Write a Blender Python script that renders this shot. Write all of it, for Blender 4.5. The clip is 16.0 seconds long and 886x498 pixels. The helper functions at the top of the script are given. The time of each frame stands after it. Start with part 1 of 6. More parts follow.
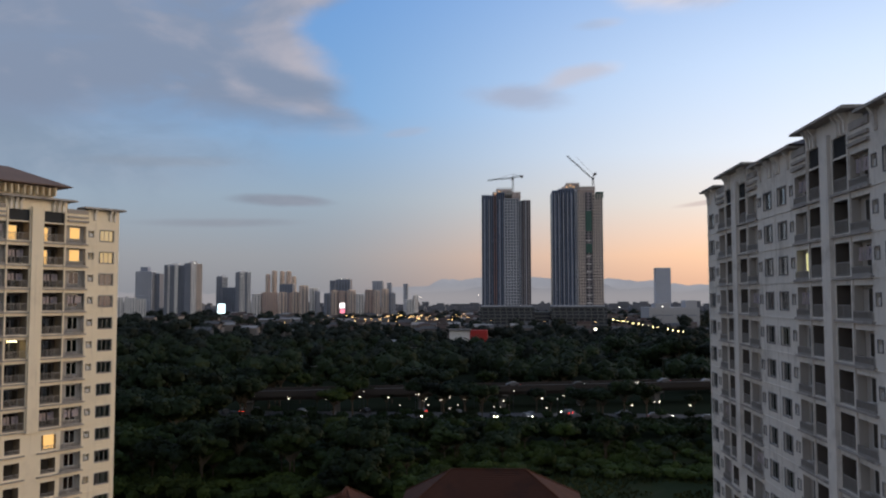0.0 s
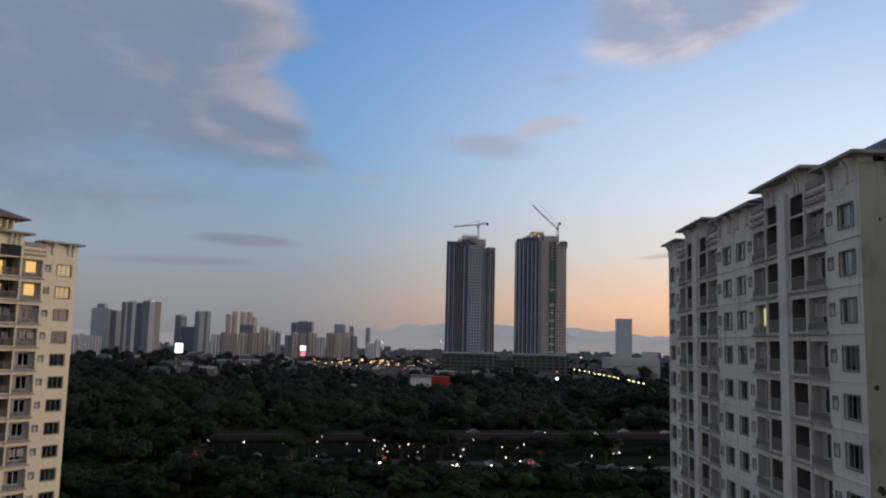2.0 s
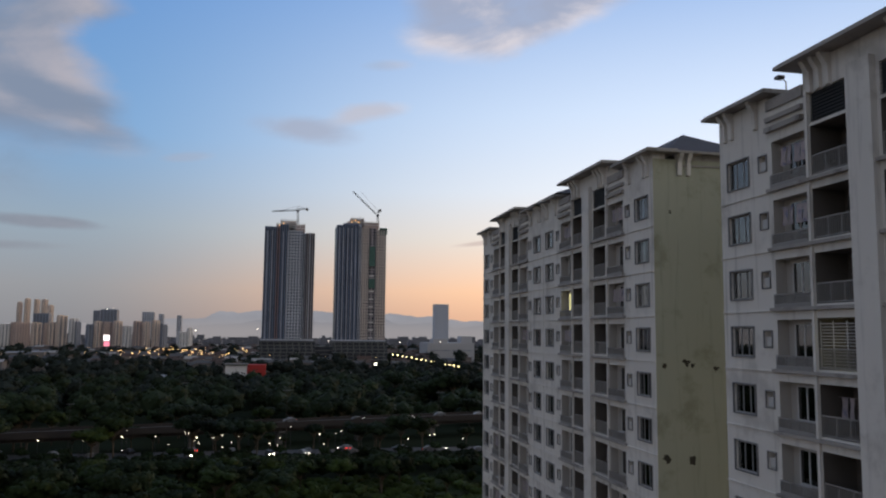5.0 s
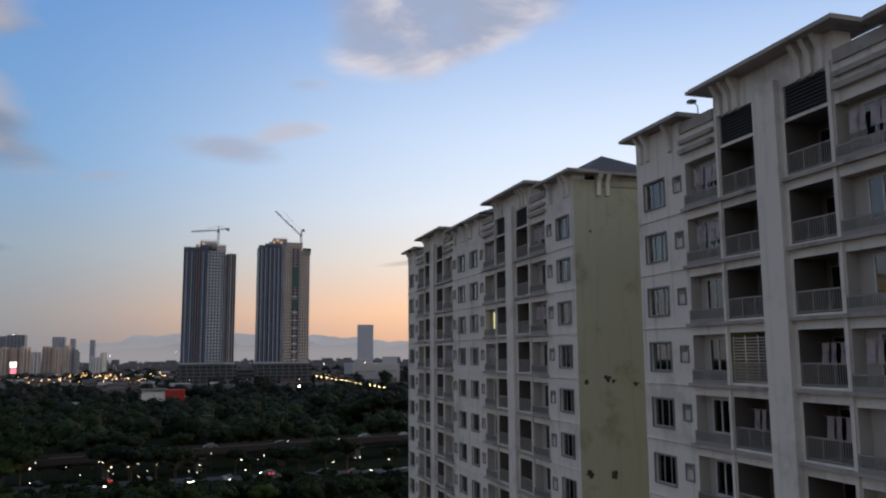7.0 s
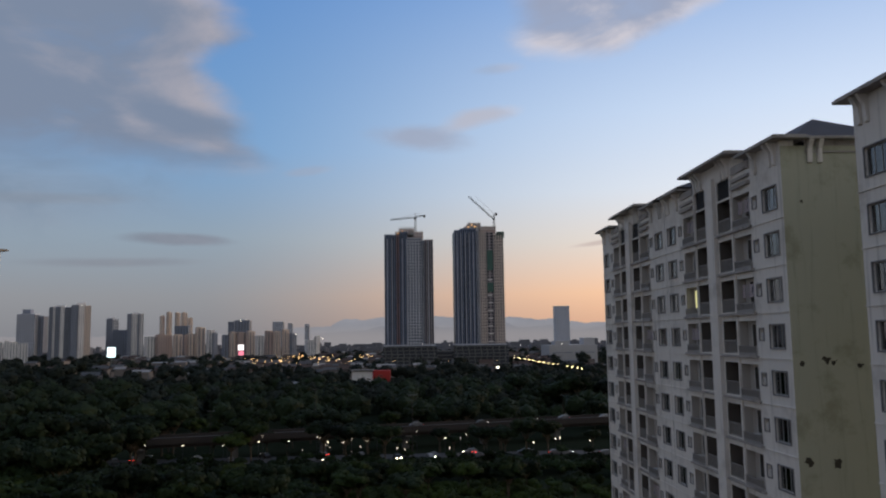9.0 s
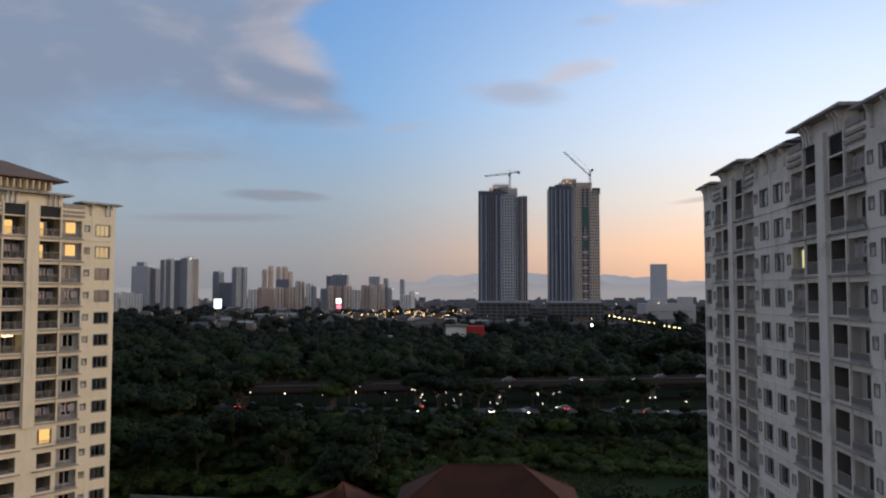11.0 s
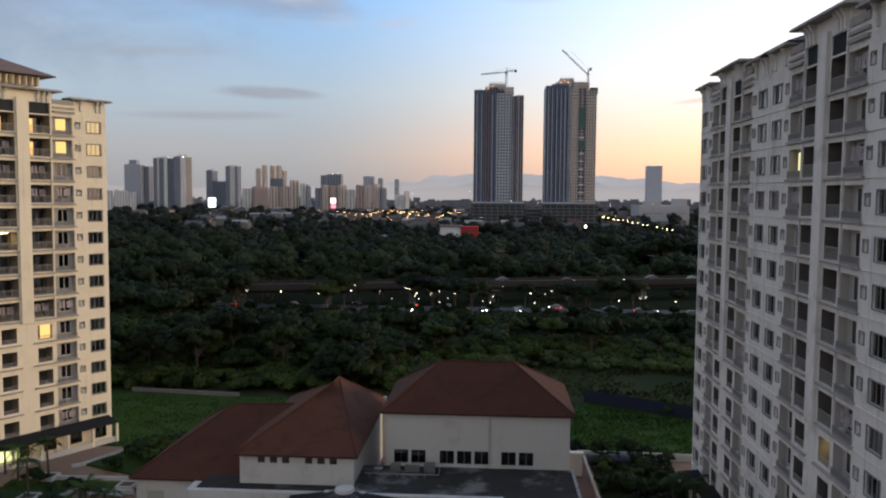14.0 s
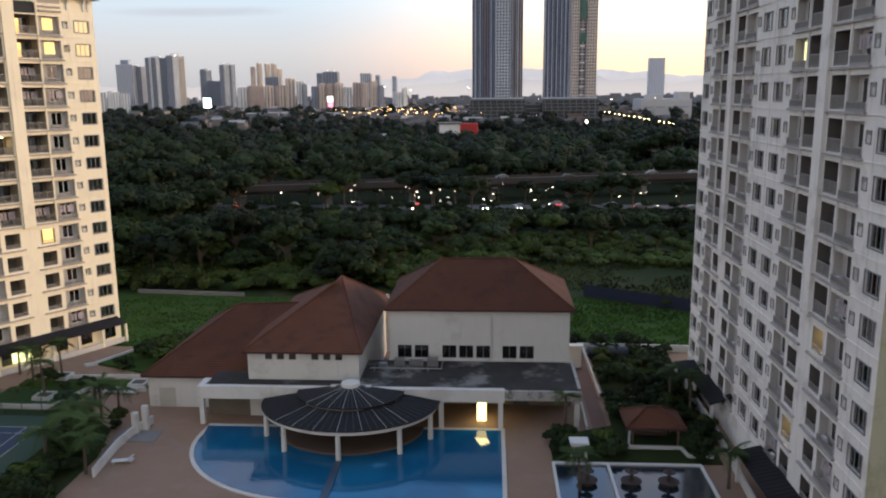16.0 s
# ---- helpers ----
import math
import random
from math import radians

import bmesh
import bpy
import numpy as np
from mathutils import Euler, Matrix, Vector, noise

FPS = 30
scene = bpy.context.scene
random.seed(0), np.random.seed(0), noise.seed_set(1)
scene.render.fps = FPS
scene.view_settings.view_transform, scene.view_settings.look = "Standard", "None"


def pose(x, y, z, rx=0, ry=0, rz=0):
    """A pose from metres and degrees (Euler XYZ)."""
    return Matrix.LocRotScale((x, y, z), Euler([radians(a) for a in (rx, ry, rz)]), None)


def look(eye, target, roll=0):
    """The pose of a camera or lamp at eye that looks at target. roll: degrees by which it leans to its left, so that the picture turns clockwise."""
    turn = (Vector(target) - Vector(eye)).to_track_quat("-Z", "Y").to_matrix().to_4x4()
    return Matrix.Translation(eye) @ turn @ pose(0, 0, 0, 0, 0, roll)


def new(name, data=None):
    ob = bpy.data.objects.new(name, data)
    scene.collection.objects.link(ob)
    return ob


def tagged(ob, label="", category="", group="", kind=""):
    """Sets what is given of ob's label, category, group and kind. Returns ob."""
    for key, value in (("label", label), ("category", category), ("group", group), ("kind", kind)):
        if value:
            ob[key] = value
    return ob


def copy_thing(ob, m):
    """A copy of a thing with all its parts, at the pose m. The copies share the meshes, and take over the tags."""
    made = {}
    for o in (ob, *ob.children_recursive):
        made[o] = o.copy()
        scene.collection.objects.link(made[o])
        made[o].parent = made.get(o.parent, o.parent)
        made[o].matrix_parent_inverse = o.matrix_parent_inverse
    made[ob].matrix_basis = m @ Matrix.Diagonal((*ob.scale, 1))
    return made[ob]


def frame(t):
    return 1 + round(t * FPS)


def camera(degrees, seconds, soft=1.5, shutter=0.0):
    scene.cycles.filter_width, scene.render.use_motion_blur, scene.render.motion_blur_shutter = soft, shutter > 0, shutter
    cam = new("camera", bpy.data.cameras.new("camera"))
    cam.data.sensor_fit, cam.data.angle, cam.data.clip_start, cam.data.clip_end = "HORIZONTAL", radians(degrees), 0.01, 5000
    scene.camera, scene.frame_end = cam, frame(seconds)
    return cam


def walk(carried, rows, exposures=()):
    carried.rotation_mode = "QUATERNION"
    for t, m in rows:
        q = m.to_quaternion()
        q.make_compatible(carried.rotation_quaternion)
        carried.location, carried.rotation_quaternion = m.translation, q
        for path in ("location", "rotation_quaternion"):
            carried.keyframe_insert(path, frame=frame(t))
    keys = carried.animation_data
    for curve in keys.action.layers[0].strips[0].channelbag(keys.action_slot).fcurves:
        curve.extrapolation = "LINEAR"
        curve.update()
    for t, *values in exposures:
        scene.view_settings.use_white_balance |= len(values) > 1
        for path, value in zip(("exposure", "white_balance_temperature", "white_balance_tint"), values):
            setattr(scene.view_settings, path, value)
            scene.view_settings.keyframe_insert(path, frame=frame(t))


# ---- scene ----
# A fixed viewpoint on a high balcony: the camera only turns.
EYE = (0.0, 0.0, 34.7)
TURNS = [  # seconds, yaw, pitch, roll
    (0.0, 4.20, 3.57, 0.12),
    (0.5, 4.44, 4.26, -0.82),
    (1.0, 3.89, 5.03, -0.97),
    (1.5, 2.97, 6.38, -1.14),
    (2.0, 1.51, 6.85, -1.37),
    (2.5, -0.10, 6.55, -1.62),
    (3.0, -1.96, 6.52, -1.53),
    (3.5, -4.15, 6.38, -1.36),
    (4.0, -6.75, 6.21, -1.36),
    (4.5, -9.04, 6.10, -0.92),
    (5.0, -11.36, 6.08, -0.56),
    (5.2, -12.41, 6.13, -0.44),
    (5.6, -14.30, 6.29, -0.17),
    (6.0, -15.90, 6.64, 0.05),
    (6.4, -16.91, 7.07, 0.25),
    (6.8, -17.03, 7.43, 0.41),
    (7.3, -15.46, 7.60, 0.56),
    (7.5, -14.48, 7.67, 0.69),
    (8.0, -10.71, 7.50, 0.78),
    (8.5, -6.14, 6.95, 0.74),
    (9.0, -2.74, 6.34, 0.84),
    (9.5, 0.17, 5.50, 0.71),
    (9.7, 1.24, 5.15, 0.56),
    (10.1, 2.96, 4.52, 0.39),
    (10.5, 3.76, 3.95, 0.21),
    (11.0, 3.95, 3.26, -0.03),
    (11.5, 3.80, 2.51, -0.27),
    (12.0, 3.91, 1.61, -0.52),
    (12.5, 4.35, 0.60, -0.77),
    (13.0, 4.60, -0.69, -0.82),
    (13.5, 4.41, -2.15, -0.73),
    (14.0, 3.57, -3.89, -0.43),
    (14.5, 2.89, -5.74, 0.27),
    (15.0, 3.03, -7.28, 0.47),
    (15.5, 3.40, -8.91, 0.67),
    (16.0, 3.47, -11.19, 0.46),
]
cam = camera(58.12, 16.0, soft=2.1)
walk(cam, [(t, pose(*EYE, 90 + p, r, y)) for t, y, p, r in TURNS],
     exposures=[(0.0, -0.1, 6500, 10), (1.5, -0.25, 6500, 10), (3.5, -0.3, 6550, 10), (5.0, -0.15, 6650, 10), (7.5, -0.15, 6600, 10), (8.0, -0.5, 6600, 10), (8.5, -0.58, 6600, 10), (9.0, -0.3, 6550, 10), (9.7, -0.05, 6550, 10), (12.0, -0.05, 6600, 10),
                (13.0, 0.05, 6700, 10), (14.0, 0.35, 6800, 10), (15.0, 0.7, 6900, 10), (16.0, 1.0, 6900, 10)])

# ---------------------------------------------------------------- node helpers
class Nodes:
    """A thin wrapper: math on sockets, ramps and textures."""

    def __init__(self, tree):
        self.tree = tree
        tree.nodes.clear()

    def add(self, kind, **values):
        n = self.tree.nodes.new(kind)
        for key, v in values.items():
            self.put(n.inputs[key], v)
        return n

    def put(self, socket, v):
        if isinstance(v, bpy.types.NodeSocket):
            self.tree.links.new(v, socket)
        else:
            socket.default_value = v

    def math(self, op, a, b=0.0, c=0.0):
        n = self.tree.nodes.new("ShaderNodeMath")
        n.operation = op
        for i, v in enumerate((a, b, c)):
            self.put(n.inputs[i], v)
        return n.outputs[0]

    def vmath(self, op, a, b=(0, 0, 0), scale=1.0):
        n = self.tree.nodes.new("ShaderNodeVectorMath")
        n.operation = op
        self.put(n.inputs[0], a)
        self.put(n.inputs[1], b)
        self.put(n.inputs[3], scale)
        return n.outputs[1] if op in ("DOT_PRODUCT", "LENGTH") else n.outputs[0]

    def smooth(self, v, lo, hi, a=0.0, b=1.0):
        n = self.tree.nodes.new("ShaderNodeMapRange")
        n.interpolation_type = "SMOOTHSTEP"
        for i, x in enumerate((v, lo, hi, a, b)):
            self.put(n.inputs[i], x)
        return n.outputs[0]

    def ramp(self, v, stops):
        n = self.tree.nodes.new("ShaderNodeValToRGB")
        e = n.color_ramp.elements
        while len(e) < len(stops):
            e.new(0.5)
        for el, (p, c) in zip(e, stops):
            el.position, el.color = p, (*c, 1)
        self.put(n.inputs[0], v)
        return n.outputs[0]

    def curve(self, v, pts, lo=-60.0, hi=60.0):
        """A broken line through pts (v, value), values between lo and hi."""
        a, b = pts[0][0], pts[-1][0]
        u = self.math("DIVIDE", self.math("SUBTRACT", v, a), b - a)
        g = self.ramp(u, [((x - a) / (b - a), ((y - lo) / (hi - lo),) * 3) for x, y in pts])
        sep = self.add("ShaderNodeSeparateXYZ", Vector=g).outputs[0]
        return self.math("ADD", self.math("MULTIPLY", sep, hi - lo), lo)

    def mix(self, f, a, b, blend="MIX"):
        n = self.tree.nodes.new("ShaderNodeMix")
        n.data_type, n.blend_type = "RGBA", blend
        for i, v in ((0, f), (6, a), (7, b)):
            if i and not isinstance(v, bpy.types.NodeSocket) and len(v) == 3:
                v = (*v, 1)
            self.put(n.inputs[i], v)
        return n.outputs[2]

    def noise(self, vec, scale, detail=3.0, rough=0.55, out="Fac", distortion=0.0):
        n = self.add("ShaderNodeTexNoise", Scale=scale, Detail=detail, Roughness=rough, Distortion=distortion)
        if vec is not None:
            self.put(n.inputs["Vector"], vec)
        return n.outputs[out]


# ---------------------------------------------------------------- dusk sky
GLOW = 52.0  # compass bearing of the afterglow, degrees from +y towards +x

world = bpy.data.worlds.new("dusk_sky")
scene.world = world
world.use_nodes = True
N = Nodes(world.node_tree)
way = N.vmath("NORMALIZE", N.tree.nodes.new("ShaderNodeTexCoord").outputs["Generated"])
xyz = N.add("ShaderNodeSeparateXYZ", Vector=way).outputs
el = N.math("MULTIPLY", N.math("ARCSINE", xyz[2]), 57.2958)
az = N.math("MULTIPLY", N.math("ARCTAN2", xyz[0], xyz[1]), 57.2958)
glow = (math.sin(radians(GLOW)), math.cos(radians(GLOW)), 0)
flat = N.vmath("NORMALIZE", N.vmath("MULTIPLY", way, (1, 1, 0)))
near = N.vmath("DOT_PRODUCT", flat, glow)
warm = N.smooth(near, 0.38, 0.99)
up = N.math("DIVIDE", N.math("MAXIMUM", el, 0.0), 60.0)
cool_side = N.ramp(up, [(0, (0.27, 0.28, 0.31)), (0.05, (0.33, 0.35, 0.39)), (0.12, (0.33, 0.43, 0.54)), (0.22, (0.22, 0.43, 0.74)),
                        (0.42, (0.14, 0.33, 0.72)), (1, (0.18, 0.25, 0.40))])
warm_side = N.ramp(up, [(0, (0.92, 0.50, 0.32)), (0.05, (1.35, 0.80, 0.48)), (0.11, (1.12, 0.98, 0.86)), (0.17, (0.98, 1.04, 1.14)), (0.26, (0.76, 0.91, 1.15)),
                        (0.42, (0.33, 0.53, 0.93)), (1, (0.18, 0.25, 0.40))])
behind_side = N.ramp(up, [(0, (0.50, 0.44, 0.40)), (0.2, (0.64, 0.60, 0.56)), (0.5, (0.60, 0.59, 0.58)), (1, (0.18, 0.25, 0.40))])
sky = N.mix(warm, cool_side, warm_side)
sky = N.mix(N.smooth(xyz[1], 0.25, -0.35), sky, behind_side)
nishita = N.tree.nodes.new("ShaderNodeTexSky")
nishita.sky_type, nishita.sun_disc = "NISHITA", False
nishita.sun_elevation, nishita.sun_rotation = radians(1.5), radians(GLOW)
sky = N.mix(1.0, sky, N.vmath("SCALE", nishita.outputs[0], scale=0.012), "ADD")
# clouds: soft torn ellipses given by bearing, height, half sizes and tilt
wide = N.vmath("MULTIPLY", way, (1.0, 1.0, 2.2))
warpv = N.vmath("SUBTRACT", N.noise(wide, 5.0, 6.0, 0.58, "Color"), (0.5, 0.5, 0.5))
warp = N.add("ShaderNodeSeparateXYZ", Vector=warpv).outputs
fine = N.noise(wide, 8.0, 7.0, 0.58, distortion=0.5)


def cloud(col, caz, cel, haz, hel, tilt, dark, lit, amount, torn=1.0, soft=0.5):
    a = N.math("SUBTRACT", az, caz)
    e = N.math("SUBTRACT", el, cel)
    a = N.math("ADD", a, N.math("MULTIPLY", warp[0], haz * 1.5 * torn))
    e = N.math("ADD", e, N.math("MULTIPLY", warp[1], hel * 1.9 * torn))
    e = N.math("SUBTRACT", e, N.math("MULTIPLY", a, tilt))
    d = N.math("SQRT", N.math("ADD", N.math("POWER", N.math("DIVIDE", a, haz), 2.0), N.math("POWER", N.math("DIVIDE", e, hel), 2.0)))
    d = N.math("ADD", d, N.math("MULTIPLY", N.math("SUBTRACT", fine, 0.5), 1.1 * torn))
    m = N.math("MULTIPLY", N.smooth(d, 1.15, 1.15 - soft), amount)
    tone = N.smooth(N.math("ADD", fine, N.math("MULTIPLY", N.math("DIVIDE", a, haz), 0.16)), 0.45, 0.76)
    return N.mix(m, col, N.mix(tone, dark, lit))


def billows(scale, detail=7.0):
    """Cloud density and its relief, lit from the afterglow side and from above."""
    here = N.noise(wide, scale, detail, 0.56, distortion=0.35)
    there = N.noise(N.vmath("ADD", wide, (0.035, -0.01, 0.035)), scale, detail, 0.56, distortion=0.35)
    return here, N.math("SUBTRACT", here, there)


GREY, PINK = (0.25, 0.31, 0.43), (0.52, 0.495, 0.555)
sky = cloud(sky, -50, 12, 32, 7, 0.0, (0.26, 0.32, 0.42), (0.34, 0.38, 0.46), 0.7, 0.5, 0.9)
sky = cloud(sky, -32, 9.5, 17.0, 3.4, -0.03, (0.25, 0.32, 0.42), (0.34, 0.39, 0.48), 0.6, 0.5, 0.9)
# the great cloud bank: a ragged edge towards the glow, a soft flat base
body, relief = billows(5.5)
azw = N.math("ADD", az, N.math("MULTIPLY", warp[0], 7.0))
elw = N.math("ADD", el, N.math("MULTIPLY", warp[1], 5.0))
edge = N.curve(elw, [(9, -10), (12.2, -9.2), (14, -11.2), (16.8, -12.2), (19.0, -13.6), (20.6, -10.6), (22.5, -11.8), (26, -14), (34, -18)])
inside = N.math("SUBTRACT", edge, azw)
base = N.curve(azw, [(-60, 9.5), (-34, 11.0), (-26, 12.0), (-17, 11.9), (-9, 11.2)])
above = N.math("SUBTRACT", elw, base)
bank = N.math("MULTIPLY", N.smooth(inside, -0.8, 3.0), N.smooth(above, -0.9, 2.3))
bank = N.math("MULTIPLY", bank, N.smooth(body, 0.22, 0.46, 0.62, 0.96))
rim = N.math("MULTIPLY", N.smooth(inside, 13.0, 0.5), 0.30)
broad, sweep = billows(2.6, 3.0)
relief = N.math("ADD", N.math("MULTIPLY", relief, 1.3), N.math("MULTIPLY", sweep, 2.6))
tone = N.smooth(N.math("ADD", relief, N.math("ADD", rim, N.math("SUBTRACT", broad, 0.5))), -0.06, 0.72)
sky = N.mix(bank, sky, N.mix(tone, GREY, PINK))
# drifting bank high over the nearer slabs
body, relief = billows(6.5)
base = N.curve(azw, [(6, 20.5), (10, 19.4), (15.5, 19.2), (19, 20.7), (23, 22.2), (29, 23.4)])
above = N.math("SUBTRACT", N.math("ADD", el, N.math("MULTIPLY", warp[2], 2.4)), base)
bank = N.math("MULTIPLY", N.smooth(above, -0.1, 1.3), N.math("MULTIPLY", N.smooth(azw, 7.0, 10.5), N.smooth(azw, 27.5, 24.0)))
bank = N.math("MULTIPLY", N.math("MULTIPLY", bank, N.smooth(el, 33.0, 27.0)), N.smooth(body, 0.25, 0.5, 0.55, 0.9))
tone = N.smooth(N.math("ADD", N.math("MULTIPLY", relief, 1.6), N.smooth(above, 3.0, 0.2, 0.0, 0.28)), -0.05, 0.5)
sky = N.mix(bank, sky, N.mix(tone, (0.40, 0.45, 0.60), (0.80, 0.75, 0.80)))
# small torn shreds and thin dark bars
sky = cloud(sky, 1.0, 14.2, 4.6, 1.0, -0.04, (0.43, 0.46, 0.58), (0.58, 0.57, 0.65), 0.7, 1.0, 1.0)
sky = cloud(sky, 6.0, 15.6, 3.2, 0.75, 0.22, (0.60, 0.59, 0.67), (0.80, 0.74, 0.77), 0.75, 1.0, 1.0)
sky = cloud(sky, -15.7, 6.9, 4.2, 0.5, -0.03, (0.26, 0.29, 0.36), (0.31, 0.33, 0.40), 0.8, 0.6, 0.7)
sky = cloud(sky, -20, 5.3, 7.0, 0.38, 0.02, (0.28, 0.30, 0.36), (0.33, 0.34, 0.39), 0.6, 0.6, 0.9)
sky = cloud(sky, -24, 9.3, 6.0, 0.5, 0.03, (0.27, 0.32, 0.40), (0.33, 0.37, 0.44), 0.5, 0.7, 0.9)
sky = cloud(sky, 7.3, 19.0, 2.2, 0.5, 0.05, (0.44, 0.52, 0.68), (0.62, 0.62, 0.72), 0.55, 0.8, 0.9)
sky = cloud(sky, 14.5, 6.6, 2.6, 0.22, 0.12, (0.60, 0.47, 0.45), (0.80, 0.58, 0.48), 0.55, 0.5, 0.8)
sky = cloud(sky, -7.0, 11.8, 2.0, 0.4, 0.1, (0.44, 0.47, 0.58), (0.60, 0.57, 0.62), 0.4, 0.8, 0.9)
# below the horizon: dim ground tone, never seen past the terrain
sky = N.mix(N.smooth(el, -0.5, -3.0), sky, (0.05, 0.05, 0.05))
back = N.add("ShaderNodeBackground", Color=sky, Strength=1.0)
N.tree.links.new(back.outputs[0], N.add("ShaderNodeOutputWorld").inputs[0])

# low afterglow from beyond the towers
sun = new("sun", bpy.data.lights.new("sun", "SUN"))
sun.data.energy, sun.data.angle, sun.data.color = 1.3, radians(18), (1.0, 0.72, 0.45)
sun.matrix_world = look((200 * math.sin(radians(GLOW + 18)), 200 * math.cos(radians(GLOW + 18)), 34), (0, 0, 0))

# ---------------------------------------------------------------- materials
def surface(name, color, rough=0.85, vary=0.18, scale=1.5, grain=25.0, bump=0.15, stain=None, stain_amount=0.4, metal=0.0,
            random_tint=0.0, streaks=0.0, spec=0.4, stain_scale=0.35):
    """Painted or mineral surface with broad patches, fine grain, optional stains and rain streaks, at world size."""
    m = bpy.data.materials.new(name)
    m.use_nodes = True
    n = Nodes(m.node_tree)
    pos = n.tree.nodes.new("ShaderNodeNewGeometry").outputs["Position"]
    broad = n.noise(pos, scale * 0.3, 4.0)
    small = n.noise(pos, grain, 3.0)
    k = n.math("ADD", n.math("MULTIPLY", n.math("SUBTRACT", broad, 0.5), 2.2 * vary), n.math("MULTIPLY", n.math("SUBTRACT", small, 0.5), vary))
    col = n.mix(1.0, color, n.vmath("SCALE", (1, 1, 1), scale=n.math("ADD", k, 1.0)), "MULTIPLY")
    if random_tint:
        r = n.tree.nodes.new("ShaderNodeObjectInfo").outputs["Random"]
        col = n.mix(1.0, col, n.vmath("SCALE", (1, 1, 1), scale=n.math("ADD", n.math("MULTIPLY", r, 2 * random_tint), 1 - random_tint)), "MULTIPLY")
    if stain:
        col = n.mix(n.math("MULTIPLY", n.smooth(n.noise(pos, stain_scale, 5.0, 0.65), 0.5, 0.68), stain_amount), col, stain)
    if streaks:
        tall = n.vmath("MULTIPLY", pos, (1.6, 1.6, 0.12))
        col = n.mix(n.math("MULTIPLY", n.smooth(n.noise(tall, 1.3, 4.0, 0.6), 0.52, 0.75), streaks), col, tuple(0.45 * c for c in color))
    b = n.add("ShaderNodeBsdfPrincipled", Roughness=rough, Metallic=metal)
    n.put(b.inputs["Base Color"], col)
    b.inputs["Specular IOR Level"].default_value = spec
    if bump:
        bp = n.add("ShaderNodeBump", Strength=bump, Distance=0.05, Height=small)
        n.put(b.inputs["Normal"], bp.outputs[0])
    n.tree.links.new(b.outputs[0], n.add("ShaderNodeOutputMaterial").inputs[0])
    return m


def glowing(name, color, strength):
    m = bpy.data.materials.new(name)
    m.use_nodes = True
    n = Nodes(m.node_tree)
    e = n.add("ShaderNodeEmission", Color=(*color, 1), Strength=strength)
    n.tree.links.new(e.outputs[0], n.add("ShaderNodeOutputMaterial").inputs[0])
    return m


def glassy(name, tint=(0.75, 0.82, 0.85), reflect=0.12):
    m = bpy.data.materials.new(name)
    m.use_nodes = True
    n = Nodes(m.node_tree)
    f = n.math("ADD", n.add("ShaderNodeFresnel", IOR=1.45).outputs[0], reflect)
    t = n.add("ShaderNodeBsdfTransparent", Color=(*tint, 1))
    g = n.add("ShaderNodeBsdfGlossy", Roughness=0.03)
    mx = n.tree.nodes.new("ShaderNodeMixShader")
    n.put(mx.inputs[0], f)
    n.put(mx.inputs[1], t.outputs[0])
    n.put(mx.inputs[2], g.outputs[0])
    n.tree.links.new(mx.outputs[0], n.add("ShaderNodeOutputMaterial").inputs[0])
    return m


def leafy(name, color, spread=0.35):
    """Foliage: every leaf its own tone, larger patches of light and dark growth."""
    m = bpy.data.materials.new(name)
    m.use_nodes = True
    n = Nodes(m.node_tree)
    g = n.tree.nodes.new("ShaderNodeNewGeometry").outputs
    isl = g["Random Per Island"]
    rnd = n.tree.nodes.new("ShaderNodeObjectInfo").outputs["Random"]
    k = n.math("ADD", n.math("MULTIPLY", isl, spread * 0.7), n.math("MULTIPLY", rnd, spread * 2.0))
    k = n.math("ADD", k, n.smooth(n.noise(g["Position"], 0.075, 3.0), 0.36, 0.64, 0.0, spread * 2.8))
    k = n.math("ADD", k, 1.0 - spread * 2.5)
    col = n.mix(1.0, color, n.vmath("SCALE", (1, 1, 1), scale=k), "MULTIPLY")
    col = n.mix(n.math("MULTIPLY", rnd, 0.35), col, (color[0] * 1.5, color[1] * 1.15, color[2] * 0.5))
    b = n.add("ShaderNodeBsdfPrincipled", Roughness=0.7)
    b.inputs["Specular IOR Level"].default_value = 0.1
    n.put(b.inputs["Base Color"], col)
    n.tree.links.new(b.outputs[0], n.add("ShaderNodeOutputMaterial").inputs[0])
    return m


WALL_WHITE = surface("white_painted_render", (0.71, 0.685, 0.64), 0.9, 0.06, 0.5, 30, 0.1, (0.34, 0.32, 0.29), 0.42, streaks=0.5)
WALL_CREAM = surface("cream_painted_render", (0.82, 0.74, 0.58), 0.9, 0.06, 0.5, 30, 0.1, (0.48, 0.43, 0.35), 0.2, streaks=0.25)
WALL_YELLOW = surface("weathered_yellow_render", (0.44, 0.45, 0.352), 0.95, 0.08, 0.6, 20, 0.15, (0.22, 0.21, 0.13), 0.5, streaks=0.35)
LEDGE = surface("weathered_ledge_concrete", (0.36, 0.34, 0.32), 0.95, 0.25, 2.0, 18, 0.3, (0.12, 0.11, 0.10), 0.6, stain_scale=0.8)
CONCRETE = surface("grey_concrete", (0.17, 0.165, 0.16), 0.95, 0.2, 1.0, 15, 0.3, (0.14, 0.13, 0.12), 0.5)
ROOF_TILE = surface("red_brown_roof_tile", (0.088, 0.035, 0.021), 0.88, 0.25, 1.2, 12, 0.3, (0.04, 0.022, 0.018), 0.5, random_tint=0.16, spec=0.2)
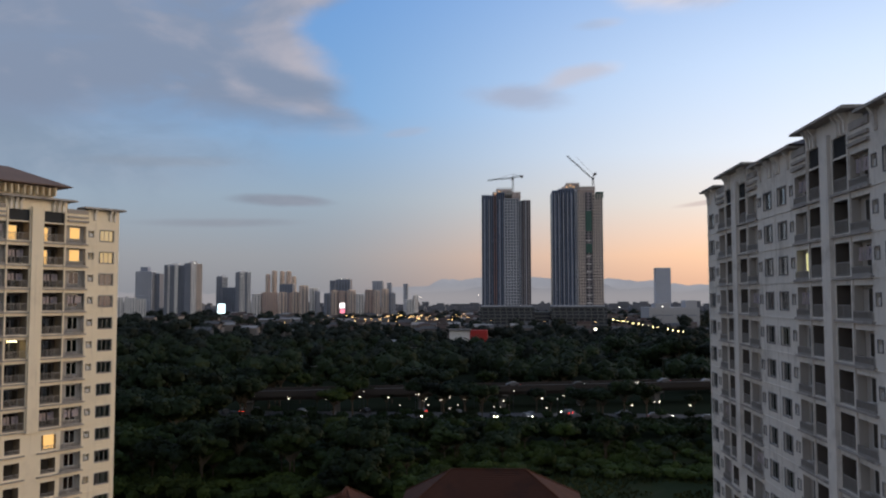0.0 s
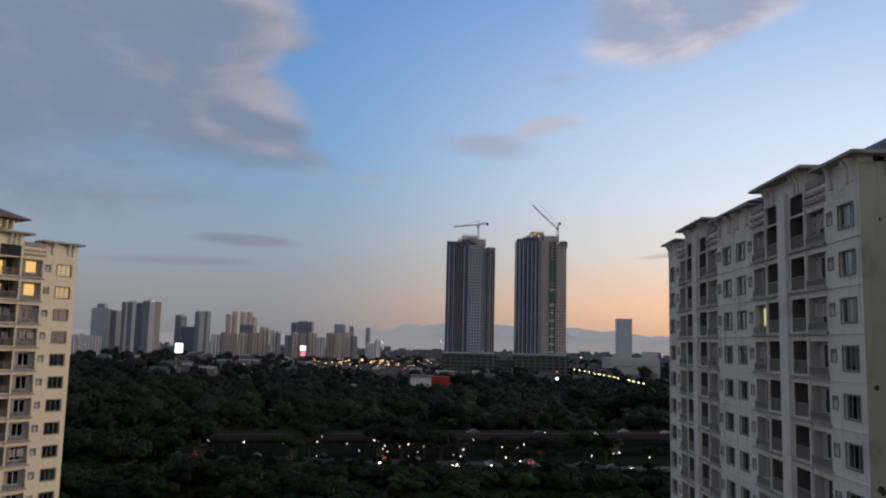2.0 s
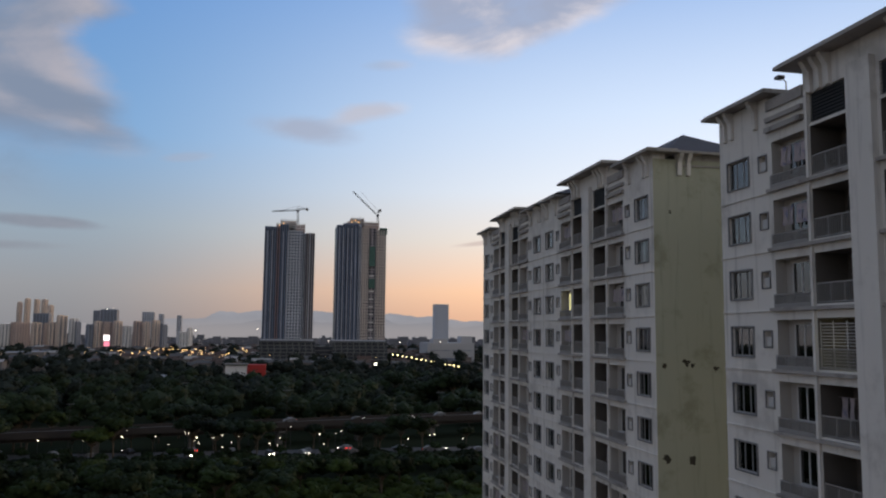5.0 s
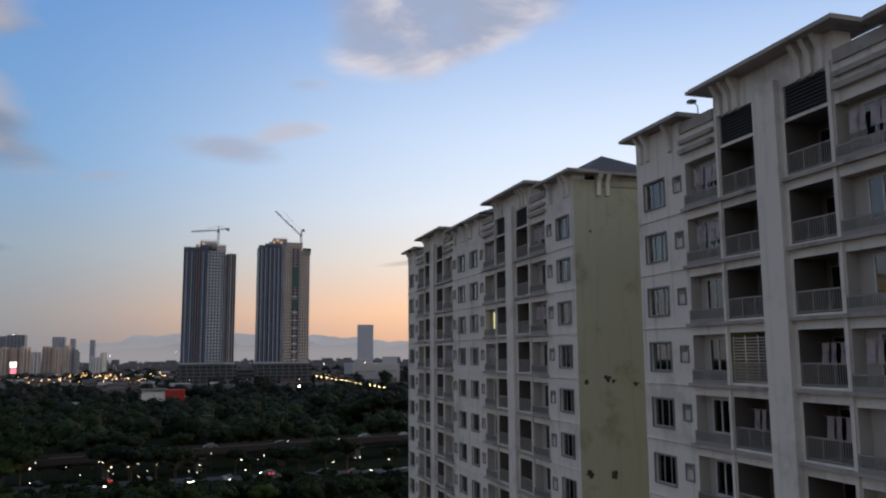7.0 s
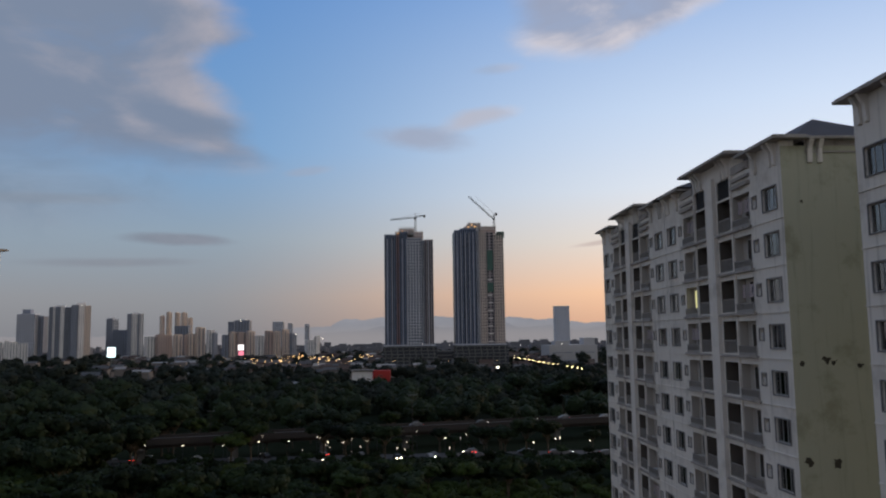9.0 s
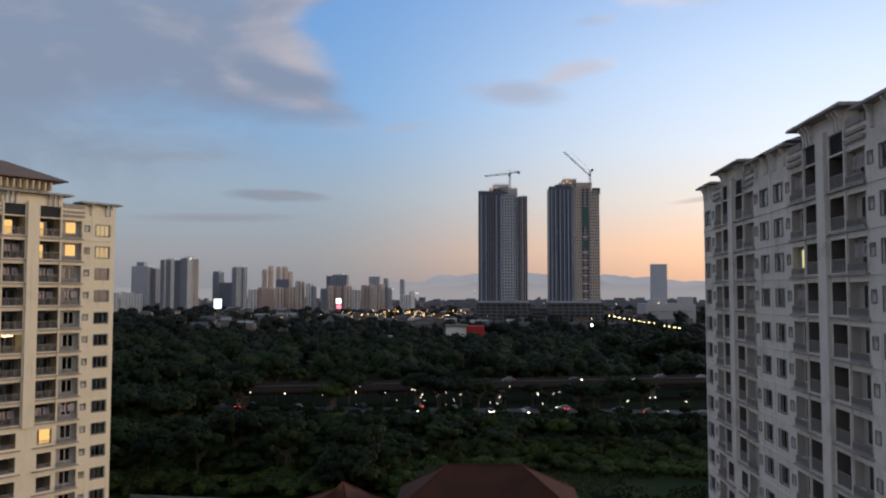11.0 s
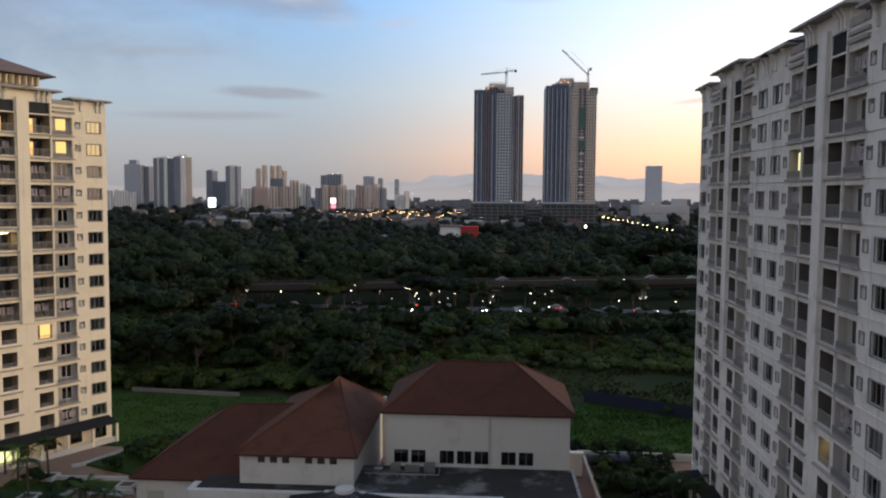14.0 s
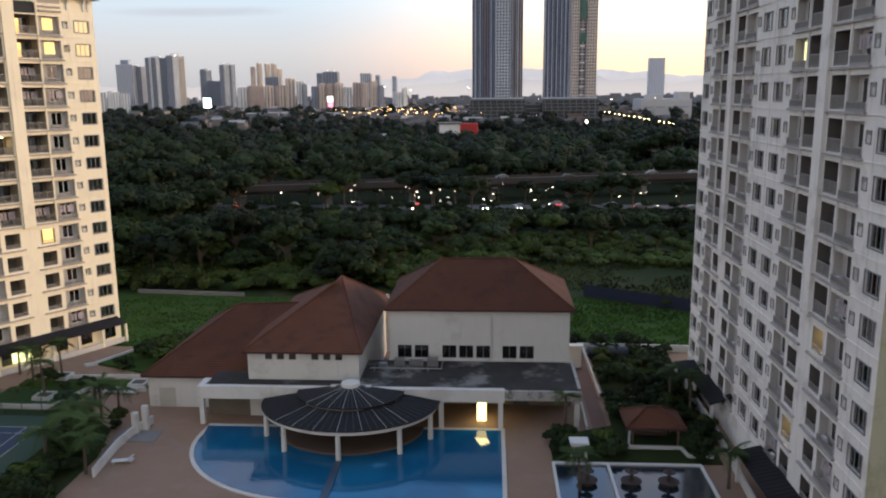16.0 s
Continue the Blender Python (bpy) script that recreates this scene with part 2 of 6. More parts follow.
ROOF_DARK = surface("dark_brown_roof_tile", (0.06, 0.05, 0.05), 0.7, 0.25, 1.2, 12, 0.3)
ROOF_BROWN = surface("faded_brown_roof_tile", (0.17, 0.12, 0.10), 0.8, 0.25, 1.2, 12, 0.3)
SLATE = surface("black_sheet_roof", (0.020, 0.020, 0.023), 0.85, 0.3, 1.0, 14, 0.2, spec=0.1)
FLAT_ROOF = surface("stained_flat_roof", (0.042, 0.040, 0.038), 0.95, 0.5, 1.2, 10, 0.4, (0.26, 0.25, 0.235), 0.75, stain_scale=0.22, spec=0.15)
DECK = surface("pinkish_deck_paving", (0.235, 0.15, 0.105), 0.9, 0.14, 0.7, 10, 0.2, (0.26, 0.19, 0.15), 0.5, random_tint=0.06)
GRASS = surface("mown_grass", (0.026, 0.056, 0.010), 0.95, 0.35, 0.6, 8, 0.8, (0.030, 0.042, 0.014), 0.6, stain_scale=0.12, spec=0.1)
SCRUB = surface("rough_grass_and_soil", (0.020, 0.031, 0.009), 0.95, 0.45, 0.4, 5, 1.0, (0.042, 0.042, 0.020), 0.8, stain_scale=0.1, spec=0.1)
LAND = surface("distant_dark_land", (0.022, 0.028, 0.018), 1.0, 0.4, 0.05, 0.5, 0.0, (0.04, 0.036, 0.03), 0.5, stain_scale=0.008, spec=0.0)
ASPHALT = surface("asphalt", (0.05, 0.05, 0.052), 0.9, 0.2, 0.5, 10, 0.2)
COURT = surface("green_court_acrylic", (0.016, 0.050, 0.036), 0.8, 0.1, 0.6, 10, 0.05)
COURT_BLUE = surface("blue_court_acrylic", (0.013, 0.036, 0.07), 0.8, 0.1, 0.6, 10, 0.05)
LINE_WHITE = surface("white_line_paint", (0.30, 0.31, 0.31), 0.8, 0.1)
FRAME_GREY = surface("grey_window_surround", (0.20, 0.20, 0.205), 0.8, 0.12)
SASH = surface("grey_sash_aluminium", (0.27, 0.275, 0.28), 0.5, 0.08, bump=0.0)
ALU = surface("white_aluminium", (0.55, 0.55, 0.54), 0.5, 0.05, bump=0.0)
RAIL = surface("painted_rail", (0.27, 0.26, 0.25), 0.6, 0.1, bump=0.0)
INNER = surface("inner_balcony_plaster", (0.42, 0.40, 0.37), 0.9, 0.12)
# The darkness of unlit rooms is put into the plaster colour.
DARK_ROOM = surface("room_plaster_painted_dark", (0.13, 0.115, 0.10), 0.9, 0.1, bump=0.0)
BLIND = surface("dark_louvre_panel", (0.05, 0.055, 0.06), 0.6, 0.1, bump=0.0)
CURTAIN = surface("pale_curtain", (0.50, 0.48, 0.44), 0.95, 0.12, 1, 30, 0.0, random_tint=0.45)
ctree = CURTAIN.node_tree
cmix, ctrans = ctree.nodes.new("ShaderNodeMixShader"), ctree.nodes.new("ShaderNodeBsdfTranslucent")
cmix.inputs[0].default_value, ctrans.inputs[0].default_value = 0.45, (0.7, 0.66, 0.58, 1)
ctree.links.new([q for q in ctree.nodes if q.type == "BSDF_PRINCIPLED"][0].outputs[0], cmix.inputs[1])
ctree.links.new(ctrans.outputs[0], cmix.inputs[2])
ctree.links.new(cmix.outputs[0], [q for q in ctree.nodes if q.type == "OUTPUT_MATERIAL"][0].inputs[0])
METAL = surface("grey_metal", (0.22, 0.22, 0.22), 0.5, 0.1, metal=0.6, bump=0.0)
GLASS = glassy("window_glass", (0.75, 0.82, 0.85), 0.2)
GLASS_DARK = glassy("tinted_glass", (0.10, 0.13, 0.15), 0.16)
BARK = surface("bark", (0.09, 0.07, 0.05), 0.95, 0.3, 3, 20, 0.6)
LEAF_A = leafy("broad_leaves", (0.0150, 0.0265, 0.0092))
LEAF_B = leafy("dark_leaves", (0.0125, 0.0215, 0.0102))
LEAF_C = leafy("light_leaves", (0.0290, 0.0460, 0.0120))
# Haze over the far woods is painted into this bluer, flatter leaf colour.
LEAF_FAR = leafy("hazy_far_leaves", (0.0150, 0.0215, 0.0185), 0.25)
LEAF_PALM = leafy("palm_leaves", (0.034, 0.060, 0.020))
LAMP_WARM = glowing("warm_lamp", (1.0, 0.58, 0.22), 8.0)
LAMP_WHITE = glowing("white_lamp", (1.0, 0.90, 0.74), 7.0)
LIT_CURTAIN = glowing("lit_curtain", (1.0, 0.58, 0.20), 1.15)
LIT_PALE = glowing("lit_room_pale", (0.95, 0.90, 0.42), 0.9)


# ---------------------------------------------------------------- mesh helpers
def box(bm, x0, x1, y0, y1, z0, z1, mat=0):
    v = [bm.verts.new(p) for p in ((x0, y0, z0), (x1, y0, z0), (x1, y1, z0), (x0, y1, z0), (x0, y0, z1), (x1, y0, z1), (x1, y1, z1), (x0, y1, z1))]
    for q in ((3, 2, 1, 0), (4, 5, 6, 7), (0, 1, 5, 4), (1, 2, 6, 5), (2, 3, 7, 6), (3, 0, 4, 7)):
        bm.faces.new([v[i] for i in q]).material_index = mat


def quad(bm, *pts, mat=0):
    f = bm.faces.new([bm.verts.new(p) for p in pts])
    f.material_index = mat
    return f


def prism(bm, outline, z0, z1, mat=0):
    """An upright solid over a plan outline given anticlockwise."""
    lo = [bm.verts.new((x, y, z0)) for x, y in outline]
    hi = [bm.verts.new((x, y, z1)) for x, y in outline]
    bm.faces.new(hi).material_index = mat
    bm.faces.new(lo[::-1]).material_index = mat
    k = len(lo)
    for i in range(k):
        bm.faces.new((lo[i], lo[(i + 1) % k], hi[(i + 1) % k], hi[i])).material_index = mat


def tube(bm, a, b, r0, r1=None, sides=8, mat=0):
    a, b = Vector(a), Vector(b)
    r1 = r0 if r1 is None else r1
    q = (b - a).to_track_quat("Z", "Y")
    rings = []
    for c, r in ((a, r0), (b, r1)):
        rings.append([bm.verts.new(c + q @ Vector((r * math.cos(2 * math.pi * i / sides), r * math.sin(2 * math.pi * i / sides), 0))) for i in range(sides)])
    for i in range(sides):
        j = (i + 1) % sides
        bm.faces.new((rings[0][i], rings[0][j], rings[1][j], rings[1][i])).material_index = mat
    bm.faces.new(rings[1]).material_index = mat
    bm.faces.new(rings[0][::-1]).material_index = mat


def lattice_frame(bm, xs, zs, solid, y0, y1, mat=0):
    """One joined frame: boxes on the solid cells of a grid."""
    start = len(bm.verts)
    for i in range(len(xs) - 1):
        for j in range(len(zs) - 1):
            if solid(i, j):
                box(bm, xs[i], xs[i + 1], y0, y1, zs[j], zs[j + 1], mat)
    bm.verts.ensure_lookup_table()
    bmesh.ops.remove_doubles(bm, verts=bm.verts[start:], dist=0.0005)


def mesh_of(name, bm, *mats):
    me = bpy.data.meshes.new(name)
    bm.to_mesh(me)
    bm.free()
    for m in mats:
        me.materials.append(m)
    return me


def part(name, bm, material, parent=None, label=""):
    """Link a bmesh as one mesh object, under a thing or a part if given."""
    mats = material if isinstance(material, (list, tuple)) else (material,)
    ob = new(name, bm if isinstance(bm, bpy.types.Mesh) else mesh_of(name, bm, *mats))
    if parent:
        ob.parent = parent
    return tagged(ob, label)


def thing(name, label, category, group="", kind="", at=None):
    """An Empty at a thing's base."""
    ob = tagged(new(name), label, category, group, kind)
    if at is not None:
        ob.matrix_world = at
    return ob


def boxed(*spec):
    bm = bmesh.new()
    box(bm, *spec)
    return bm

# ---------------------------------------------------------------- the land
bm = bmesh.new()
prism(bm, [(-4400, -600), (4400, -600), (4400, 4400), (-4400, 4400)], -6.0, -0.9)
tagged(part("ground", bm, LAND), "dark wooded and built-up land reaching the horizon", "ground", kind="structure")
bm = bmesh.new()
prism(bm, [(-140, 104), (60, 104), (90, 138), (60, 200), (-140, 200)], -0.9, -0.5)
tagged(part("field", bm, SCRUB), "rough meadow of grass and bare soil", "field", kind="structure")
bm = bmesh.new()
box(bm, -80, 45, -10, 104, -0.9, 0.0)
tagged(part("podium_deck", bm, DECK), "pinkish paved podium deck round the pool", "pavement", kind="structure")
bm = bmesh.new()
prism(bm, [(-78, 105), (-12, 105), (-12, 133), (-43, 133.6), (-78, 136.6)], -0.6, -0.45)
tagged(part("lawn_meadow", bm, GRASS), "bright green rough lawn behind the clubhouse", "lawn", kind="structure")
bm = bmesh.new()
prism(bm, [(9.5, 105.2), (48, 105.2), (48, 116), (16, 134), (9.5, 132)], -0.6, -0.44)
tagged(part("lawn_meadow", bm, GRASS), "dim green lawn beside the apartment slab", "lawn", kind="structure")

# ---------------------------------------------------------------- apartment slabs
# Recess shade painted into the plaster, far darker than the outer render.
BALCONY_SHADE = surface("balcony_plaster_painted_shade", (0.125, 0.112, 0.10), 0.9, 0.2)
CREAM_SHADE = surface("cream_plaster_painted_shade", (0.27, 0.23, 0.175), 0.9, 0.15)
STOREY, ROWS, TOP_ROW = 3.0, 14, 43.45
UNIT = 23.0  # one mirrored pair of flats along the front


def row_z(k):
    return TOP_ROW - STOREY * k


def front_openings():
    """x0, x1, z0, z1, depth, kind of every opening of one unit's front (x along the front, y inwards)."""
    out = []
    for k in range(ROWS):
        z = row_z(k)
        for flip in (False, True):
            def span(a, b):
                return (UNIT - b, UNIT - a) if flip else (a, b)
            out.append((*span(0.8, 2.8), z - 0.75, z + 0.75, 0.22, "window", k, flip))
            out.append((*span(3.75, 4.4), z - 0.25, z + 0.55, 0.35, "niche", k, flip))
            out.append((*span(4.85, 7.65), z - 1.25, z + 1.1, 0.62, "service", k, flip))
            if k < 9:
                out.append((*span(7.9, 10.55), z - 1.2, z + 1.15, 1.7, "balcony", k, flip))
            else:
                out.append((*span(8.25, 10.15), z - 1.05, z + 0.85, 1.7, "loggia", k, flip))
    for flip in (False, True):
        a, b = (7.9, 10.55)
        out.append((UNIT - b if flip else a, UNIT - a if flip else b, TOP_ROW + 1.3, TOP_ROW + 2.75, 0.3, "louvre", -1, flip))
    return out


OPENINGS = front_openings()


def front_mesh():
    bm = bmesh.new()
    xs = sorted({0.0, UNIT} | {o[0] for o in OPENINGS} | {o[1] for o in OPENINGS})
    zs = sorted({0.0, 46.6} | {o[2] for o in OPENINGS} | {o[3] for o in OPENINGS})
    hole = np.zeros((len(xs), len(zs)), bool)
    for o in OPENINGS:
        hole[xs.index(o[0]):xs.index(o[1]), zs.index(o[2]):zs.index(o[3])] = True
    for i in range(len(xs) - 1):
        j = 0
        while j < len(zs) - 1:
            if hole[i, j]:
                j += 1
                continue
            j1 = j
            while j1 < len(zs) - 1 and not hole[i, j1]:
                j1 += 1
            quad(bm, (xs[i], 0, zs[j]), (xs[i + 1], 0, zs[j]), (xs[i + 1], 0, zs[j1]), (xs[i], 0, zs[j1]))
            j = j1
    for x0, x1, z0, z1, d, kind, k, flip in OPENINGS:
        deep = d + (2.2 if kind in ("window",) else 0)
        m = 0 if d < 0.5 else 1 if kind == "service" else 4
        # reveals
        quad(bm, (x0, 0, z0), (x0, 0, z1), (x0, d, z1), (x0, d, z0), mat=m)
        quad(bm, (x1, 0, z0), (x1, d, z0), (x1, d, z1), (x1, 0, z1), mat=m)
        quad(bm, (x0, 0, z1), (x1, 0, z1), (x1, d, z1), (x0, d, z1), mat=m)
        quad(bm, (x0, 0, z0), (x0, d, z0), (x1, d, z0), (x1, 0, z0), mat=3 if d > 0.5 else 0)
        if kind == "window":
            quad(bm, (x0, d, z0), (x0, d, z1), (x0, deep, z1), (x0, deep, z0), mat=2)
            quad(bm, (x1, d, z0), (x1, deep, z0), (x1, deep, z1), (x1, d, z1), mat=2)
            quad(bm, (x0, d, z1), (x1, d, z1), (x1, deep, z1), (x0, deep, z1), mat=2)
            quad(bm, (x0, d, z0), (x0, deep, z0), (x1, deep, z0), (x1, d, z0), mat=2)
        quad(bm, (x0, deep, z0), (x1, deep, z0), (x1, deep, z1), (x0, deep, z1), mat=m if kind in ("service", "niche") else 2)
    return mesh_of("front_wall", bm, WALL_WHITE, INNER, DARK_ROOM, LEDGE, BALCONY_SHADE)


def trim_pieces():
    """name, mesh and slot of every projecting band, pier and parapet of a front."""
    out = []
    out.append(("pier", mesh_of("pier", boxed(10.75, 12.25, -0.32, 0.02, 17.8, 46.6), WALL_WHITE)))
    for a in (7.68, UNIT - 7.87):
        out.append(("post", mesh_of("post", boxed(a, a + 0.19, -0.14, 0.02, 17.8, 46.4), WALL_WHITE)))
    for k in range(ROWS):
        z = row_z(k) - 1.47
        for flip in (False, True):
            for a, b, p, h in ((4.6, 10.7, 0.24, 0.16), (0.0, 4.6, 0.07, 0.07)):
                x0, x1 = (UNIT - b, UNIT - a) if flip else (a, b)
                out.append(("floor_band", mesh_of("floor_band", boxed(x0, x1, -p, 0.02, z, z + h), LEDGE if p > 0.1 else WALL_WHITE)))
    for x0, x1, zt in ((0, 4.6, 46.95), (UNIT - 4.6, UNIT, 46.95), (7.5, UNIT - 7.5, 47.62)):
        out.append(("parapet", mesh_of("parapet", boxed(x0, x1, 0.0, 0.9, 46.6, zt), WALL_WHITE)))
    for x0, x1 in ((4.6, 7.5), (UNIT - 7.5, UNIT - 4.6)):
        for y, z0, z1 in ((-0.12, 46.2, 46.75), (-0.2, 45.6, 45.82), (-0.26, 45.05, 45.3)):
            out.append(("moulding", mesh_of("moulding", boxed(x0, x1, y, 0.5 if z1 > 46.5 else 0.02, z0, z1), LEDGE)))
    return out


def eave_mesh(x0, x1, z, out, back):
    """Thin oversailing slab, tilted up to the back, with a slim upstand."""
    bm = bmesh.new()
    pts = [(x0 - out * 0.9, -out), (x1 + out * 0.9, -out), (x1 + out * 0.9, back), (x0 - out * 0.9, back)]
    prism(bm, pts, z, z + 0.16)
    box(bm, x0 - out * 0.9 + 0.12, x1 + out * 0.9 - 0.12, -out + 0.12, back, z + 0.16, z + 0.26)
    return bm


def fin_mesh(h=1.55, deep=0.6):
    bm = bmesh.new()
    w = 0.14
    prof = [(0.02, 0.0), (-0.17, 0.06), (-0.22, h * 0.6), (-deep * 0.8, h * 0.86), (-deep, h), (0.02, h)]
    a = [bm.verts.new((-w, y, z)) for y, z in prof]
    b = [bm.verts.new((w, y, z)) for y, z in prof]
    bm.faces.new(a)
    bm.faces.new(b[::-1])
    for i in range(len(prof)):
        j = (i + 1) % len(prof)
        bm.faces.new((a[j], a[i], b[i], b[j]))
    bmesh.ops.recalc_face_normals(bm, faces=bm.faces)
    return mesh_of("bracket", bm, WALL_WHITE)


def railing_mesh(w, h, step=0.13, solid=0.0):
    """A welded rail: top and bottom bars with upright bars between, on an optional kerb."""
    bm = bmesh.new()
    n = max(2, int(w / step))
    xs = []
    for i in range(n + 1):
        x, t = -w / 2 + w * i / n, 0.03 if i % 7 == 0 else 0.012
        xs += [x - t, x + t]
    zs = [-0.05, max(solid, 0.05), h - 0.06, h] if solid else [0.03, 0.08, h - 0.06, h]
    lattice_frame(bm, xs, zs, lambda i, j: j != 1 or i % 2 == 0, -0.02, 0.02)
    return bm


def window_frame_mesh(w, h, lights=3, proud=0.07):
    """Projecting surround round a framed sash with mullions."""
    bm = bmesh.new()
    o = 0.07
    lattice_frame(bm, (-w / 2 - o, -w / 2, w / 2, w / 2 + o), (-h / 2 - o, -h / 2, h / 2, h / 2 + o), lambda i, j: (i, j) != (1, 1), -proud, 0.05)
    return mesh_of("window", bm, FRAME_GREY)


def sash_mesh(w, h, lights=3, t=0.06):
    bm = bmesh.new()
    xs = sorted(set(round(x, 4) for x in [-w / 2, w / 2] + [v for i in range(lights) for v in (-w / 2 + w * i / lights + t / 2 * (2 if i == 0 else 1), -w / 2 + w * (i + 1) / lights - t / 2 * (2 if i == lights - 1 else 1))]))
    lattice_frame(bm, xs, (-h / 2, -h / 2 + t, h / 2 - t, h / 2), lambda i, j: j != 1 or i % 2 == 0, 0.12, 0.18)
    return mesh_of("sash", bm, SASH)


def pane_mesh(w, h):
    bm = bmesh.new()
    box(bm, -w / 2, w / 2, 0.0, 0.008, -h / 2, h / 2)
    return mesh_of("pane", bm, GLASS)


def curtain_mesh(w, h, open_part):
    bm = bmesh.new()
    n = 26
    half = w / 2 * (1 - open_part)
    prev = None
    for i in range(n + 1):
        x = w / 2 - half * i / n
        y = 0.05 * math.sin(i * 1.7)
        cur = [bm.verts.new((x, y, -h / 2)), bm.verts.new((x, y, h / 2))]
        if prev:
            bm.faces.new((prev[0], cur[0], cur[1], prev[1]))
        prev = cur
    return mesh_of("curtain", bm, CURTAIN)


def unit_kit():
    """The meshes that all fronts share."""
    kit = {}
    kit["front"] = front_mesh()
    kit["trim"] = trim_pieces()
    kit["window"] = window_frame_mesh(2.0, 1.5)
    kit["sash"] = sash_mesh(2.0, 1.5)
    kit["pane"] = pane_mesh(0.63, 1.42)
    kit["curtains"] = [curtain_mesh(2.0, 1.48, o) for o in (0.08, 0.35, 0.6)]
    bm = bmesh.new()
    for x0, x1, z0, z1 in ((-0.38, 0.38, 0.4, 0.45), (-0.38, 0.38, -0.45, -0.4), (-0.38, -0.325, -0.4, 0.4), (0.325, 0.38, -0.4, 0.4)):
        box(bm, x0, x1, -0.06, 0.02, z0, z1)
    kit["niche"] = mesh_of("niche_surround", bm, FRAME_GREY)
    bm = bmesh.new()
    box(bm, -0.3, 0.3, 0.08, 0.32, -0.36, 0.1)
    tube(bm, (0, 0.07, -0.13), (0, 0.085, -0.13), 0.17, sides=12)
    kit["aircon"] = mesh_of("air_conditioner", bm, ALU)
    bm = railing_mesh(2.75, 0.62, 0.11, 0.14)
    kit["service_rail"] = mesh_of("ledge_rail", bm, RAIL)
    kit["balcony_rail"] = mesh_of("railing", railing_mesh(2.6, 0.95), RAIL)
    kit["loggia_rail"] = mesh_of("railing", railing_mesh(1.88, 0.5), RAIL)
    bm = bmesh.new()
    w, h = 1.5, 1.7
    lattice_frame(bm, (-w / 2, -w / 2 + 0.08, -0.04, 0.04, w / 2 - 0.08, w / 2), (0, 0.08, h - 0.08, h), lambda i, j: j != 1 or i % 2 == 0, -0.06, 0.0)
    kit["inner_window"] = mesh_of("inner_window", bm, ALU)
    kit["inner_pane"] = mesh_of("pane", boxed(-w / 2 + 0.08, w / 2 - 0.08, -0.03, -0.01, 0.08, h - 0.08), GLASS_DARK)
    bm = bmesh.new()
    w, h = 2.1, 2.05
    lattice_frame(bm, (-w / 2, -w / 2 + 0.07, -0.05, 0.05, w / 2 - 0.07, w / 2), (0, 0.05, h - 0.07, h), lambda i, j: j != 1 or i % 2 == 0, -0.06, 0.0)
    kit["sliding_door"] = mesh_of("sliding_door", bm, METAL)
    kit["door_pane"] = mesh_of("pane", boxed(-w / 2 + 0.07, w / 2 - 0.07, -0.03, -0.01, 0.05, h - 0.07), GLASS_DARK)
    bm = bmesh.new()
    for i in range(9):
        z = i * 0.16
        v = [(-1.31, 0.04, z), (1.31, 0.04, z), (1.31, 0.14, z + 0.13), (-1.31, 0.14, z + 0.13)]
        quad(bm, *v)
        quad(bm, *[(x, y + 0.012, zz) for x, y, zz in v[::-1]])
    box(bm, -1.32, 1.32, 0.15, 0.17, -0.02, 1.45)
    kit["louvre"] = mesh_of("louvre", bm, BLIND)
    bm = bmesh.new()
    for i in range(15):
        z = 0.05 + i * 0.14
        box(bm, -1.36, 1.36, -0.02, 0.0, z, z + 0.035)
    for x in (-1.33, -0.45, 0.45, 1.33):
        box(bm, x - 0.025, x + 0.025, 0.0, 0.03, 0, 2.15)
    kit["grille"] = mesh_of("security_grille", bm, ALU)
    kit["fin"] = fin_mesh()
    # washing on a line
    bm = bmesh.new()
    for i, wdt in enumerate((0.5, 0.35, 0.6, 0.42)):
        x = -0.9 + i * 0.52
        for s in range(5):
            za, zb = -0.9 * s / 5, -0.9 * (s + 1) / 5
            quad(bm, (x, 0.03 * math.sin(s), za), (x + wdt * 0.8, 0.03 * math.cos(s), za), (x + wdt * 0.8, 0.03 * math.cos(s + 1), zb), (x, 0.03 * math.sin(s + 1), zb))
    tube(bm, (-1.1, 0, 0.02), (1.2, 0, 0.02), 0.015, sides=5)
    kit["washing"] = mesh_of("washing_line", bm, surface("mixed_cloth", (0.38, 0.33, 0.34), 0.95, 0.3, 2, 6, 0.0, (0.12, 0.14, 0.25), 0.8, stain_scale=1.6))
    bm = bmesh.new()
    for i in range(60):
        a, r = random.uniform(0, 6.28), random.uniform(0.05, 0.32)
        p = Vector((r * math.cos(a), r * math.sin(a), 0.35 + random.uniform(0, 0.55)))
        d = Vector((math.cos(a), math.sin(a), random.uniform(-0.3, 0.8))) * 0.14
        s = Vector((-math.sin(a), math.cos(a), 0)) * 0.06
        quad(bm, p - s, p + s, p + d + s * 0.3, p + d - s * 0.3, mat=1)
    tube(bm, (0, 0, 0), (0, 0, 0.34), 0.13, 0.18, 10)
    kit["plant"] = mesh_of("potted_plant", bm, CONCRETE, LEAF_A)
    return kit


KIT = unit_kit()
CREAM = {}


def shared(name, data, parent, m, label=""):
    ob = new(name, data)
    ob.parent = parent
    ob.matrix_basis = m
    return tagged(ob, label)


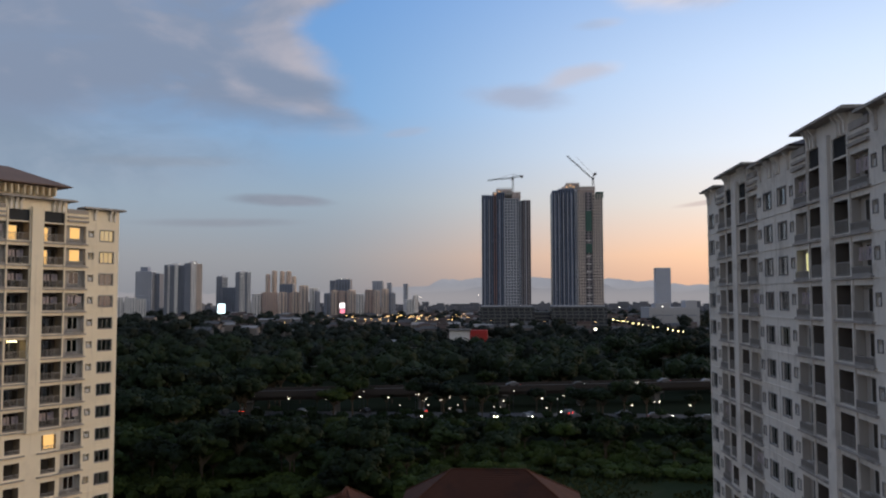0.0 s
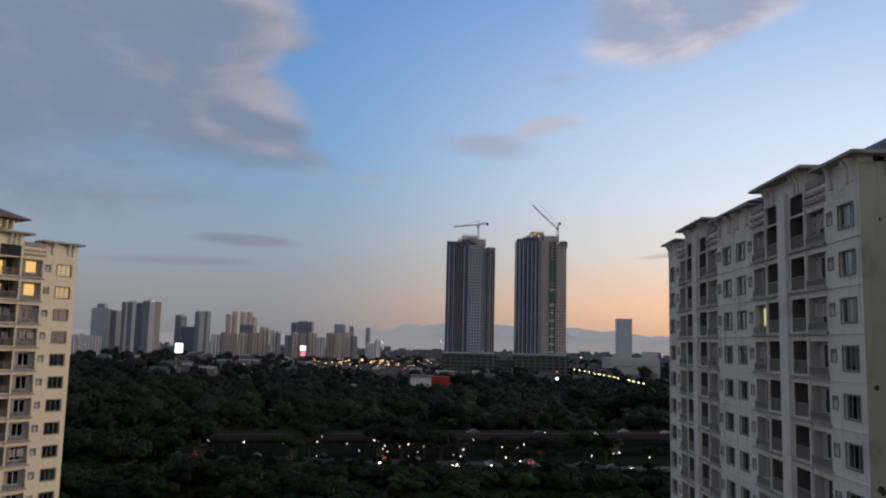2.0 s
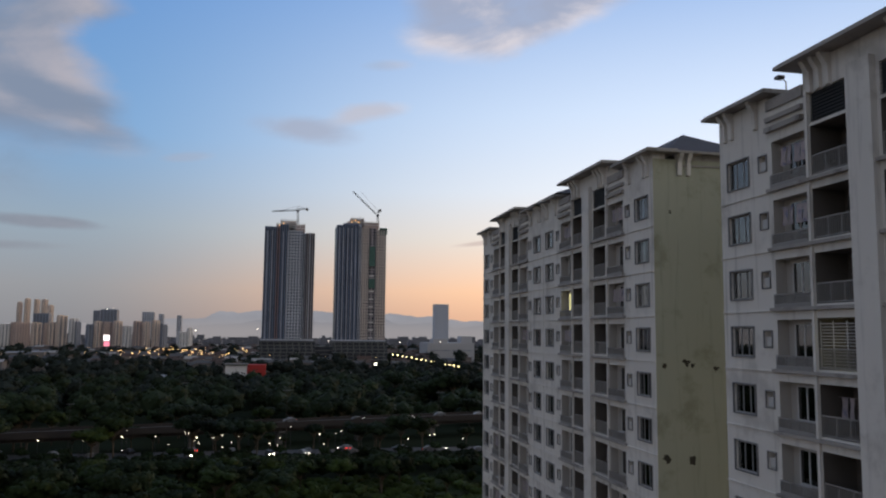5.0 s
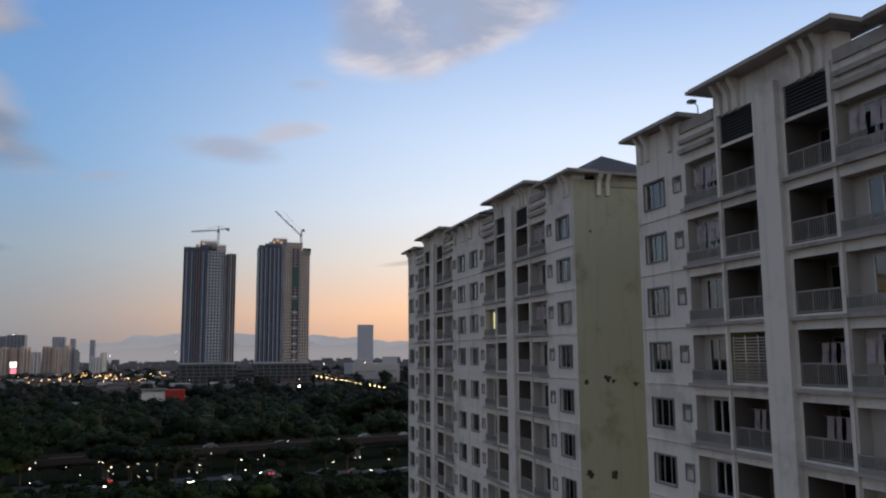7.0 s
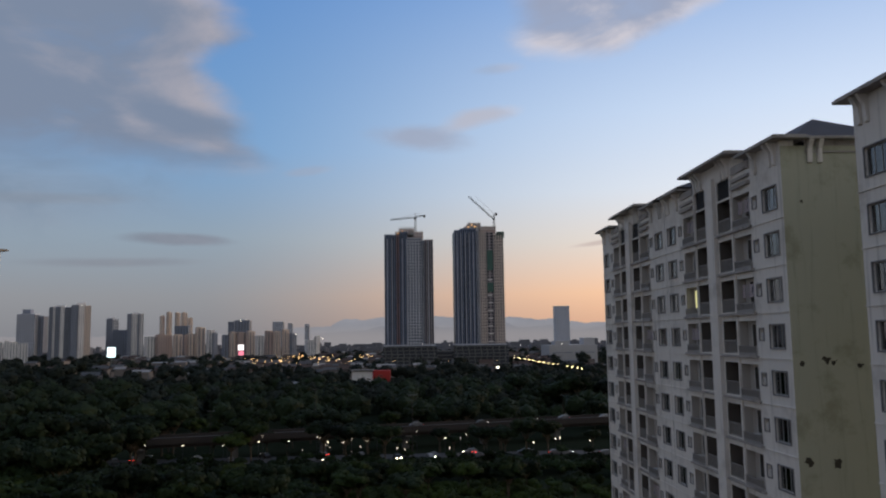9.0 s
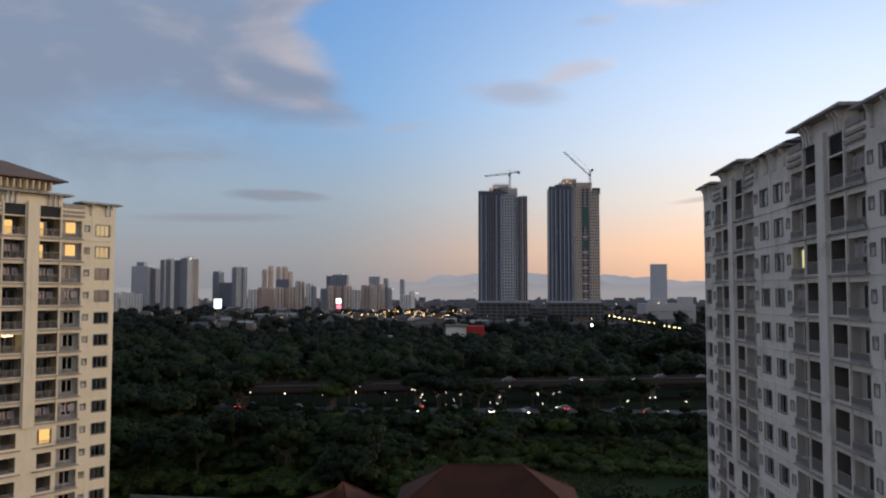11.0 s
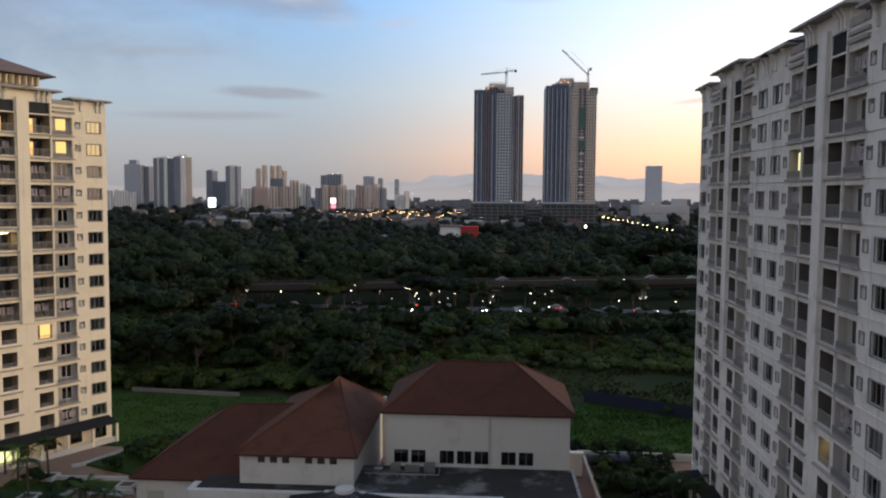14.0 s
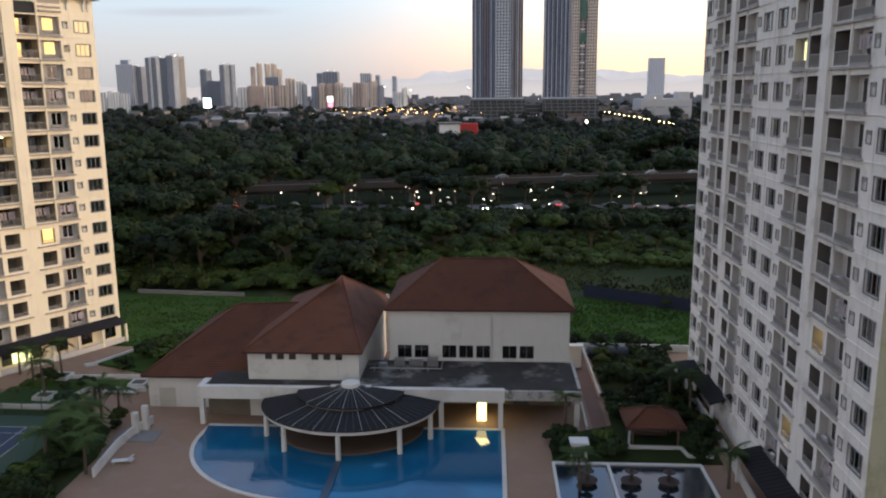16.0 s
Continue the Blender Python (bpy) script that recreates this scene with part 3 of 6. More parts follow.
def add_front(building, m, seed, lit=(), grilles=(), wall=None):
    """Hang one unit's front on a building; m places it (x along the front, y inwards). lit: (kind, row, mirrored)."""
    rnd = random.Random(seed)
    glow = LIT_CURTAIN if wall else LIT_PALE
    w = shared("front_wall", KIT["front"], building, m)
    if wall:
        w.data = KIT["front"].copy()
        w.data.materials[0] = wall
        w.data.materials[4] = CREAM_SHADE
    for name, me in KIT["trim"]:
        tr = shared(name, me, building, m)
        if wall and me.materials[0] == WALL_WHITE:
            if me.name not in CREAM:
                CREAM[me.name] = me.copy()
                CREAM[me.name].materials[0] = wall
            tr.data = CREAM[me.name]
    for x0, x1, z0, z1, d, kind, k, flip in OPENINGS:
        xc, zc = (x0 + x1) / 2, (z0 + z1) / 2
        at = m @ Matrix.Translation((xc, 0, zc))
        bright = (kind, k, flip) in lit
        if kind == "window":
            win = shared("window", KIT["window"], building, at)
            shared("sash", KIT["sash"], win, Matrix.Identity(4), "grey aluminium sash")
            for i in (-1, 0, 1):
                shared("pane", KIT["pane"], win, Matrix.Translation((i * 0.667, 0.145, 0)))
            if rnd.random() < 0.9 and not bright:
                cm = KIT["curtains"][0 if bright else rnd.choice((0, 0, 0, 1, 1, 2))]
                shared("curtain", cm, win, pose(0, 0.4, 0))
                shared("curtain", cm, win, pose(0, 0.4, 0, 0, 0, 180))
            if bright:
                part("lit_curtain", boxed(-0.99, 0.99, 0.3, 0.33, -0.74, 0.74), glow, win, "glowing lit curtain")
        elif kind == "niche":
            n = shared("niche_surround", KIT["niche"], building, at)
            if rnd.random() < 0.8:
                shared("air_conditioner", KIT["aircon"], n, Matrix.Identity(4), "white boxed air conditioner unit")
        elif kind == "service":
            r = shared("ledge_rail", KIT["service_rail"], building, m @ Matrix.Translation((xc, -0.12, z0)))
            iw = shared("inner_window", KIT["inner_window"], building, m @ Matrix.Translation((xc + (0.1 if flip else -0.1), d, z0 + 0.5)))
            shared("pane", KIT["inner_pane"], iw, Matrix.Identity(4))
            if rnd.random() < 0.5:
                shared("air_conditioner", KIT["aircon"], r, pose(rnd.uniform(-0.7, 0.7), 0.1, 0.5))
            if rnd.random() < 0.22:
                shared("washing", KIT["washing"], r, pose(0, 0.3, 1.9))
            if bright:
                part("lit_curtain", boxed(-0.66, 0.66, -0.09, -0.07, 0.1, 1.6), glow, iw, "glowing lit curtain")
        elif kind in ("balcony", "loggia"):
            r = shared("railing", KIT["balcony_rail" if kind == "balcony" else "loggia_rail"], building, m @ Matrix.Translation((xc, 0.06, z0 + 0.02)))
            if kind == "balcony":
                sd = shared("sliding_door", KIT["sliding_door"], building, m @ Matrix.Translation((xc + rnd.uniform(-0.2, 0.2), d, z0 + 0.02)))
                shared("pane", KIT["door_pane"], sd, Matrix.Identity(4))
                if (k, flip) in grilles:
                    shared("security_grille", KIT["grille"], building, m @ Matrix.Translation((xc, 0.12, z0 + 0.05)))
                if rnd.random() < 0.3:
                    shared("washing", KIT["washing"], r, pose(0, 0.7, 1.75))
                if rnd.random() < 0.22:
                    shared("potted_plant", KIT["plant"], r, pose(rnd.uniform(-1, 1), 0.5, 0))
            if bright and (k == 5 or kind == "loggia" and glow == LIT_PALE):
                lamp_in(r, (0, 0.9, z1 - z0 - 0.18))
            elif bright and kind == "balcony":
                part("lit_curtain", boxed(-0.95, -0.1 if flip else 0.6, -0.09, -0.07, 0.1, 1.9), glow, sd, "glowing lit curtain")
            elif bright:
                part("lit_curtain", boxed(-0.5, 0.85, 0.3, 0.34, 0.05, 1.85), glow, r, "glowing lit curtain")
        elif kind == "louvre":
            shared("louvre", KIT["louvre"], building, m @ Matrix.Translation((xc, 0, z0)))
    for xs, zt in (((0.7, 1.35, 3.6), 46.95), ((8.1, 8.75, 9.4, 13.6, 14.25, 14.9), 47.62), ((UNIT - 3.6, UNIT - 1.35, UNIT - 0.7), 46.95)):
        for x in xs:
            shared("bracket", KIT["fin"], building, m @ Matrix.Translation((x, 0, zt - 1.5)))
    for x0, x1, z, o in ((0.0, 4.7, 46.97, 0.75), (UNIT - 4.7, UNIT, 46.97, 0.75), (7.4, UNIT - 7.4, 47.64, 0.95)):
        ob = part("eave", eave_mesh(x0, x1, z, o, 1.6), LEDGE, building)
        ob.matrix_basis = m


def lamp_in(parent, p):
    x, y, z = p
    part("ceiling_lamp", boxed(x - 0.5, x + 0.5, y - 0.35, y + 0.35, z - 0.03, z + 0.03), LAMP_ROOM, parent, "lit warm ceiling lamp")


LAMP_ROOM = glowing("room_lamp", (1.0, 0.80, 0.40), 9.0)


def hip(bm, x0, x1, y0, y1, z0, z1, ridge_in, mat=0, thick=0.12):
    """Hipped roof over a rectangle, with a fascia; the ridge runs along the longer side."""
    long_x = (x1 - x0) >= (y1 - y0)
    if long_x:
        r0, r1 = (x0 + ridge_in, (y0 + y1) / 2, z1), (x1 - ridge_in, (y0 + y1) / 2, z1)
    else:
        r0, r1 = ((x0 + x1) / 2, y0 + ridge_in, z1), ((x0 + x1) / 2, y1 - ridge_in, z1)
    c = [(x0, y0, z0), (x1, y0, z0), (x1, y1, z0), (x0, y1, z0)]
    if long_x:
        faces = [(c[0], c[1], r1, r0), (c[1], c[2], r1), (c[2], c[3], r0, r1), (c[3], c[0], r0)]
    else:
        faces = [(c[0], c[1], r0), (c[1], c[2], r1, r0), (c[2], c[3], r1), (c[3], c[0], r0, r1)]
    for f in faces:
        quad(bm, *f, mat=mat)
    box(bm, x0, x1, y0, y1, z0 - thick, z0 - 0.004, mat)


def apartment(name, label, m, length, depth, fronts, end_wall, roofs):
    b = thing(name, label, "apartment block", "apartment blocks", at=m)
    for name, pts, mat, lab in (("end_wall", ((0, 0, 0), (0, 0, 46.6), (0, depth, 46.6), (0, depth, 0)), end_wall, "weathered rendered end wall"),
                           ("end_wall", ((length, 0, 0), (length, depth, 0), (length, depth, 46.6), (length, 0, 46.6)), end_wall, "weathered rendered end wall"),
                           ("back_wall", ((0, depth, 0), (0, depth, 46.6), (length, depth, 46.6), (length, depth, 0)), WALL_WHITE, ""),
                           ("roof_deck", ((0, 0.9, 46.5), (length, 0.9, 46.5), (length, depth, 46.5), (0, depth, 46.5)), CONCRETE, "")):
        bm = bmesh.new()
        quad(bm, *pts)
        part(name, bm, mat, b, lab)
    for z0, z1, o in ((46.6, 46.95, 0.02), (46.95, 47.12, 0.6), (46.15, 46.25, 0.1)):
        for xa, xb in ((-o, 0.0), (length, length + o)):
            part("cornice", boxed(xa, xb + (0.4 if xa < 0 else 0), 1.62, depth + o, z0, z1), LEDGE, b)
    for y in (1.9, 2.55, 5.9, 6.55, 10.2, 10.85):
        for x, turn in ((0, -90), (length, 90)):
            shared("bracket", KIT["fin"], b, pose(x, y, 45.45, 0, 0, turn))
    for x0, x1, y0, y1, z0, z1, r in roofs:
        bm = bmesh.new()
        hip(bm, x0, x1, y0, y1, z0, z1, r)
        part("roof", bm, ROOF_BROWN if end_wall == WALL_CREAM else ROOF_DARK, b, "dark tiled hipped roof")
    for f in fronts:
        add_front(b, **f)
    return b


T = Matrix.Translation
A_M = pose(24.1, 95.0, 0, 0, 0, -90)
apartment("apartment_block", "white rendered apartment slab with yellow end wall and dark hipped roof", A_M, 46.05, 13.5,
          [dict(m=T((0, 0, 0)), seed=3, lit=(("window", 12, True),)),
           dict(m=T((23.05, 0, 0)), seed=4, lit=(("service", 2, False), ("loggia", 9, True), ("loggia", 12, False), ("window", 4, False)))], WALL_YELLOW,
          [(16.5, 28.5, -0.6, 6.0, 47.3, 48.6, 3.2), (1.0, 21, 2.0, 12.5, 47.1, 49.6, 5.0), (25.8, 45.4, 1.1, 10.6, 47.15, 50.2, 6.0)])
B_M = pose(24.1, 40.55, 0, 0, 0, -90)
apartment("apartment_block", "white rendered apartment slab with railed balconies close by", B_M, 34.0, 13.5,
          [dict(m=T((0, 0, 0)), seed=7, lit=(("balcony", 3, False),), grilles=((3, False),))], WALL_YELLOW,
          [(2.5, 20.5, 3.0, 12.5, 47.1, 49.2, 5.0)])
s_dir = math.degrees(math.atan2(0.848, 0.53))
L_M = pose(-53.55, 108.0, 0, 0, 0, s_dir) @ T((-UNIT * 2 - 0.1, 0, 0))
apartment("apartment_block", "cream rendered apartment tower with several lit flats at dusk", L_M, UNIT * 2 + 0.1, 14.0,
          [dict(m=T((0, 0, 0)), seed=21, wall=WALL_CREAM),
           dict(m=T((UNIT + 0.1, 0, 0)), seed=22, wall=WALL_CREAM,
                lit=(("window", 0, True), ("window", 1, True), ("service", 0, True), ("balcony", 0, True), ("service", 1, True), ("balcony", 1, True),
                     ("balcony", 5, False), ("loggia", 9, True), ("balcony", 0, False), ("niche", 8, True)))], WALL_CREAM,
          [(UNIT + 1.0, UNIT + 15.6, -1.2, 11, 49.55, 52.2, 5.5), (2, UNIT - 2, 2.0, 11, 47.2, 50, 5)])
bm = bmesh.new()
box(bm, UNIT + 3.0, UNIT + 13.9, 0.6, 9.5, 46.5, 49.45)
for i in range(14):
    x = UNIT + 3.2 + i * 0.8
    box(bm, x, x + 0.16, -0.5, 0.62, 48.2, 49.3)
lw = part("roof_house", bm, WALL_CREAM, bpy.data.objects["apartment_block.002"], "set-back roof storey with slim ribs")
fl = thing("flood_light", "small flood light on a bracket on the roof parapet", "lamp", at=B_M @ T((6.3, -0.05, 46.75)))
bm = bmesh.new()
tube(bm, (0, 0, 0), (0, 0, 0.5), 0.03, sides=6)
tube(bm, (0, 0, 0.5), (0.15, -0.35, 0.62), 0.025, sides=6)
part("bracket", bm, METAL, fl)
part("head", boxed(0.0, 0.35, -0.65, -0.3, 0.55, 0.7), METAL, fl)

# ---------------------------------------------------------------- clubhouse
def tile_rows(bm, a, b, c, d, course=0.42, lap=0.022):
    """Lay stepped tile courses over a roof plane a-b (eave) to d-c (ridge side)."""
    a, b, c, d = map(Vector, (a, b, c, d))
    n = max(2, int(((d - a).length + (c - b).length) / 2 / course))
    nrm = (b - a).cross(d - a)
    nrm = nrm.normalized() * (1 if nrm.z > 0 else -1)
    for i in range(n):
        l0, l1, r0, r1 = a.lerp(d, i / n), a.lerp(d, (i + 1) / n), b.lerp(c, i / n), b.lerp(c, (i + 1) / n)
        quad(bm, l0 + nrm * lap, r0 + nrm * lap, r1, l1)
        quad(bm, l0, r0, r0 + nrm * lap, l0 + nrm * lap)
    bmesh.ops.remove_doubles(bm, verts=bm.verts, dist=0.001)


def hip_tiled(name, x0, x1, y0, y1, z0, ridge, parent, label):
    """Tiled hip roof; ridge: two points (equal for a pyramid). Ridge and hip caps stand proud."""
    r0, r1 = Vector(ridge[0]), Vector(ridge[1])
    c = [Vector(p) for p in ((x0, y0, z0), (x1, y0, z0), (x1, y1, z0), (x0, y1, z0))]
    bm = bmesh.new()
    tile_rows(bm, c[0], c[1], r1, r0)
    tile_rows(bm, c[1], c[2], r1, r1)
    tile_rows(bm, c[2], c[3], r0, r1)
    tile_rows(bm, c[3], c[0], r0, r0)
    ob = part(name, bm, ROOF_TILE, parent, label)
    for a, b in ((c[0], r0), (c[1], r1), (c[2], r1), (c[3], r0), (r0, r1)):
        if (a - b).length > 0.2:
            bm = bmesh.new()
            tube(bm, a + Vector((0, 0, 0.03)), b + Vector((0, 0, 0.03)), 0.11, sides=6)
            part("ridge_cap", bm, ROOF_TILE, ob)
    bm = bmesh.new()
    box(bm, x0, x1, y0, y1, z0 - 0.22, z0 - 0.01)
    part("fascia", bm, surface("dark_red_fascia", (0.06, 0.024, 0.02), 0.7, 0.1), ob)
    return ob


def wall_with(name, x0, x1, y, z0, z1, holes, parent, mat, facing=-1, thick=0.3):
    """An upright wall in a plane of constant y with rectangular through openings (hx0, hx1, hz0, hz1)."""
    bm = bmesh.new()
    xs = sorted({x0, x1} | {h[0] for h in holes} | {h[1] for h in holes})
    zs = sorted({z0, z1} | {h[2] for h in holes} | {h[3] for h in holes})
    for i in range(len(xs) - 1):
        for j in range(len(zs) - 1):
            cx, cz = (xs[i] + xs[i + 1]) / 2, (zs[j] + zs[j + 1]) / 2
            if not any(h[0] < cx < h[1] and h[2] < cz < h[3] for h in holes):
                box(bm, xs[i], xs[i + 1], y, y + thick, zs[j], zs[j + 1])
    bmesh.ops.remove_doubles(bm, verts=bm.verts, dist=0.001)
    return part(name, bm, mat, parent)


CLUB_WALL = surface("off_white_render", (0.56, 0.545, 0.51), 0.9, 0.08, 0.6, 25, 0.12, (0.30, 0.28, 0.25), 0.35, streaks=0.16)
club = thing("clubhouse", "low white clubhouse with red-brown tiled hip roofs behind the pool", "clubhouse", at=pose(-10, 88, 0))
club.matrix_world = Matrix.Identity(4)


def club_window(x0, x1, z0, z1, y, lights):
    bm = bmesh.new()
    t = 0.06
    box(bm, x0, x1, y + 0.1, y + 0.16, z1 - t, z1)
    box(bm, x0, x1, y + 0.1, y + 0.16, z0, z0 + t)
    for i in range(lights + 1):
        x = x0 + (x1 - x0) * i / lights
        box(bm, max(x0, x - t / 2), min(x1, x + t / 2), y + 0.1, y + 0.16, z0 + t, z1 - t)
    w = part("window", bm, METAL, club, "dark glazed window")
    part("pane", boxed(x0, x1, y + 0.14, y + 0.148, z0, z1), GLASS_DARK, w)


# right hall
holes = []
for g0, n in ((-10.75, 2), (-5.6, 3), (1.3, 2)):
    for i in range(n):
        holes.append((g0 + i * 1.95 - 0.03, g0 + i * 1.95 + 1.6, 4.55, 6.1))
wall_with("hall_wall", -11.7, 8.85, 87.5, 0, 10.35, holes, club, CLUB_WALL)
for h in holes:
    club_window(h[0], h[1], h[2], h[3], 87.5, 2)
for x in (-11.7, 8.55):
    part("hall_side_wall", boxed(x, x + 0.3, 87.8, 101.5, 0, 10.35), CLUB_WALL, club)
part("hall_back_wall", boxed(-11.7, 8.85, 101.5, 101.8, 0, 10.35), CLUB_WALL, club)
part("inner_wall", boxed(-11.4, 8.55, 92.0, 92.1, 0, 10.3), CLUB_WALL, club)
bm = bmesh.new()
box(bm, -11.8, 8.95, 87.4, 87.5, 4.25, 4.45)
for x in (-0.1, 0.06):
    tube(bm, (x, 87.42, 4.4), (x, 87.42, 10.2), 0.05, sides=6)
part("downpipe", bm, CLUB_WALL, club, "white downpipes on the hall wall")
hip_tiled("roof", -12.2, 9.45, 87.0, 102.3, 10.45, ((-6.0, 94.6, 14.75), (2.6, 94.6, 14.85)), club, "red-brown tiled hip roof")
# middle block
holes = [(-24.4 + i * 1.3, -23.6 + i * 1.3, 6.4, 7.1) for i in range(3)] + [(-19.35 + i * 1.3, -18.55 + i * 1.3, 6.4, 7.1) for i in range(3)]
wall_with("middle_wall", -26.3, -14.2, 80.85, 0, 7.4, holes, club, CLUB_WALL)
for h in holes:
    club_window(*h, 80.85, 1)
for x in (-26.3, -14.5):
    part("middle_side_wall", boxed(x, x + 0.3, 81.15, 103, 0, 7.4), CLUB_WALL, club)
part("inner_wall", boxed(-26.0, -14.5, 84, 84.1, 4.3, 7.3), CLUB_WALL, club)
# Added upright strip standing for the pale gap between the two roofs.
part("chimney", boxed(-14.15, -13.75, 103, 103.4, 0, 8.0), CLUB_WALL, club)
hip_tiled("roof", -26.75, -13.75, 80.35, 104.5, 7.45, ((-18.4, 91.2, 12.6), (-18.3, 94.2, 12.6)), club, "red-brown tiled hip roof")
# low wing
bm = bmesh.new()
box(bm, -38.5, -26.32, 82.9, 83.2, 0, 3.7)
box(bm, -38.5, -38.2, 83.2, 103, 0, 3.7)
part("wing_wall", bm, CLUB_WALL, club)
part("door", boxed(-37.3, -35.4, 82.86, 82.9, 0, 2.3), surface("pale_door", (0.40, 0.38, 0.33), 0.7, 0.1), club, "pale double door")
hip_tiled("roof", -39.1, -20.0, 82.4, 105.5, 3.8, ((-31.0, 93.6, 9.15), (-22.0, 93.6, 9.4)), club, "red-brown tiled hip roof")
# terrace with flat roof over the pool bar
part("terrace_roof", boxed(-30.4, 9.0, 78.9, 87.45, 3.85, 4.2), FLAT_ROOF, club, "blackened flat roof with pale stains")
bm = bmesh.new()
box(bm, -31.1, 1.4, 78.2, 78.9, 2.95, 4.3)
box(bm, -31.1, -30.4, 78.9, 80.8, 2.95, 4.3)
part("terrace_beam", bm, CLUB_WALL, club, "deep white fascia beam")
bm = bmesh.new()
box(bm, 1.4, 9.3, 78.5, 78.9, 3.1, 4.12)
box(bm, 9.0, 9.3, 78.9, 87.4, 3.3, 4.35)
part("terrace_beam", bm, surface("blackened_white_render", (0.36, 0.35, 0.33), 0.9, 0.2, 1.0, 15, 0.2, (0.05, 0.05, 0.05), 0.85, stain_scale=0.7, streaks=0.6), club, "white parapet beam blackened by rain")
for x in (-30.75, -20.9, -5.2, 1.0, 8.9):
    part("column", boxed(x - 0.25, x + 0.25, 78.3, 78.8, 0, 2.95), CLUB_WALL, club)
# Shade under the terrace roof is painted into this wall's colour.
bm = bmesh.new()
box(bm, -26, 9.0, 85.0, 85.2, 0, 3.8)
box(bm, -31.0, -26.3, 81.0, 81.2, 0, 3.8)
part("bar_wall", bm, surface("cream_wall_painted_shade", (0.14, 0.12, 0.09), 0.9, 0.2), club)
for x0, x1 in ((-23.2, -20.0), (-12.5, -8.0), (2.5, 4.2)):
    part("doorway", boxed(x0, x1, 84.9, 85.0, 0, 2.4), BLIND, club, "dark glazed doorway")
# roof clutter
for i, (x, y, w, d, h) in enumerate(((-10.9, 85.2, 1.1, 0.8, 0.9), (-9.3, 85.4, 1.6, 0.6, 0.7), (-7.2, 85.3, 1.2, 0.8, 1.0), (-12.6, 84.6, 0.9, 0.7, 0.6))):
    bm = bmesh.new()
    box(bm, x, x + w, y, y + d, 4.24, 4.2 + h)
    tube(bm, (x + w / 2, y - 0.02, 4.2 + h * 0.5), (x + w / 2, y, 4.2 + h * 0.5), min(h, w) * 0.36, sides=14)
    for sx in (x + 0.1, x + w - 0.1):
        box(bm, sx - 0.05, sx + 0.05, y, y + d, 4.2, 4.24)
    tagged(part("condenser_unit", bm, METAL), "grey outdoor condenser unit on the flat roof", "air conditioner", "roof condensers")
bm = bmesh.new()
for a, b in (((-13.5, 84.0, 4.5), (-5.5, 84.0, 4.5)), ((-5.5, 84.0, 4.5), (-5.5, 86.5, 4.5))):
    tube(bm, a, b, 0.08, sides=6)
for x in (-13, -10, -7):
    box(bm, x - 0.08, x + 0.08, 83.9, 84.1, 4.2, 4.45)
tagged(part("roof_pipe", bm, METAL), "grey pipe run along the flat roof", "pipe")
# fan-shaped pool canopy
FAN = (-14.6, 78.0)
fan = thing("pool_canopy", "half-round dark metal canopy on white columns over the pool", "canopy", at=T((*FAN, 0)))
R_OUT, SEG = 9.3, 36
bm = bmesh.new()


def fan_pt(r, a, z):
    return (r * math.cos(a), -r * 0.86 * math.sin(a), z)


for ra, rb, za, zb in ((0.9, 5.6, 4.75, 4.1), (5.4, R_OUT, 3.82, 3.1)):
    for i in range(SEG):
        a0, a1 = math.pi * i / SEG, math.pi * (i + 1) / SEG
        quad(bm, fan_pt(rb, a0, zb), fan_pt(ra, a0, za), fan_pt(ra, a1, za), fan_pt(rb, a1, zb))
        quad(bm, fan_pt(rb, a0, zb - 0.09), fan_pt(rb, a1, zb - 0.09), fan_pt(ra, a1, za - 0.09), fan_pt(ra, a0, za - 0.09))
        quad(bm, fan_pt(rb, a0, zb - 0.09), fan_pt(rb, a0, zb), fan_pt(rb, a1, zb), fan_pt(rb, a1, zb - 0.09))
part("canopy_roof", bm, SLATE, fan, "black standing-seam roof")
SEAM = surface("dark_seam", (0.05, 0.05, 0.054), 0.7, 0.1)
RIB = surface("grey_rib", (0.30, 0.30, 0.30), 0.6, 0.1)
for i in range(SEG + 1):
    a = math.pi * i / SEG
    pale = 7 <= i <= SEG - 7 and i % 3 == 0
    bm = bmesh.new()
    tube(bm, fan_pt(0.9, a, 4.78), fan_pt(5.6, a, 4.13), 0.03, sides=5)
    tube(bm, fan_pt(5.4, a, 3.85), fan_pt(R_OUT, a, 3.13), 0.028 if pale else 0.025, sides=5)
    part("rib", bm, RIB if pale else SEAM, fan, "pale metal rib" if pale else "")
bm = bmesh.new()
for i in range(SEG):
    a0, a1 = math.pi * i / SEG, math.pi * (i + 1) / SEG
    for r0, r1, z0, z1 in ((R_OUT - 0.55, R_OUT - 0.2, 2.62, 2.98),):
        p = [fan_pt(r, a, z) for a in (a0, a1) for r in (r0, r1) for z in (z0, z1)]
        quad(bm, p[2], p[6], p[7], p[3])
        quad(bm, p[0], p[1], p[5], p[4])
        quad(bm, p[0], p[4], p[6], p[2])
        quad(bm, p[1], p[3], p[7], p[5])
part("ring_beam", bm, CLUB_WALL, fan, "white curved ring beam")
bm = bmesh.new()
tube(bm, (0, 0, 4.5), (0, 0, 5.1), 1.1, 0.95, 14)
for sx in (-1, 1):
    box(bm, sx * 1.2 - 0.9, sx * 1.2 + 0.9, -0.3, 0.3, 4.4, 4.7)
part("crown", bm, CLUB_WALL, fan)
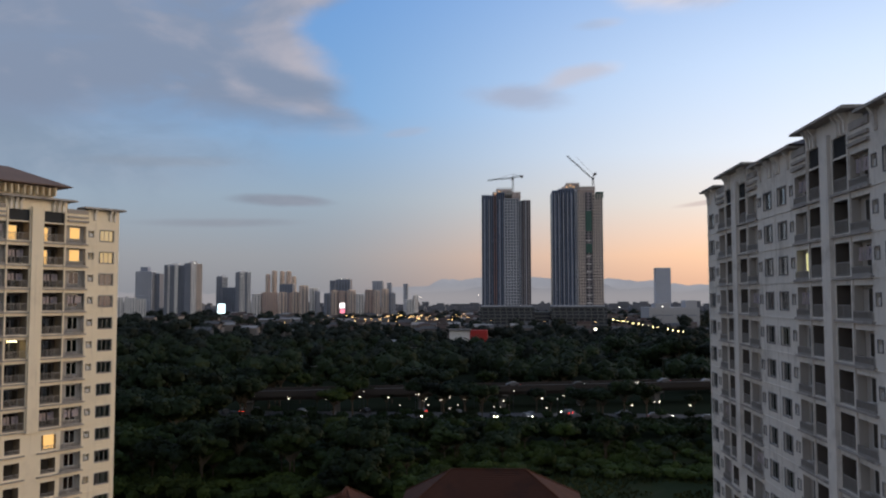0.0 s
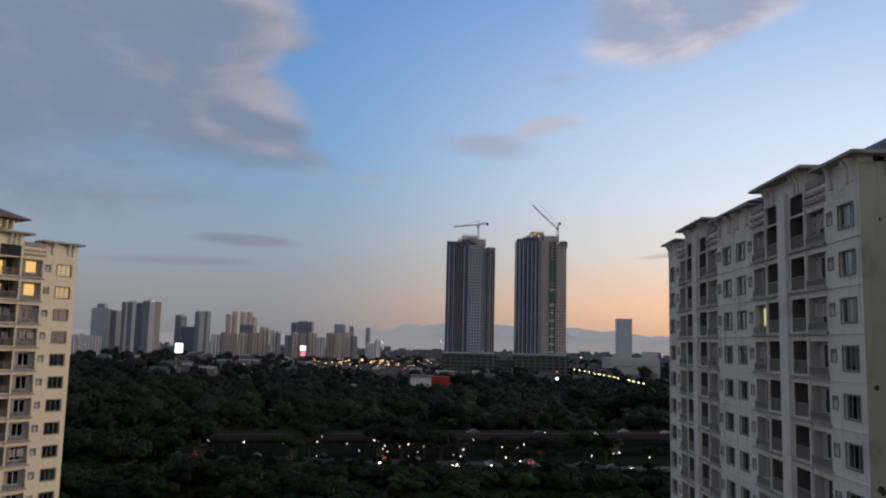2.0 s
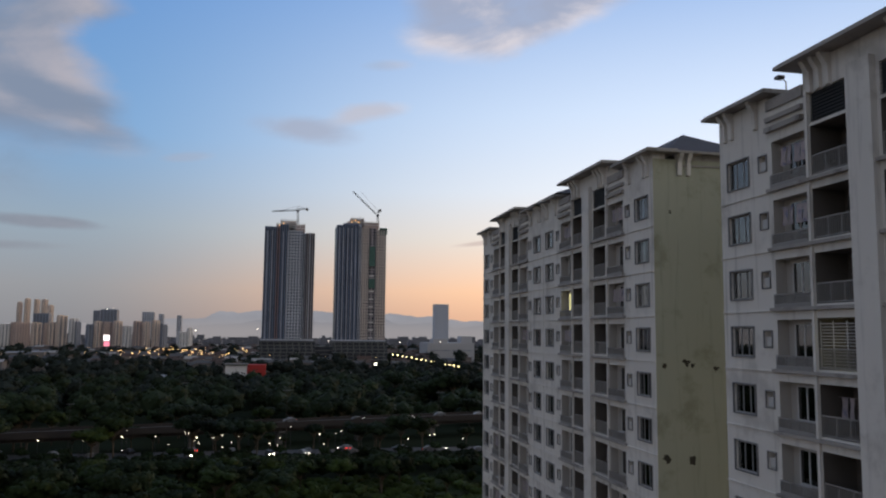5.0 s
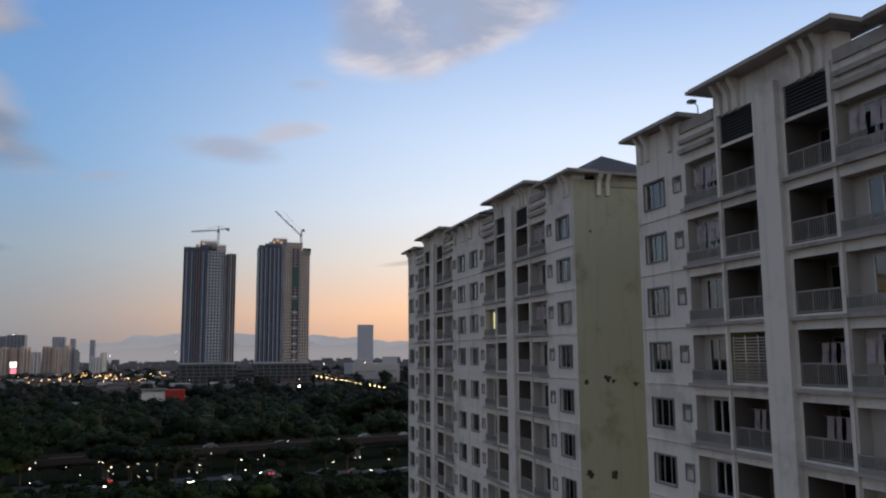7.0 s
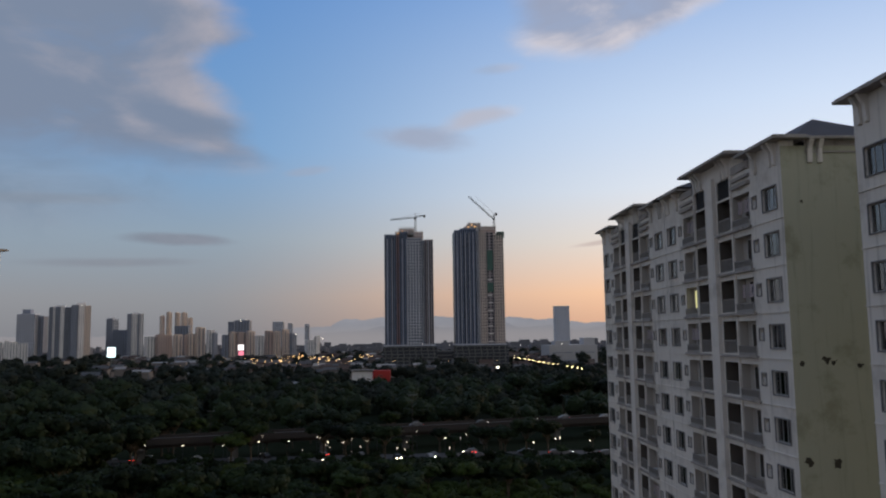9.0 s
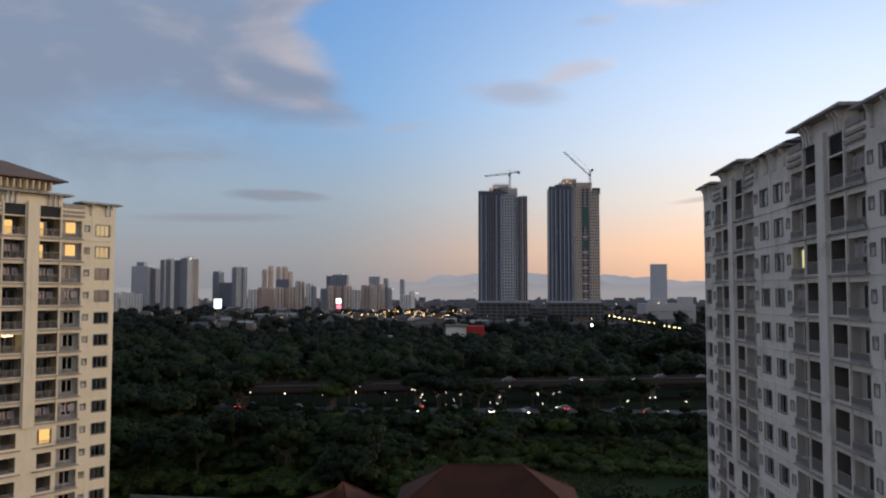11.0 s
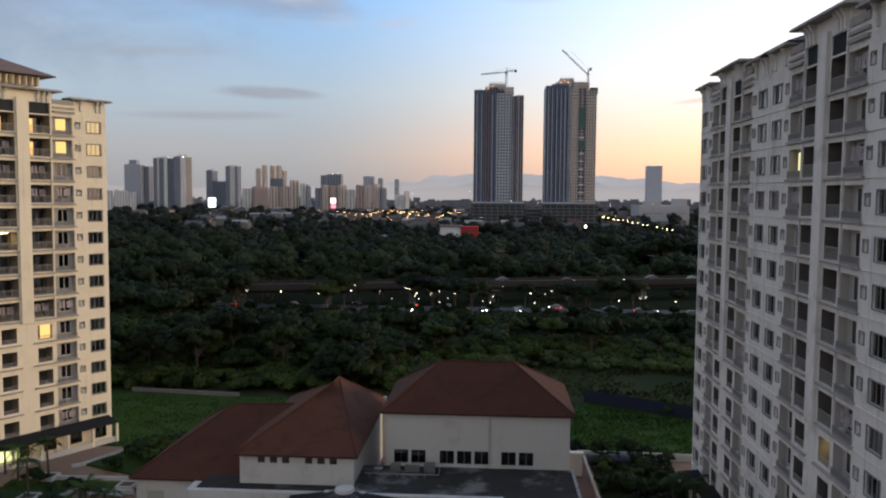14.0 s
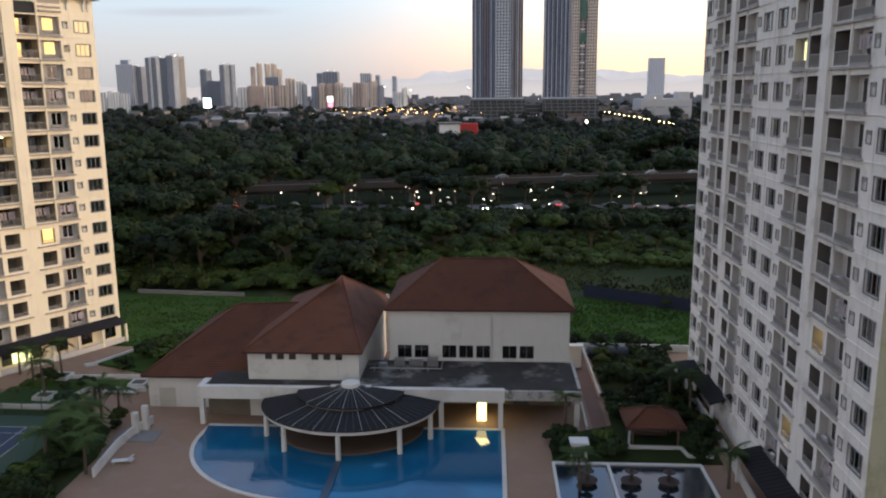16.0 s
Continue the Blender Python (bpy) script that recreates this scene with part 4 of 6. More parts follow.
for a in (18, 50, 90, 130, 162):
    c = fan_pt(R_OUT - 0.4, radians(a), 0)
    bm = bmesh.new()
    tube(bm, (c[0], c[1], -0.3), (c[0], c[1], 2.64), 0.27, 0.24, 12)
    part("column", bm, CLUB_WALL, fan)
# warm lamp under the terrace
bm = bmesh.new()
box(bm, -1.5, -0.5, 80.4, 80.55, 0.0, 2.05)
lampb = tagged(part("wall_lamp", bm, glowing("bar_lamp", (1.0, 0.80, 0.30), 2.2)), "warm glowing light panel standing under the terrace", "lamp")
lp = new("bar_light", bpy.data.lights.new("bar_light", "AREA"))
lp.data.energy, lp.data.color, lp.data.size = 30, (1.0, 0.84, 0.38), 1.2
lp.matrix_world = look((-0.9, 80.2, 2.2), (-0.4, 79.4, 0))

# ---------------------------------------------------------------- pool
def pool_outline(grow=0.0, k=24):
    """Straight back and right side; the left and front swing round in a bay."""
    pts = [(1.05 + grow, 77.9 + grow), (-30.0, 77.9 + grow)]
    cx, cy, rx, ry = -15.5, 75.0, 14.3 + grow, 12.4 + grow
    for i in range(k + 1):
        a = radians(176 + i * (282 - 176) / k)
        pts.append((cx + rx * math.cos(a), cy + ry * math.sin(a)))
    pts += [(-11.0, 58.0 - grow), (1.05 + grow, 58.0 - grow)]
    return pts


def ring(bm, a, b, z0, z1, mat=0):
    n = len(a)
    for i in range(n):
        j = (i + 1) % n
        quad(bm, (*a[i], z1), (*a[j], z1), (*b[j], z1), (*b[i], z1), mat=mat)
        quad(bm, (*b[i], z0), (*b[i], z1), (*b[j], z1), (*b[j], z0), mat=mat)
        quad(bm, (*a[i], z0), (*a[j], z0), (*a[j], z1), (*a[i], z1), mat=mat)


water = bpy.data.materials.new("pool_water")
water.use_nodes = True
N = Nodes(water.node_tree)
pos = N.tree.nodes.new("ShaderNodeNewGeometry").outputs["Position"]
wcol = N.mix(N.smooth(N.noise(pos, 0.12, 3.0), 0.4, 0.65), (0.005, 0.082, 0.175), (0.008, 0.118, 0.235))
b = N.add("ShaderNodeBsdfPrincipled", Roughness=0.06)
N.put(b.inputs["Base Color"], wcol)
b.inputs["Specular IOR Level"].default_value = 0.32
N.put(b.inputs["Normal"], N.add("ShaderNodeBump", Strength=0.06, Distance=0.1, Height=N.noise(pos, 2.2, 2.0)).outputs[0])
N.tree.links.new(b.outputs[0], N.add("ShaderNodeOutputMaterial").inputs[0])
po = pool_outline()
pool = thing("swimming_pool", "bright blue free-form swimming pool with pale coping", "swimming pool", kind="structure")
bm = bmesh.new()
f = bm.faces.new([bm.verts.new((*p, 0.03)) for p in po[::-1]])
bmesh.ops.recalc_face_normals(bm, faces=[f])
if f.normal.z < 0:
    f.normal_flip()
part("water", bm, water, pool, "deep blue still water")
bm = bmesh.new()
ring(bm, po, pool_outline(0.4), 0.0, 0.09)
part("coping", bm, surface("pale_coping", (0.50, 0.47, 0.43), 0.85, 0.1), pool)
# sunken bar island under the canopy and the dividing wall in the water
bm = bmesh.new()
pts = [fan_pt(7.6, math.pi * i / 20, 0) for i in range(21)]
prism(bm, [(FAN[0] + x, FAN[1] + y) for x, y, z in pts][::-1], 0.0, 0.22)
part("bar_island", bm, surface("brown_island_paving", (0.12, 0.08, 0.06), 0.85, 0.2), pool, "brown paved island")
bm = bmesh.new()
prism(bm, [(-14.9, 70.2), (-14.9, 58.0), (-14.0, 58.0), (-14.3, 70.2)], 0.0, 0.12)
part("divider", bm, surface("dark_blue_tile", (0.03, 0.06, 0.10), 0.4, 0.1), pool, "dark tiled divider wall")

# ---------------------------------------------------------------- deck, walls, courts
def low_wall(pts, h=0.55, w=0.22, label="low white garden wall", mat=None, z=0.0):
    wall = thing("garden_wall", label, "wall", "garden walls", "structure")
    for (xa, ya), (xb, yb) in zip(pts, pts[1:]):
        bm = bmesh.new()
        d = Vector((xb - xa, yb - ya)).normalized()
        n = Vector((-d.y, d.x)) * w / 2
        prism(bm, [(xa + n.x, ya + n.y), (xa - n.x, ya - n.y), (xb - n.x, yb - n.y), (xb + n.x, yb + n.y)], z, z + h)
        part("wall_run", bm, mat or CLUB_WALL, wall)


def bed(name, pts, h, mat, label, kind="structure"):
    bm = bmesh.new()
    prism(bm, pts, 0.0, h)
    return tagged(part(name, bm, mat), label, "planting bed", kind=kind)


# left side
bed("lawn_1", [(-62, 60), (-38.2, 60), (-38.2, 70), (-40.0, 76.5), (-46, 82), (-62, 82)], 0.02, SCRUB, "dark shrub bed beside the tennis court")
bed("tennis_court", [(-70, 55), (-44.8, 55), (-44.8, 79.6), (-70, 79.6)], 0.05, COURT, "green acrylic tennis court surround")
bed("court_field", [(-66, 56), (-47.8, 56), (-47.8, 76.6), (-66, 76.6)], 0.055, COURT_BLUE, "blue acrylic tennis court")
for x0, x1, y0, y1 in ((-66, -47.8, 76.55, 76.65), (-47.85, -47.75, 56, 76.6), (-66, -47.8, 75.0, 75.1), (-49.3, -49.2, 56, 76.6)):
    tagged(part("court_line", boxed(x0, x1, y0, y1, 0.056, 0.062), LINE_WHITE), "white painted court line", "court line", "court lines", "structure")
bed("lawn_2", [(-58, 82.3), (-47.5, 82.3), (-47.5, 88.5), (-40.6, 88.5), (-40.6, 91.0), (-53, 91.0), (-58, 88)], 0.03, GRASS, "clipped lawn between garden paths")
bed("lawn_3", [(-51.2, 96.3), (-41.8, 92.4), (-41.5, 101), (-47.5, 103.5)], 0.25, GRASS, "raised lawn with shrubs")
low_wall([(-62, 81.6), (-49.2, 81.6), (-48.0, 87.3), (-40.9, 87.3)])
low_wall([(-36.6, 66), (-37.2, 72.0), (-37.0, 75.2), (-36.2, 78.3)], 0.9)
low_wall([(-52.6, 91.3), (-41.2, 91.8), (-41.4, 101.5), (-47.6, 104.2), (-51.6, 96.0), (-52.6, 95.4)], 0.45)
low_wall([(-52.2, 106.5), (-56, 100), (-62, 91)], 0.7)
low_wall([(-40, 104.3), (-12.0, 104.6)], 1.0)
# court fence
fence = thing("court_fence", "green mesh tennis fence on posts with a dark screen", "fence")
FENCE = surface("green_fence_metal", (0.02, 0.06, 0.045), 0.6, 0.1)
for i in range(12):
    x = -70 + i * 2.3
    bm = bmesh.new()
    tube(bm, (x, 79.8, 0), (x, 79.8, 3.0), 0.05, sides=6)
    part("post", bm, FENCE, fence)
for z in (0.1, 1.5, 2.95):
    bm = bmesh.new()
    tube(bm, (-70, 79.8, z), (-44.7, 79.8, z), 0.03, sides=5)
    part("rail", bm, FENCE, fence)
bm = bmesh.new()
for i in range(120):
    x = -70 + i * 0.21
    box(bm, x, x + 0.02, 79.79, 79.81, 0.1, 2.9)
for i in range(14):
    box(bm, -70, -44.7, 79.79, 79.81, 0.1 + i * 0.2, 0.115 + i * 0.2)
tagged(part("mesh", bm, FENCE, fence), kind="stuff")
# shower blocks
for x, y, h in ((-36.9, 75.7, 2.3), (-36.2, 76.6, 2.7)):
    bm = bmesh.new()
    prism(bm, [(x - 0.3, y - 0.3), (x + 0.3, y - 0.3), (x + 0.3, y + 0.3), (x - 0.3, y + 0.3)], 0, h)
    bmesh.ops.bevel(bm, geom=bm.edges[:], offset=0.05, segments=2, affect="EDGES")
    tagged(part("shower_pillar", bm, CLUB_WALL), "white rounded poolside shower pillar", "shower", "shower pillars")
tagged(part("shower_tray", boxed(-38.6, -34.2, 73.6, 76.3, 0, 0.06), CONCRETE), "grey wet shower paving", "paving", kind="structure")
# loungers and tables
for x, y, r in ((-35.2, 69.0, 12), (-42.6, 86.4, 0), (-44.8, 86.6, 0)):
    s = thing("sun_lounger", "pale slatted sun lounger on the deck", "lounger", "loungers", at=pose(x, y, 0, 0, 0, r))
    part("frame", boxed(-1.0, 1.0, -0.32, 0.32, 0.26, 0.32), ALU, s)
    for lx in (-0.8, 0.8):
        for ly in (-0.26, 0.26):
            part("leg", boxed(lx - 0.03, lx + 0.03, ly - 0.03, ly + 0.03, 0, 0.26), ALU, s)
    bm = bmesh.new()
    quad(bm, (0.4, -0.3, 0.33), (0.4, 0.3, 0.33), (1.05, 0.3, 0.75), (1.05, -0.3, 0.75))
    quad(bm, (0.4, -0.3, 0.29), (1.05, -0.3, 0.71), (1.05, 0.3, 0.71), (0.4, 0.3, 0.29))
    part("backrest", bm, ALU, s)
# right side: path, beds, gazebo, reflecting pools
bed("lawn_4", [(13.0, 88.2), (23.4, 88.6), (23.4, 103.4), (13.0, 104.0)], 0.12, SCRUB, "dark planted garden bed")
bed("lawn_5", [(5.9, 71.0), (21.8, 71.0), (22.6, 87.8), (13.0, 87.4), (12.6, 79.5), (8.4, 77.5), (5.9, 75.5)], 0.12, SCRUB, "shaded lawn round the gazebo")
low_wall([(12.4, 104.6), (12.5, 87.3), (23.6, 88.0)], 0.5)
low_wall([(10.0, 78.6), (10.4, 104.0)], 0.35)
low_wall([(22.9, 96), (22.9, 77.4), (22.2, 63.5), (21.8, 52)], 0.95)
low_wall([(9.6, 104.9), (26.5, 104.2)], 1.0)
low_wall([(14.2, 77.6), (13.5, 74.0), (18.6, 74.0), (18.9, 72.2), (21.2, 72.2)], 0.45)
bed("path", [(10.6, 78.6), (12.2, 78.6), (12.2, 104), (10.6, 104)], 0.01, surface("red_brown_paving", (0.15, 0.085, 0.065), 0.9, 0.15), "red-brown garden path")
gaz = thing("gazebo", "small garden gazebo with red-brown tiled roof", "gazebo", at=T((16.1, 76.0, 0)))
hip_tiled("roof", -2.9, 2.9, -2.3, 2.3, 2.4, ((-0.6, 0, 3.7), (0.6, 0, 3.7)), gaz, "red-brown tiled hip roof")
for x in (-2.2, 2.2):
    for y in (-1.7, 1.7):
        part("post", boxed(x - 0.1, x + 0.1, y - 0.1, y + 0.1, 0, 2.25), surface("brown_timber", (0.10, 0.06, 0.04), 0.8, 0.2) if x < 0 and y < 0 else bpy.data.materials["brown_timber"], gaz)
part("bench", boxed(-1.8, 1.8, 1.1, 1.5, 0.15, 0.5), bpy.data.materials["brown_timber"], gaz)
kiosk = thing("planter_box", "white square masonry kiosk beside the reflecting pool", "kiosk", at=T((8.4, 71.8, 0)))
part("body", boxed(-0.75, 0.75, -0.6, 0.6, 0, 1.75), CLUB_WALL, kiosk)
part("top", boxed(-0.9, 0.9, -0.75, 0.75, 1.75, 1.92), ALU, kiosk)
part("opening", boxed(-0.45, 0.45, -0.63, -0.6, 0.3, 1.5), BLIND, kiosk, "dark opening")
rp = thing("reflecting_pool", "shallow dark reflecting pools with white rims", "pool", kind="structure")
darkw = surface("dark_shallow_water", (0.012, 0.02, 0.028), 0.05, 0.2, bump=0.03, spec=0.6)
part("water", boxed(6.0, 19.4, 56, 70.1, 0.02, 0.2), darkw, rp)
for x0, x1, y0, y1 in ((5.75, 6.0, 56, 70.35), (6.0, 19.6, 70.1, 70.35), (10.8, 11.05, 56, 70.1), (19.4, 19.65, 56, 70.1)):
    part("rim", boxed(x0, x1, y0, y1, 0, 0.4), ALU, rp)
for x in (8.6, 12.5, 15.8):
    fo = thing("fountain", "dark tiered garden fountain standing in the pool", "fountain", "fountains", at=T((x, 66.6, 0.2)))
    for r0, r1, z0, z1, nm in ((0.75, 0.95, 0, 0.35, "basin"), (0.2, 0.16, 0.35, 1.0, "stem"), (0.25, 0.6, 1.0, 1.2, "bowl"), (0.12, 0.1, 1.2, 1.6, "finial")):
        bm = bmesh.new()
        tube(bm, (0, 0, z0), (0, 0, z1), r0, r1, 14)
        part(nm, bm, surface("dark_red_stone", (0.05, 0.034, 0.03), 0.8, 0.2) if "dark_red_stone" not in bpy.data.materials else bpy.data.materials["dark_red_stone"], fo)
# entrance canopies along the slabs
for x0, x1, y0, y1, z0, z1 in ((21.7, 25.0, 86.5, 92.0, 2.9, 3.3), (22.4, 25.0, 78.6, 86.0, 3.0, 3.9), (21.9, 25.0, 56.0, 68.0, 2.9, 3.7)):
    ca = thing("entrance_canopy", "dark sheet-roofed entrance canopy against the apartment block", "canopy", "entrance canopies")
    bm = bmesh.new()
    quad(bm, (x0, y0, z0), (x1, y0, z1), (x1, y1, z1), (x0, y1, z0))
    quad(bm, (x0, y0, z0 - 0.12), (x0, y1, z0 - 0.12), (x1, y1, z1 - 0.12), (x1, y0, z1 - 0.12))
    quad(bm, (x0, y0, z0 - 0.12), (x0, y0, z0), (x0, y1, z0), (x0, y1, z0 - 0.12))
    quad(bm, (x0, y0, z0 - 0.12), (x1, y0, z1 - 0.12), (x1, y0, z1), (x0, y0, z0))
    part("roof", bm, SLATE, ca)
    n = int((y1 - y0) / 0.6)
    bm = bmesh.new()
    for i in range(n + 1):
        y = y0 + (y1 - y0) * i / n
        tube(bm, (x0, y, z0 + 0.02), (x1, y, z1 + 0.02), 0.025, sides=4)
    tagged(part("seams", bm, SLATE, ca), kind="stuff")
    for y in (y0 + 0.2, y1 - 0.2):
        part("post", boxed(x0 + 0.1, x0 + 0.4, y - 0.15, y + 0.15, 0, z0 - 0.1), CLUB_WALL, ca)
lc = thing("entrance_canopy", "dark lean-to canopy along the cream tower's base", "canopy", "entrance canopies", at=L_M)
bm = bmesh.new()
quad(bm, (UNIT + 1, -2.3, 2.75), (UNIT * 2 - 0.4, -2.3, 2.75), (UNIT * 2 - 0.4, 0.0, 3.4), (UNIT + 1, 0.0, 3.4))
quad(bm, (UNIT + 1, -2.3, 2.6), (UNIT + 1, 0.0, 3.25), (UNIT * 2 - 0.4, 0.0, 3.25), (UNIT * 2 - 0.4, -2.3, 2.6))
quad(bm, (UNIT + 1, -2.3, 2.6), (UNIT * 2 - 0.4, -2.3, 2.6), (UNIT * 2 - 0.4, -2.3, 2.75), (UNIT + 1, -2.3, 2.75))
part("roof", bm, SLATE, lc)
for i in range(7):
    x = UNIT + 1.3 + i * 3.55
    part("post", boxed(x - 0.15, x + 0.15, -2.2, -1.9, 0, 2.66), WALL_CREAM, lc)
for i in range(6):
    x = UNIT + 2.6 + i * 3.6
    part("shop_window", boxed(x, x + 1.6, -0.06, -0.01, 0.5, 2.2), GLASS_DARK, lc, "dark ground-floor glazing")
part("lobby_light", boxed(30.5, 33.0, -0.2, -0.12, 0.6, 2.2), glowing("lobby_glow", (0.85, 0.95, 0.38), 1.6), lc, "glowing yellow-green lobby light")
# dark damp holes knocked in the yellow end wall
STAIN = surface("black_damp_patch", (0.06, 0.054, 0.042), 0.98, 0.4, 2, 9, 0.4)
for x, z, r in ((24.7, 32.8, 0.32), (26.2, 33.05, 0.42), (26.75, 32.85, 0.28), (24.75, 26.8, 0.42), (26.5, 26.7, 0.48), (25.3, 43.0, 0.2), (28.4, 32.6, 0.3)):
    bm = bmesh.new()
    vs = []
    for i in range(18):
        a = 2 * math.pi * i / 18
        rr = 0.66 * r * (0.8 + 0.9 * noise.noise((x * 3 + 1.8 * math.cos(a), z + 1.8 * math.sin(a), 1.3)))
        vs.append(bm.verts.new((x + rr * 1.1 * math.cos(a), 48.935, z + rr * 0.8 * math.sin(a) - (0.25 * r if math.sin(a) < -0.7 else 0))))
    bm.faces.new(vs)
    tagged(part("damp_patch", bm, STAIN), "black damp patch on the yellow end wall", "stain", "damp patches", "structure")

# ---------------------------------------------------------------- distance
def bearing(px):
    """Bearing of a column of the opening view, degrees."""
    return math.degrees(math.atan((px - 784) / 1411)) - 4.2


def across(px, dist):
    return dist * math.tan(radians(bearing(px)))


def height(py, dist):
    return 34.7 + dist * math.tan(radians(3.57) + math.atan((441 - py) / 1411))


def hills(name, dist, peaks, color, rough, seed):
    """A wooded ridge with its slope towards the viewer."""
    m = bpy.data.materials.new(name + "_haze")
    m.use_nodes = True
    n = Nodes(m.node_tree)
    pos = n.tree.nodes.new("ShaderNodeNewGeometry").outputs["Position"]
    # Distance haze is painted as emission, with a warmer haze tone at the foot.
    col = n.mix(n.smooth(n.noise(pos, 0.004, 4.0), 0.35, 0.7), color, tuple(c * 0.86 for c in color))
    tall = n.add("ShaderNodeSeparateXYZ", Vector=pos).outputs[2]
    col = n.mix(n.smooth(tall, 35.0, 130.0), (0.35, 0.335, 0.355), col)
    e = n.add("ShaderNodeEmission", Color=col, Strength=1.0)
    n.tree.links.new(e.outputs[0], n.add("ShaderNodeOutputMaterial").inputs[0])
    bm = bmesh.new()
    prev = None
    for i in range(481):
        a = -60 + i * 0.25
        h = np.interp(a, [p[0] for p in peaks], [p[1] for p in peaks]) + rough * noise.fractal((a * 0.42, seed, 0), 0.8, 2.0, 6)
        top = 34.7 + dist * math.tan(radians(max(h, 0.12)))
        s, c = math.sin(radians(a)), math.cos(radians(a))
        cur = [bm.verts.new((dist * s, dist * c, -5)), bm.verts.new(((dist + 60) * s, (dist + 60) * c, top * 0.6)),
               bm.verts.new(((dist + 150) * s, (dist + 150) * c, top)), bm.verts.new(((dist + 240) * s, (dist + 240) * c, -5))]
        if prev:
            for j in range(3):
                bm.faces.new((prev[j], cur[j], cur[j + 1], prev[j + 1]))
        prev = cur
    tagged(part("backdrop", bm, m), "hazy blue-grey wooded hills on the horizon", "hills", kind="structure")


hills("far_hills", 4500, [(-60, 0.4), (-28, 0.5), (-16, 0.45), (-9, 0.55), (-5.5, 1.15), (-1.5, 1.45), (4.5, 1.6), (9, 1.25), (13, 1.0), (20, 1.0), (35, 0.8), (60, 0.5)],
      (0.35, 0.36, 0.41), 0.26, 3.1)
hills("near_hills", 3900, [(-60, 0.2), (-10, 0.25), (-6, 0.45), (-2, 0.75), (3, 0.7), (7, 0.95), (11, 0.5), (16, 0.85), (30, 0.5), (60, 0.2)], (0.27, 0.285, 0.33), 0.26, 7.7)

PIER = surface("pale_tower_concrete", (0.84, 0.82, 0.81), 0.9, 0.12, 0.1, 1, 0.0)
# Aerial haze is painted in: dark cladding lifted and blued.
PIER_DARK = surface("hazed_blue_cladding", (0.27, 0.30, 0.37), 0.7, 0.15, 0.1, 1, 0.0)
PIER_BEIGE = surface("beige_tower_render", (0.74, 0.62, 0.54), 0.9, 0.12, 0.1, 1, 0.0)
PIER_BROWN = surface("brown_tower_panels", (0.52, 0.41, 0.37), 0.8, 0.15, 0.1, 1, 0.0)
# Glass colour likewise raised towards blue as painted haze.
CITY_GLASS = surface("hazed_far_glass", (0.13, 0.15, 0.19), 0.4, 0.2, 0.2, 1, 0.0)
NETTING = surface("green_scaffold_net", (0.09, 0.17, 0.145), 0.9, 0.2, 0.3, 2, 0.0)


def grid_section(bm, x0, x1, y, z0, z1, floor, bay, mat, glass=True, slab=0.9, proud=0.9, pier_w=0.7):
    """One stretch of a far facade: dark glazing behind real piers and floor slabs."""
    n = max(1, round((x1 - x0) / bay))
    for i in range(n + 1):
        x = x0 + (x1 - x0) * i / n
        box(bm, max(x0, x - pier_w / 2), min(x1, x + pier_w / 2), y - proud, y, z0, z1, mat)
    if floor:
        k = int((z1 - z0) / floor)
        for j in range(k + 1):
            z = z0 + j * floor
            box(bm, x0, x1, y - proud * 0.7, y, z, min(z + slab, z1), mat)


def high_rise(name, label, px0, px1, py_top, dist, mats, sections, depth=24, floor=3.2, crown=0.0, group="skyline towers", glass=None, turn=0.0, wall=0.35):
    """sections: (share0, share1, setback, material index, bay, with floors). turn: degrees the front faces towards the glow."""
    x0, x1, zt = across(px0, dist), across(px1, dist), height(py_top, dist)
    c, s = math.cos(radians(turn)), math.sin(radians(turn))
    wide_seen, h = x1 - x0, zt + 0.9
    w = wide_seen / (c + 0.6 * s) if turn else wide_seen
    depth = w * 0.6 if turn else depth
    b = thing(name, label, "high-rise", group, at=pose((x0 + x1) / 2 - depth / 2 * s, dist, -0.9, 0, 0, turn))
    for i, (s0, s1, back, mi, bay, floors) in enumerate(sections):
        xa, xb = -w / 2 + w * s0, -w / 2 + w * s1
        part("core", boxed(xa, xb, back, depth, 0, h - back * 0.6), glass or CITY_GLASS, b)
        bm = bmesh.new()
        grid_section(bm, xa, xb, back, 0, h - back * 0.6, floor if floors else 0, bay, 0, pier_w=max(0.5, bay * (wall if floors else 0.92)))
        tagged(part("facade_grid", bm, mats[mi], b), kind="stuff")
        part("parapet", boxed(xa, xb, back - 0.5, depth, h - back * 0.6, h - back * 0.6 + 1.6), mats[mi], b)
    if turn:
        bm = bmesh.new()
        grid_section(bm, -depth, -1.0, -w / 2, 0, h, floor, 5, 0, pier_w=2.6, slab=1.3)
        ob = tagged(part("side_grid", bm, mats[sections[0][3]], b), kind="stuff")
        ob.matrix_basis = pose(0, 0, 0, 0, 0, -90)
    if crown:
        part("plant_room", boxed(-w * 0.25, w * 0.2, 4, depth - 4, h, h + crown), mats[0], b)
    return b


# Distance haze put into cladding and glass of the farthest towers as pale blue.
HAZY = surface("haze_painted_cladding", (0.62, 0.65, 0.73), 0.8, 0.08, 0.1, 1, 0.0)
HAZY_GLASS = surface("haze_painted_glass", (0.46, 0.50, 0.58), 0.5, 0.1, 0.2, 1, 0.0)
M3 = (PIER, PIER_DARK, PIER_BEIGE, PIER_BROWN)
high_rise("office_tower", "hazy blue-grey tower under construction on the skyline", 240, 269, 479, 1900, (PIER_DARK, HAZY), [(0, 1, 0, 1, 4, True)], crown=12)
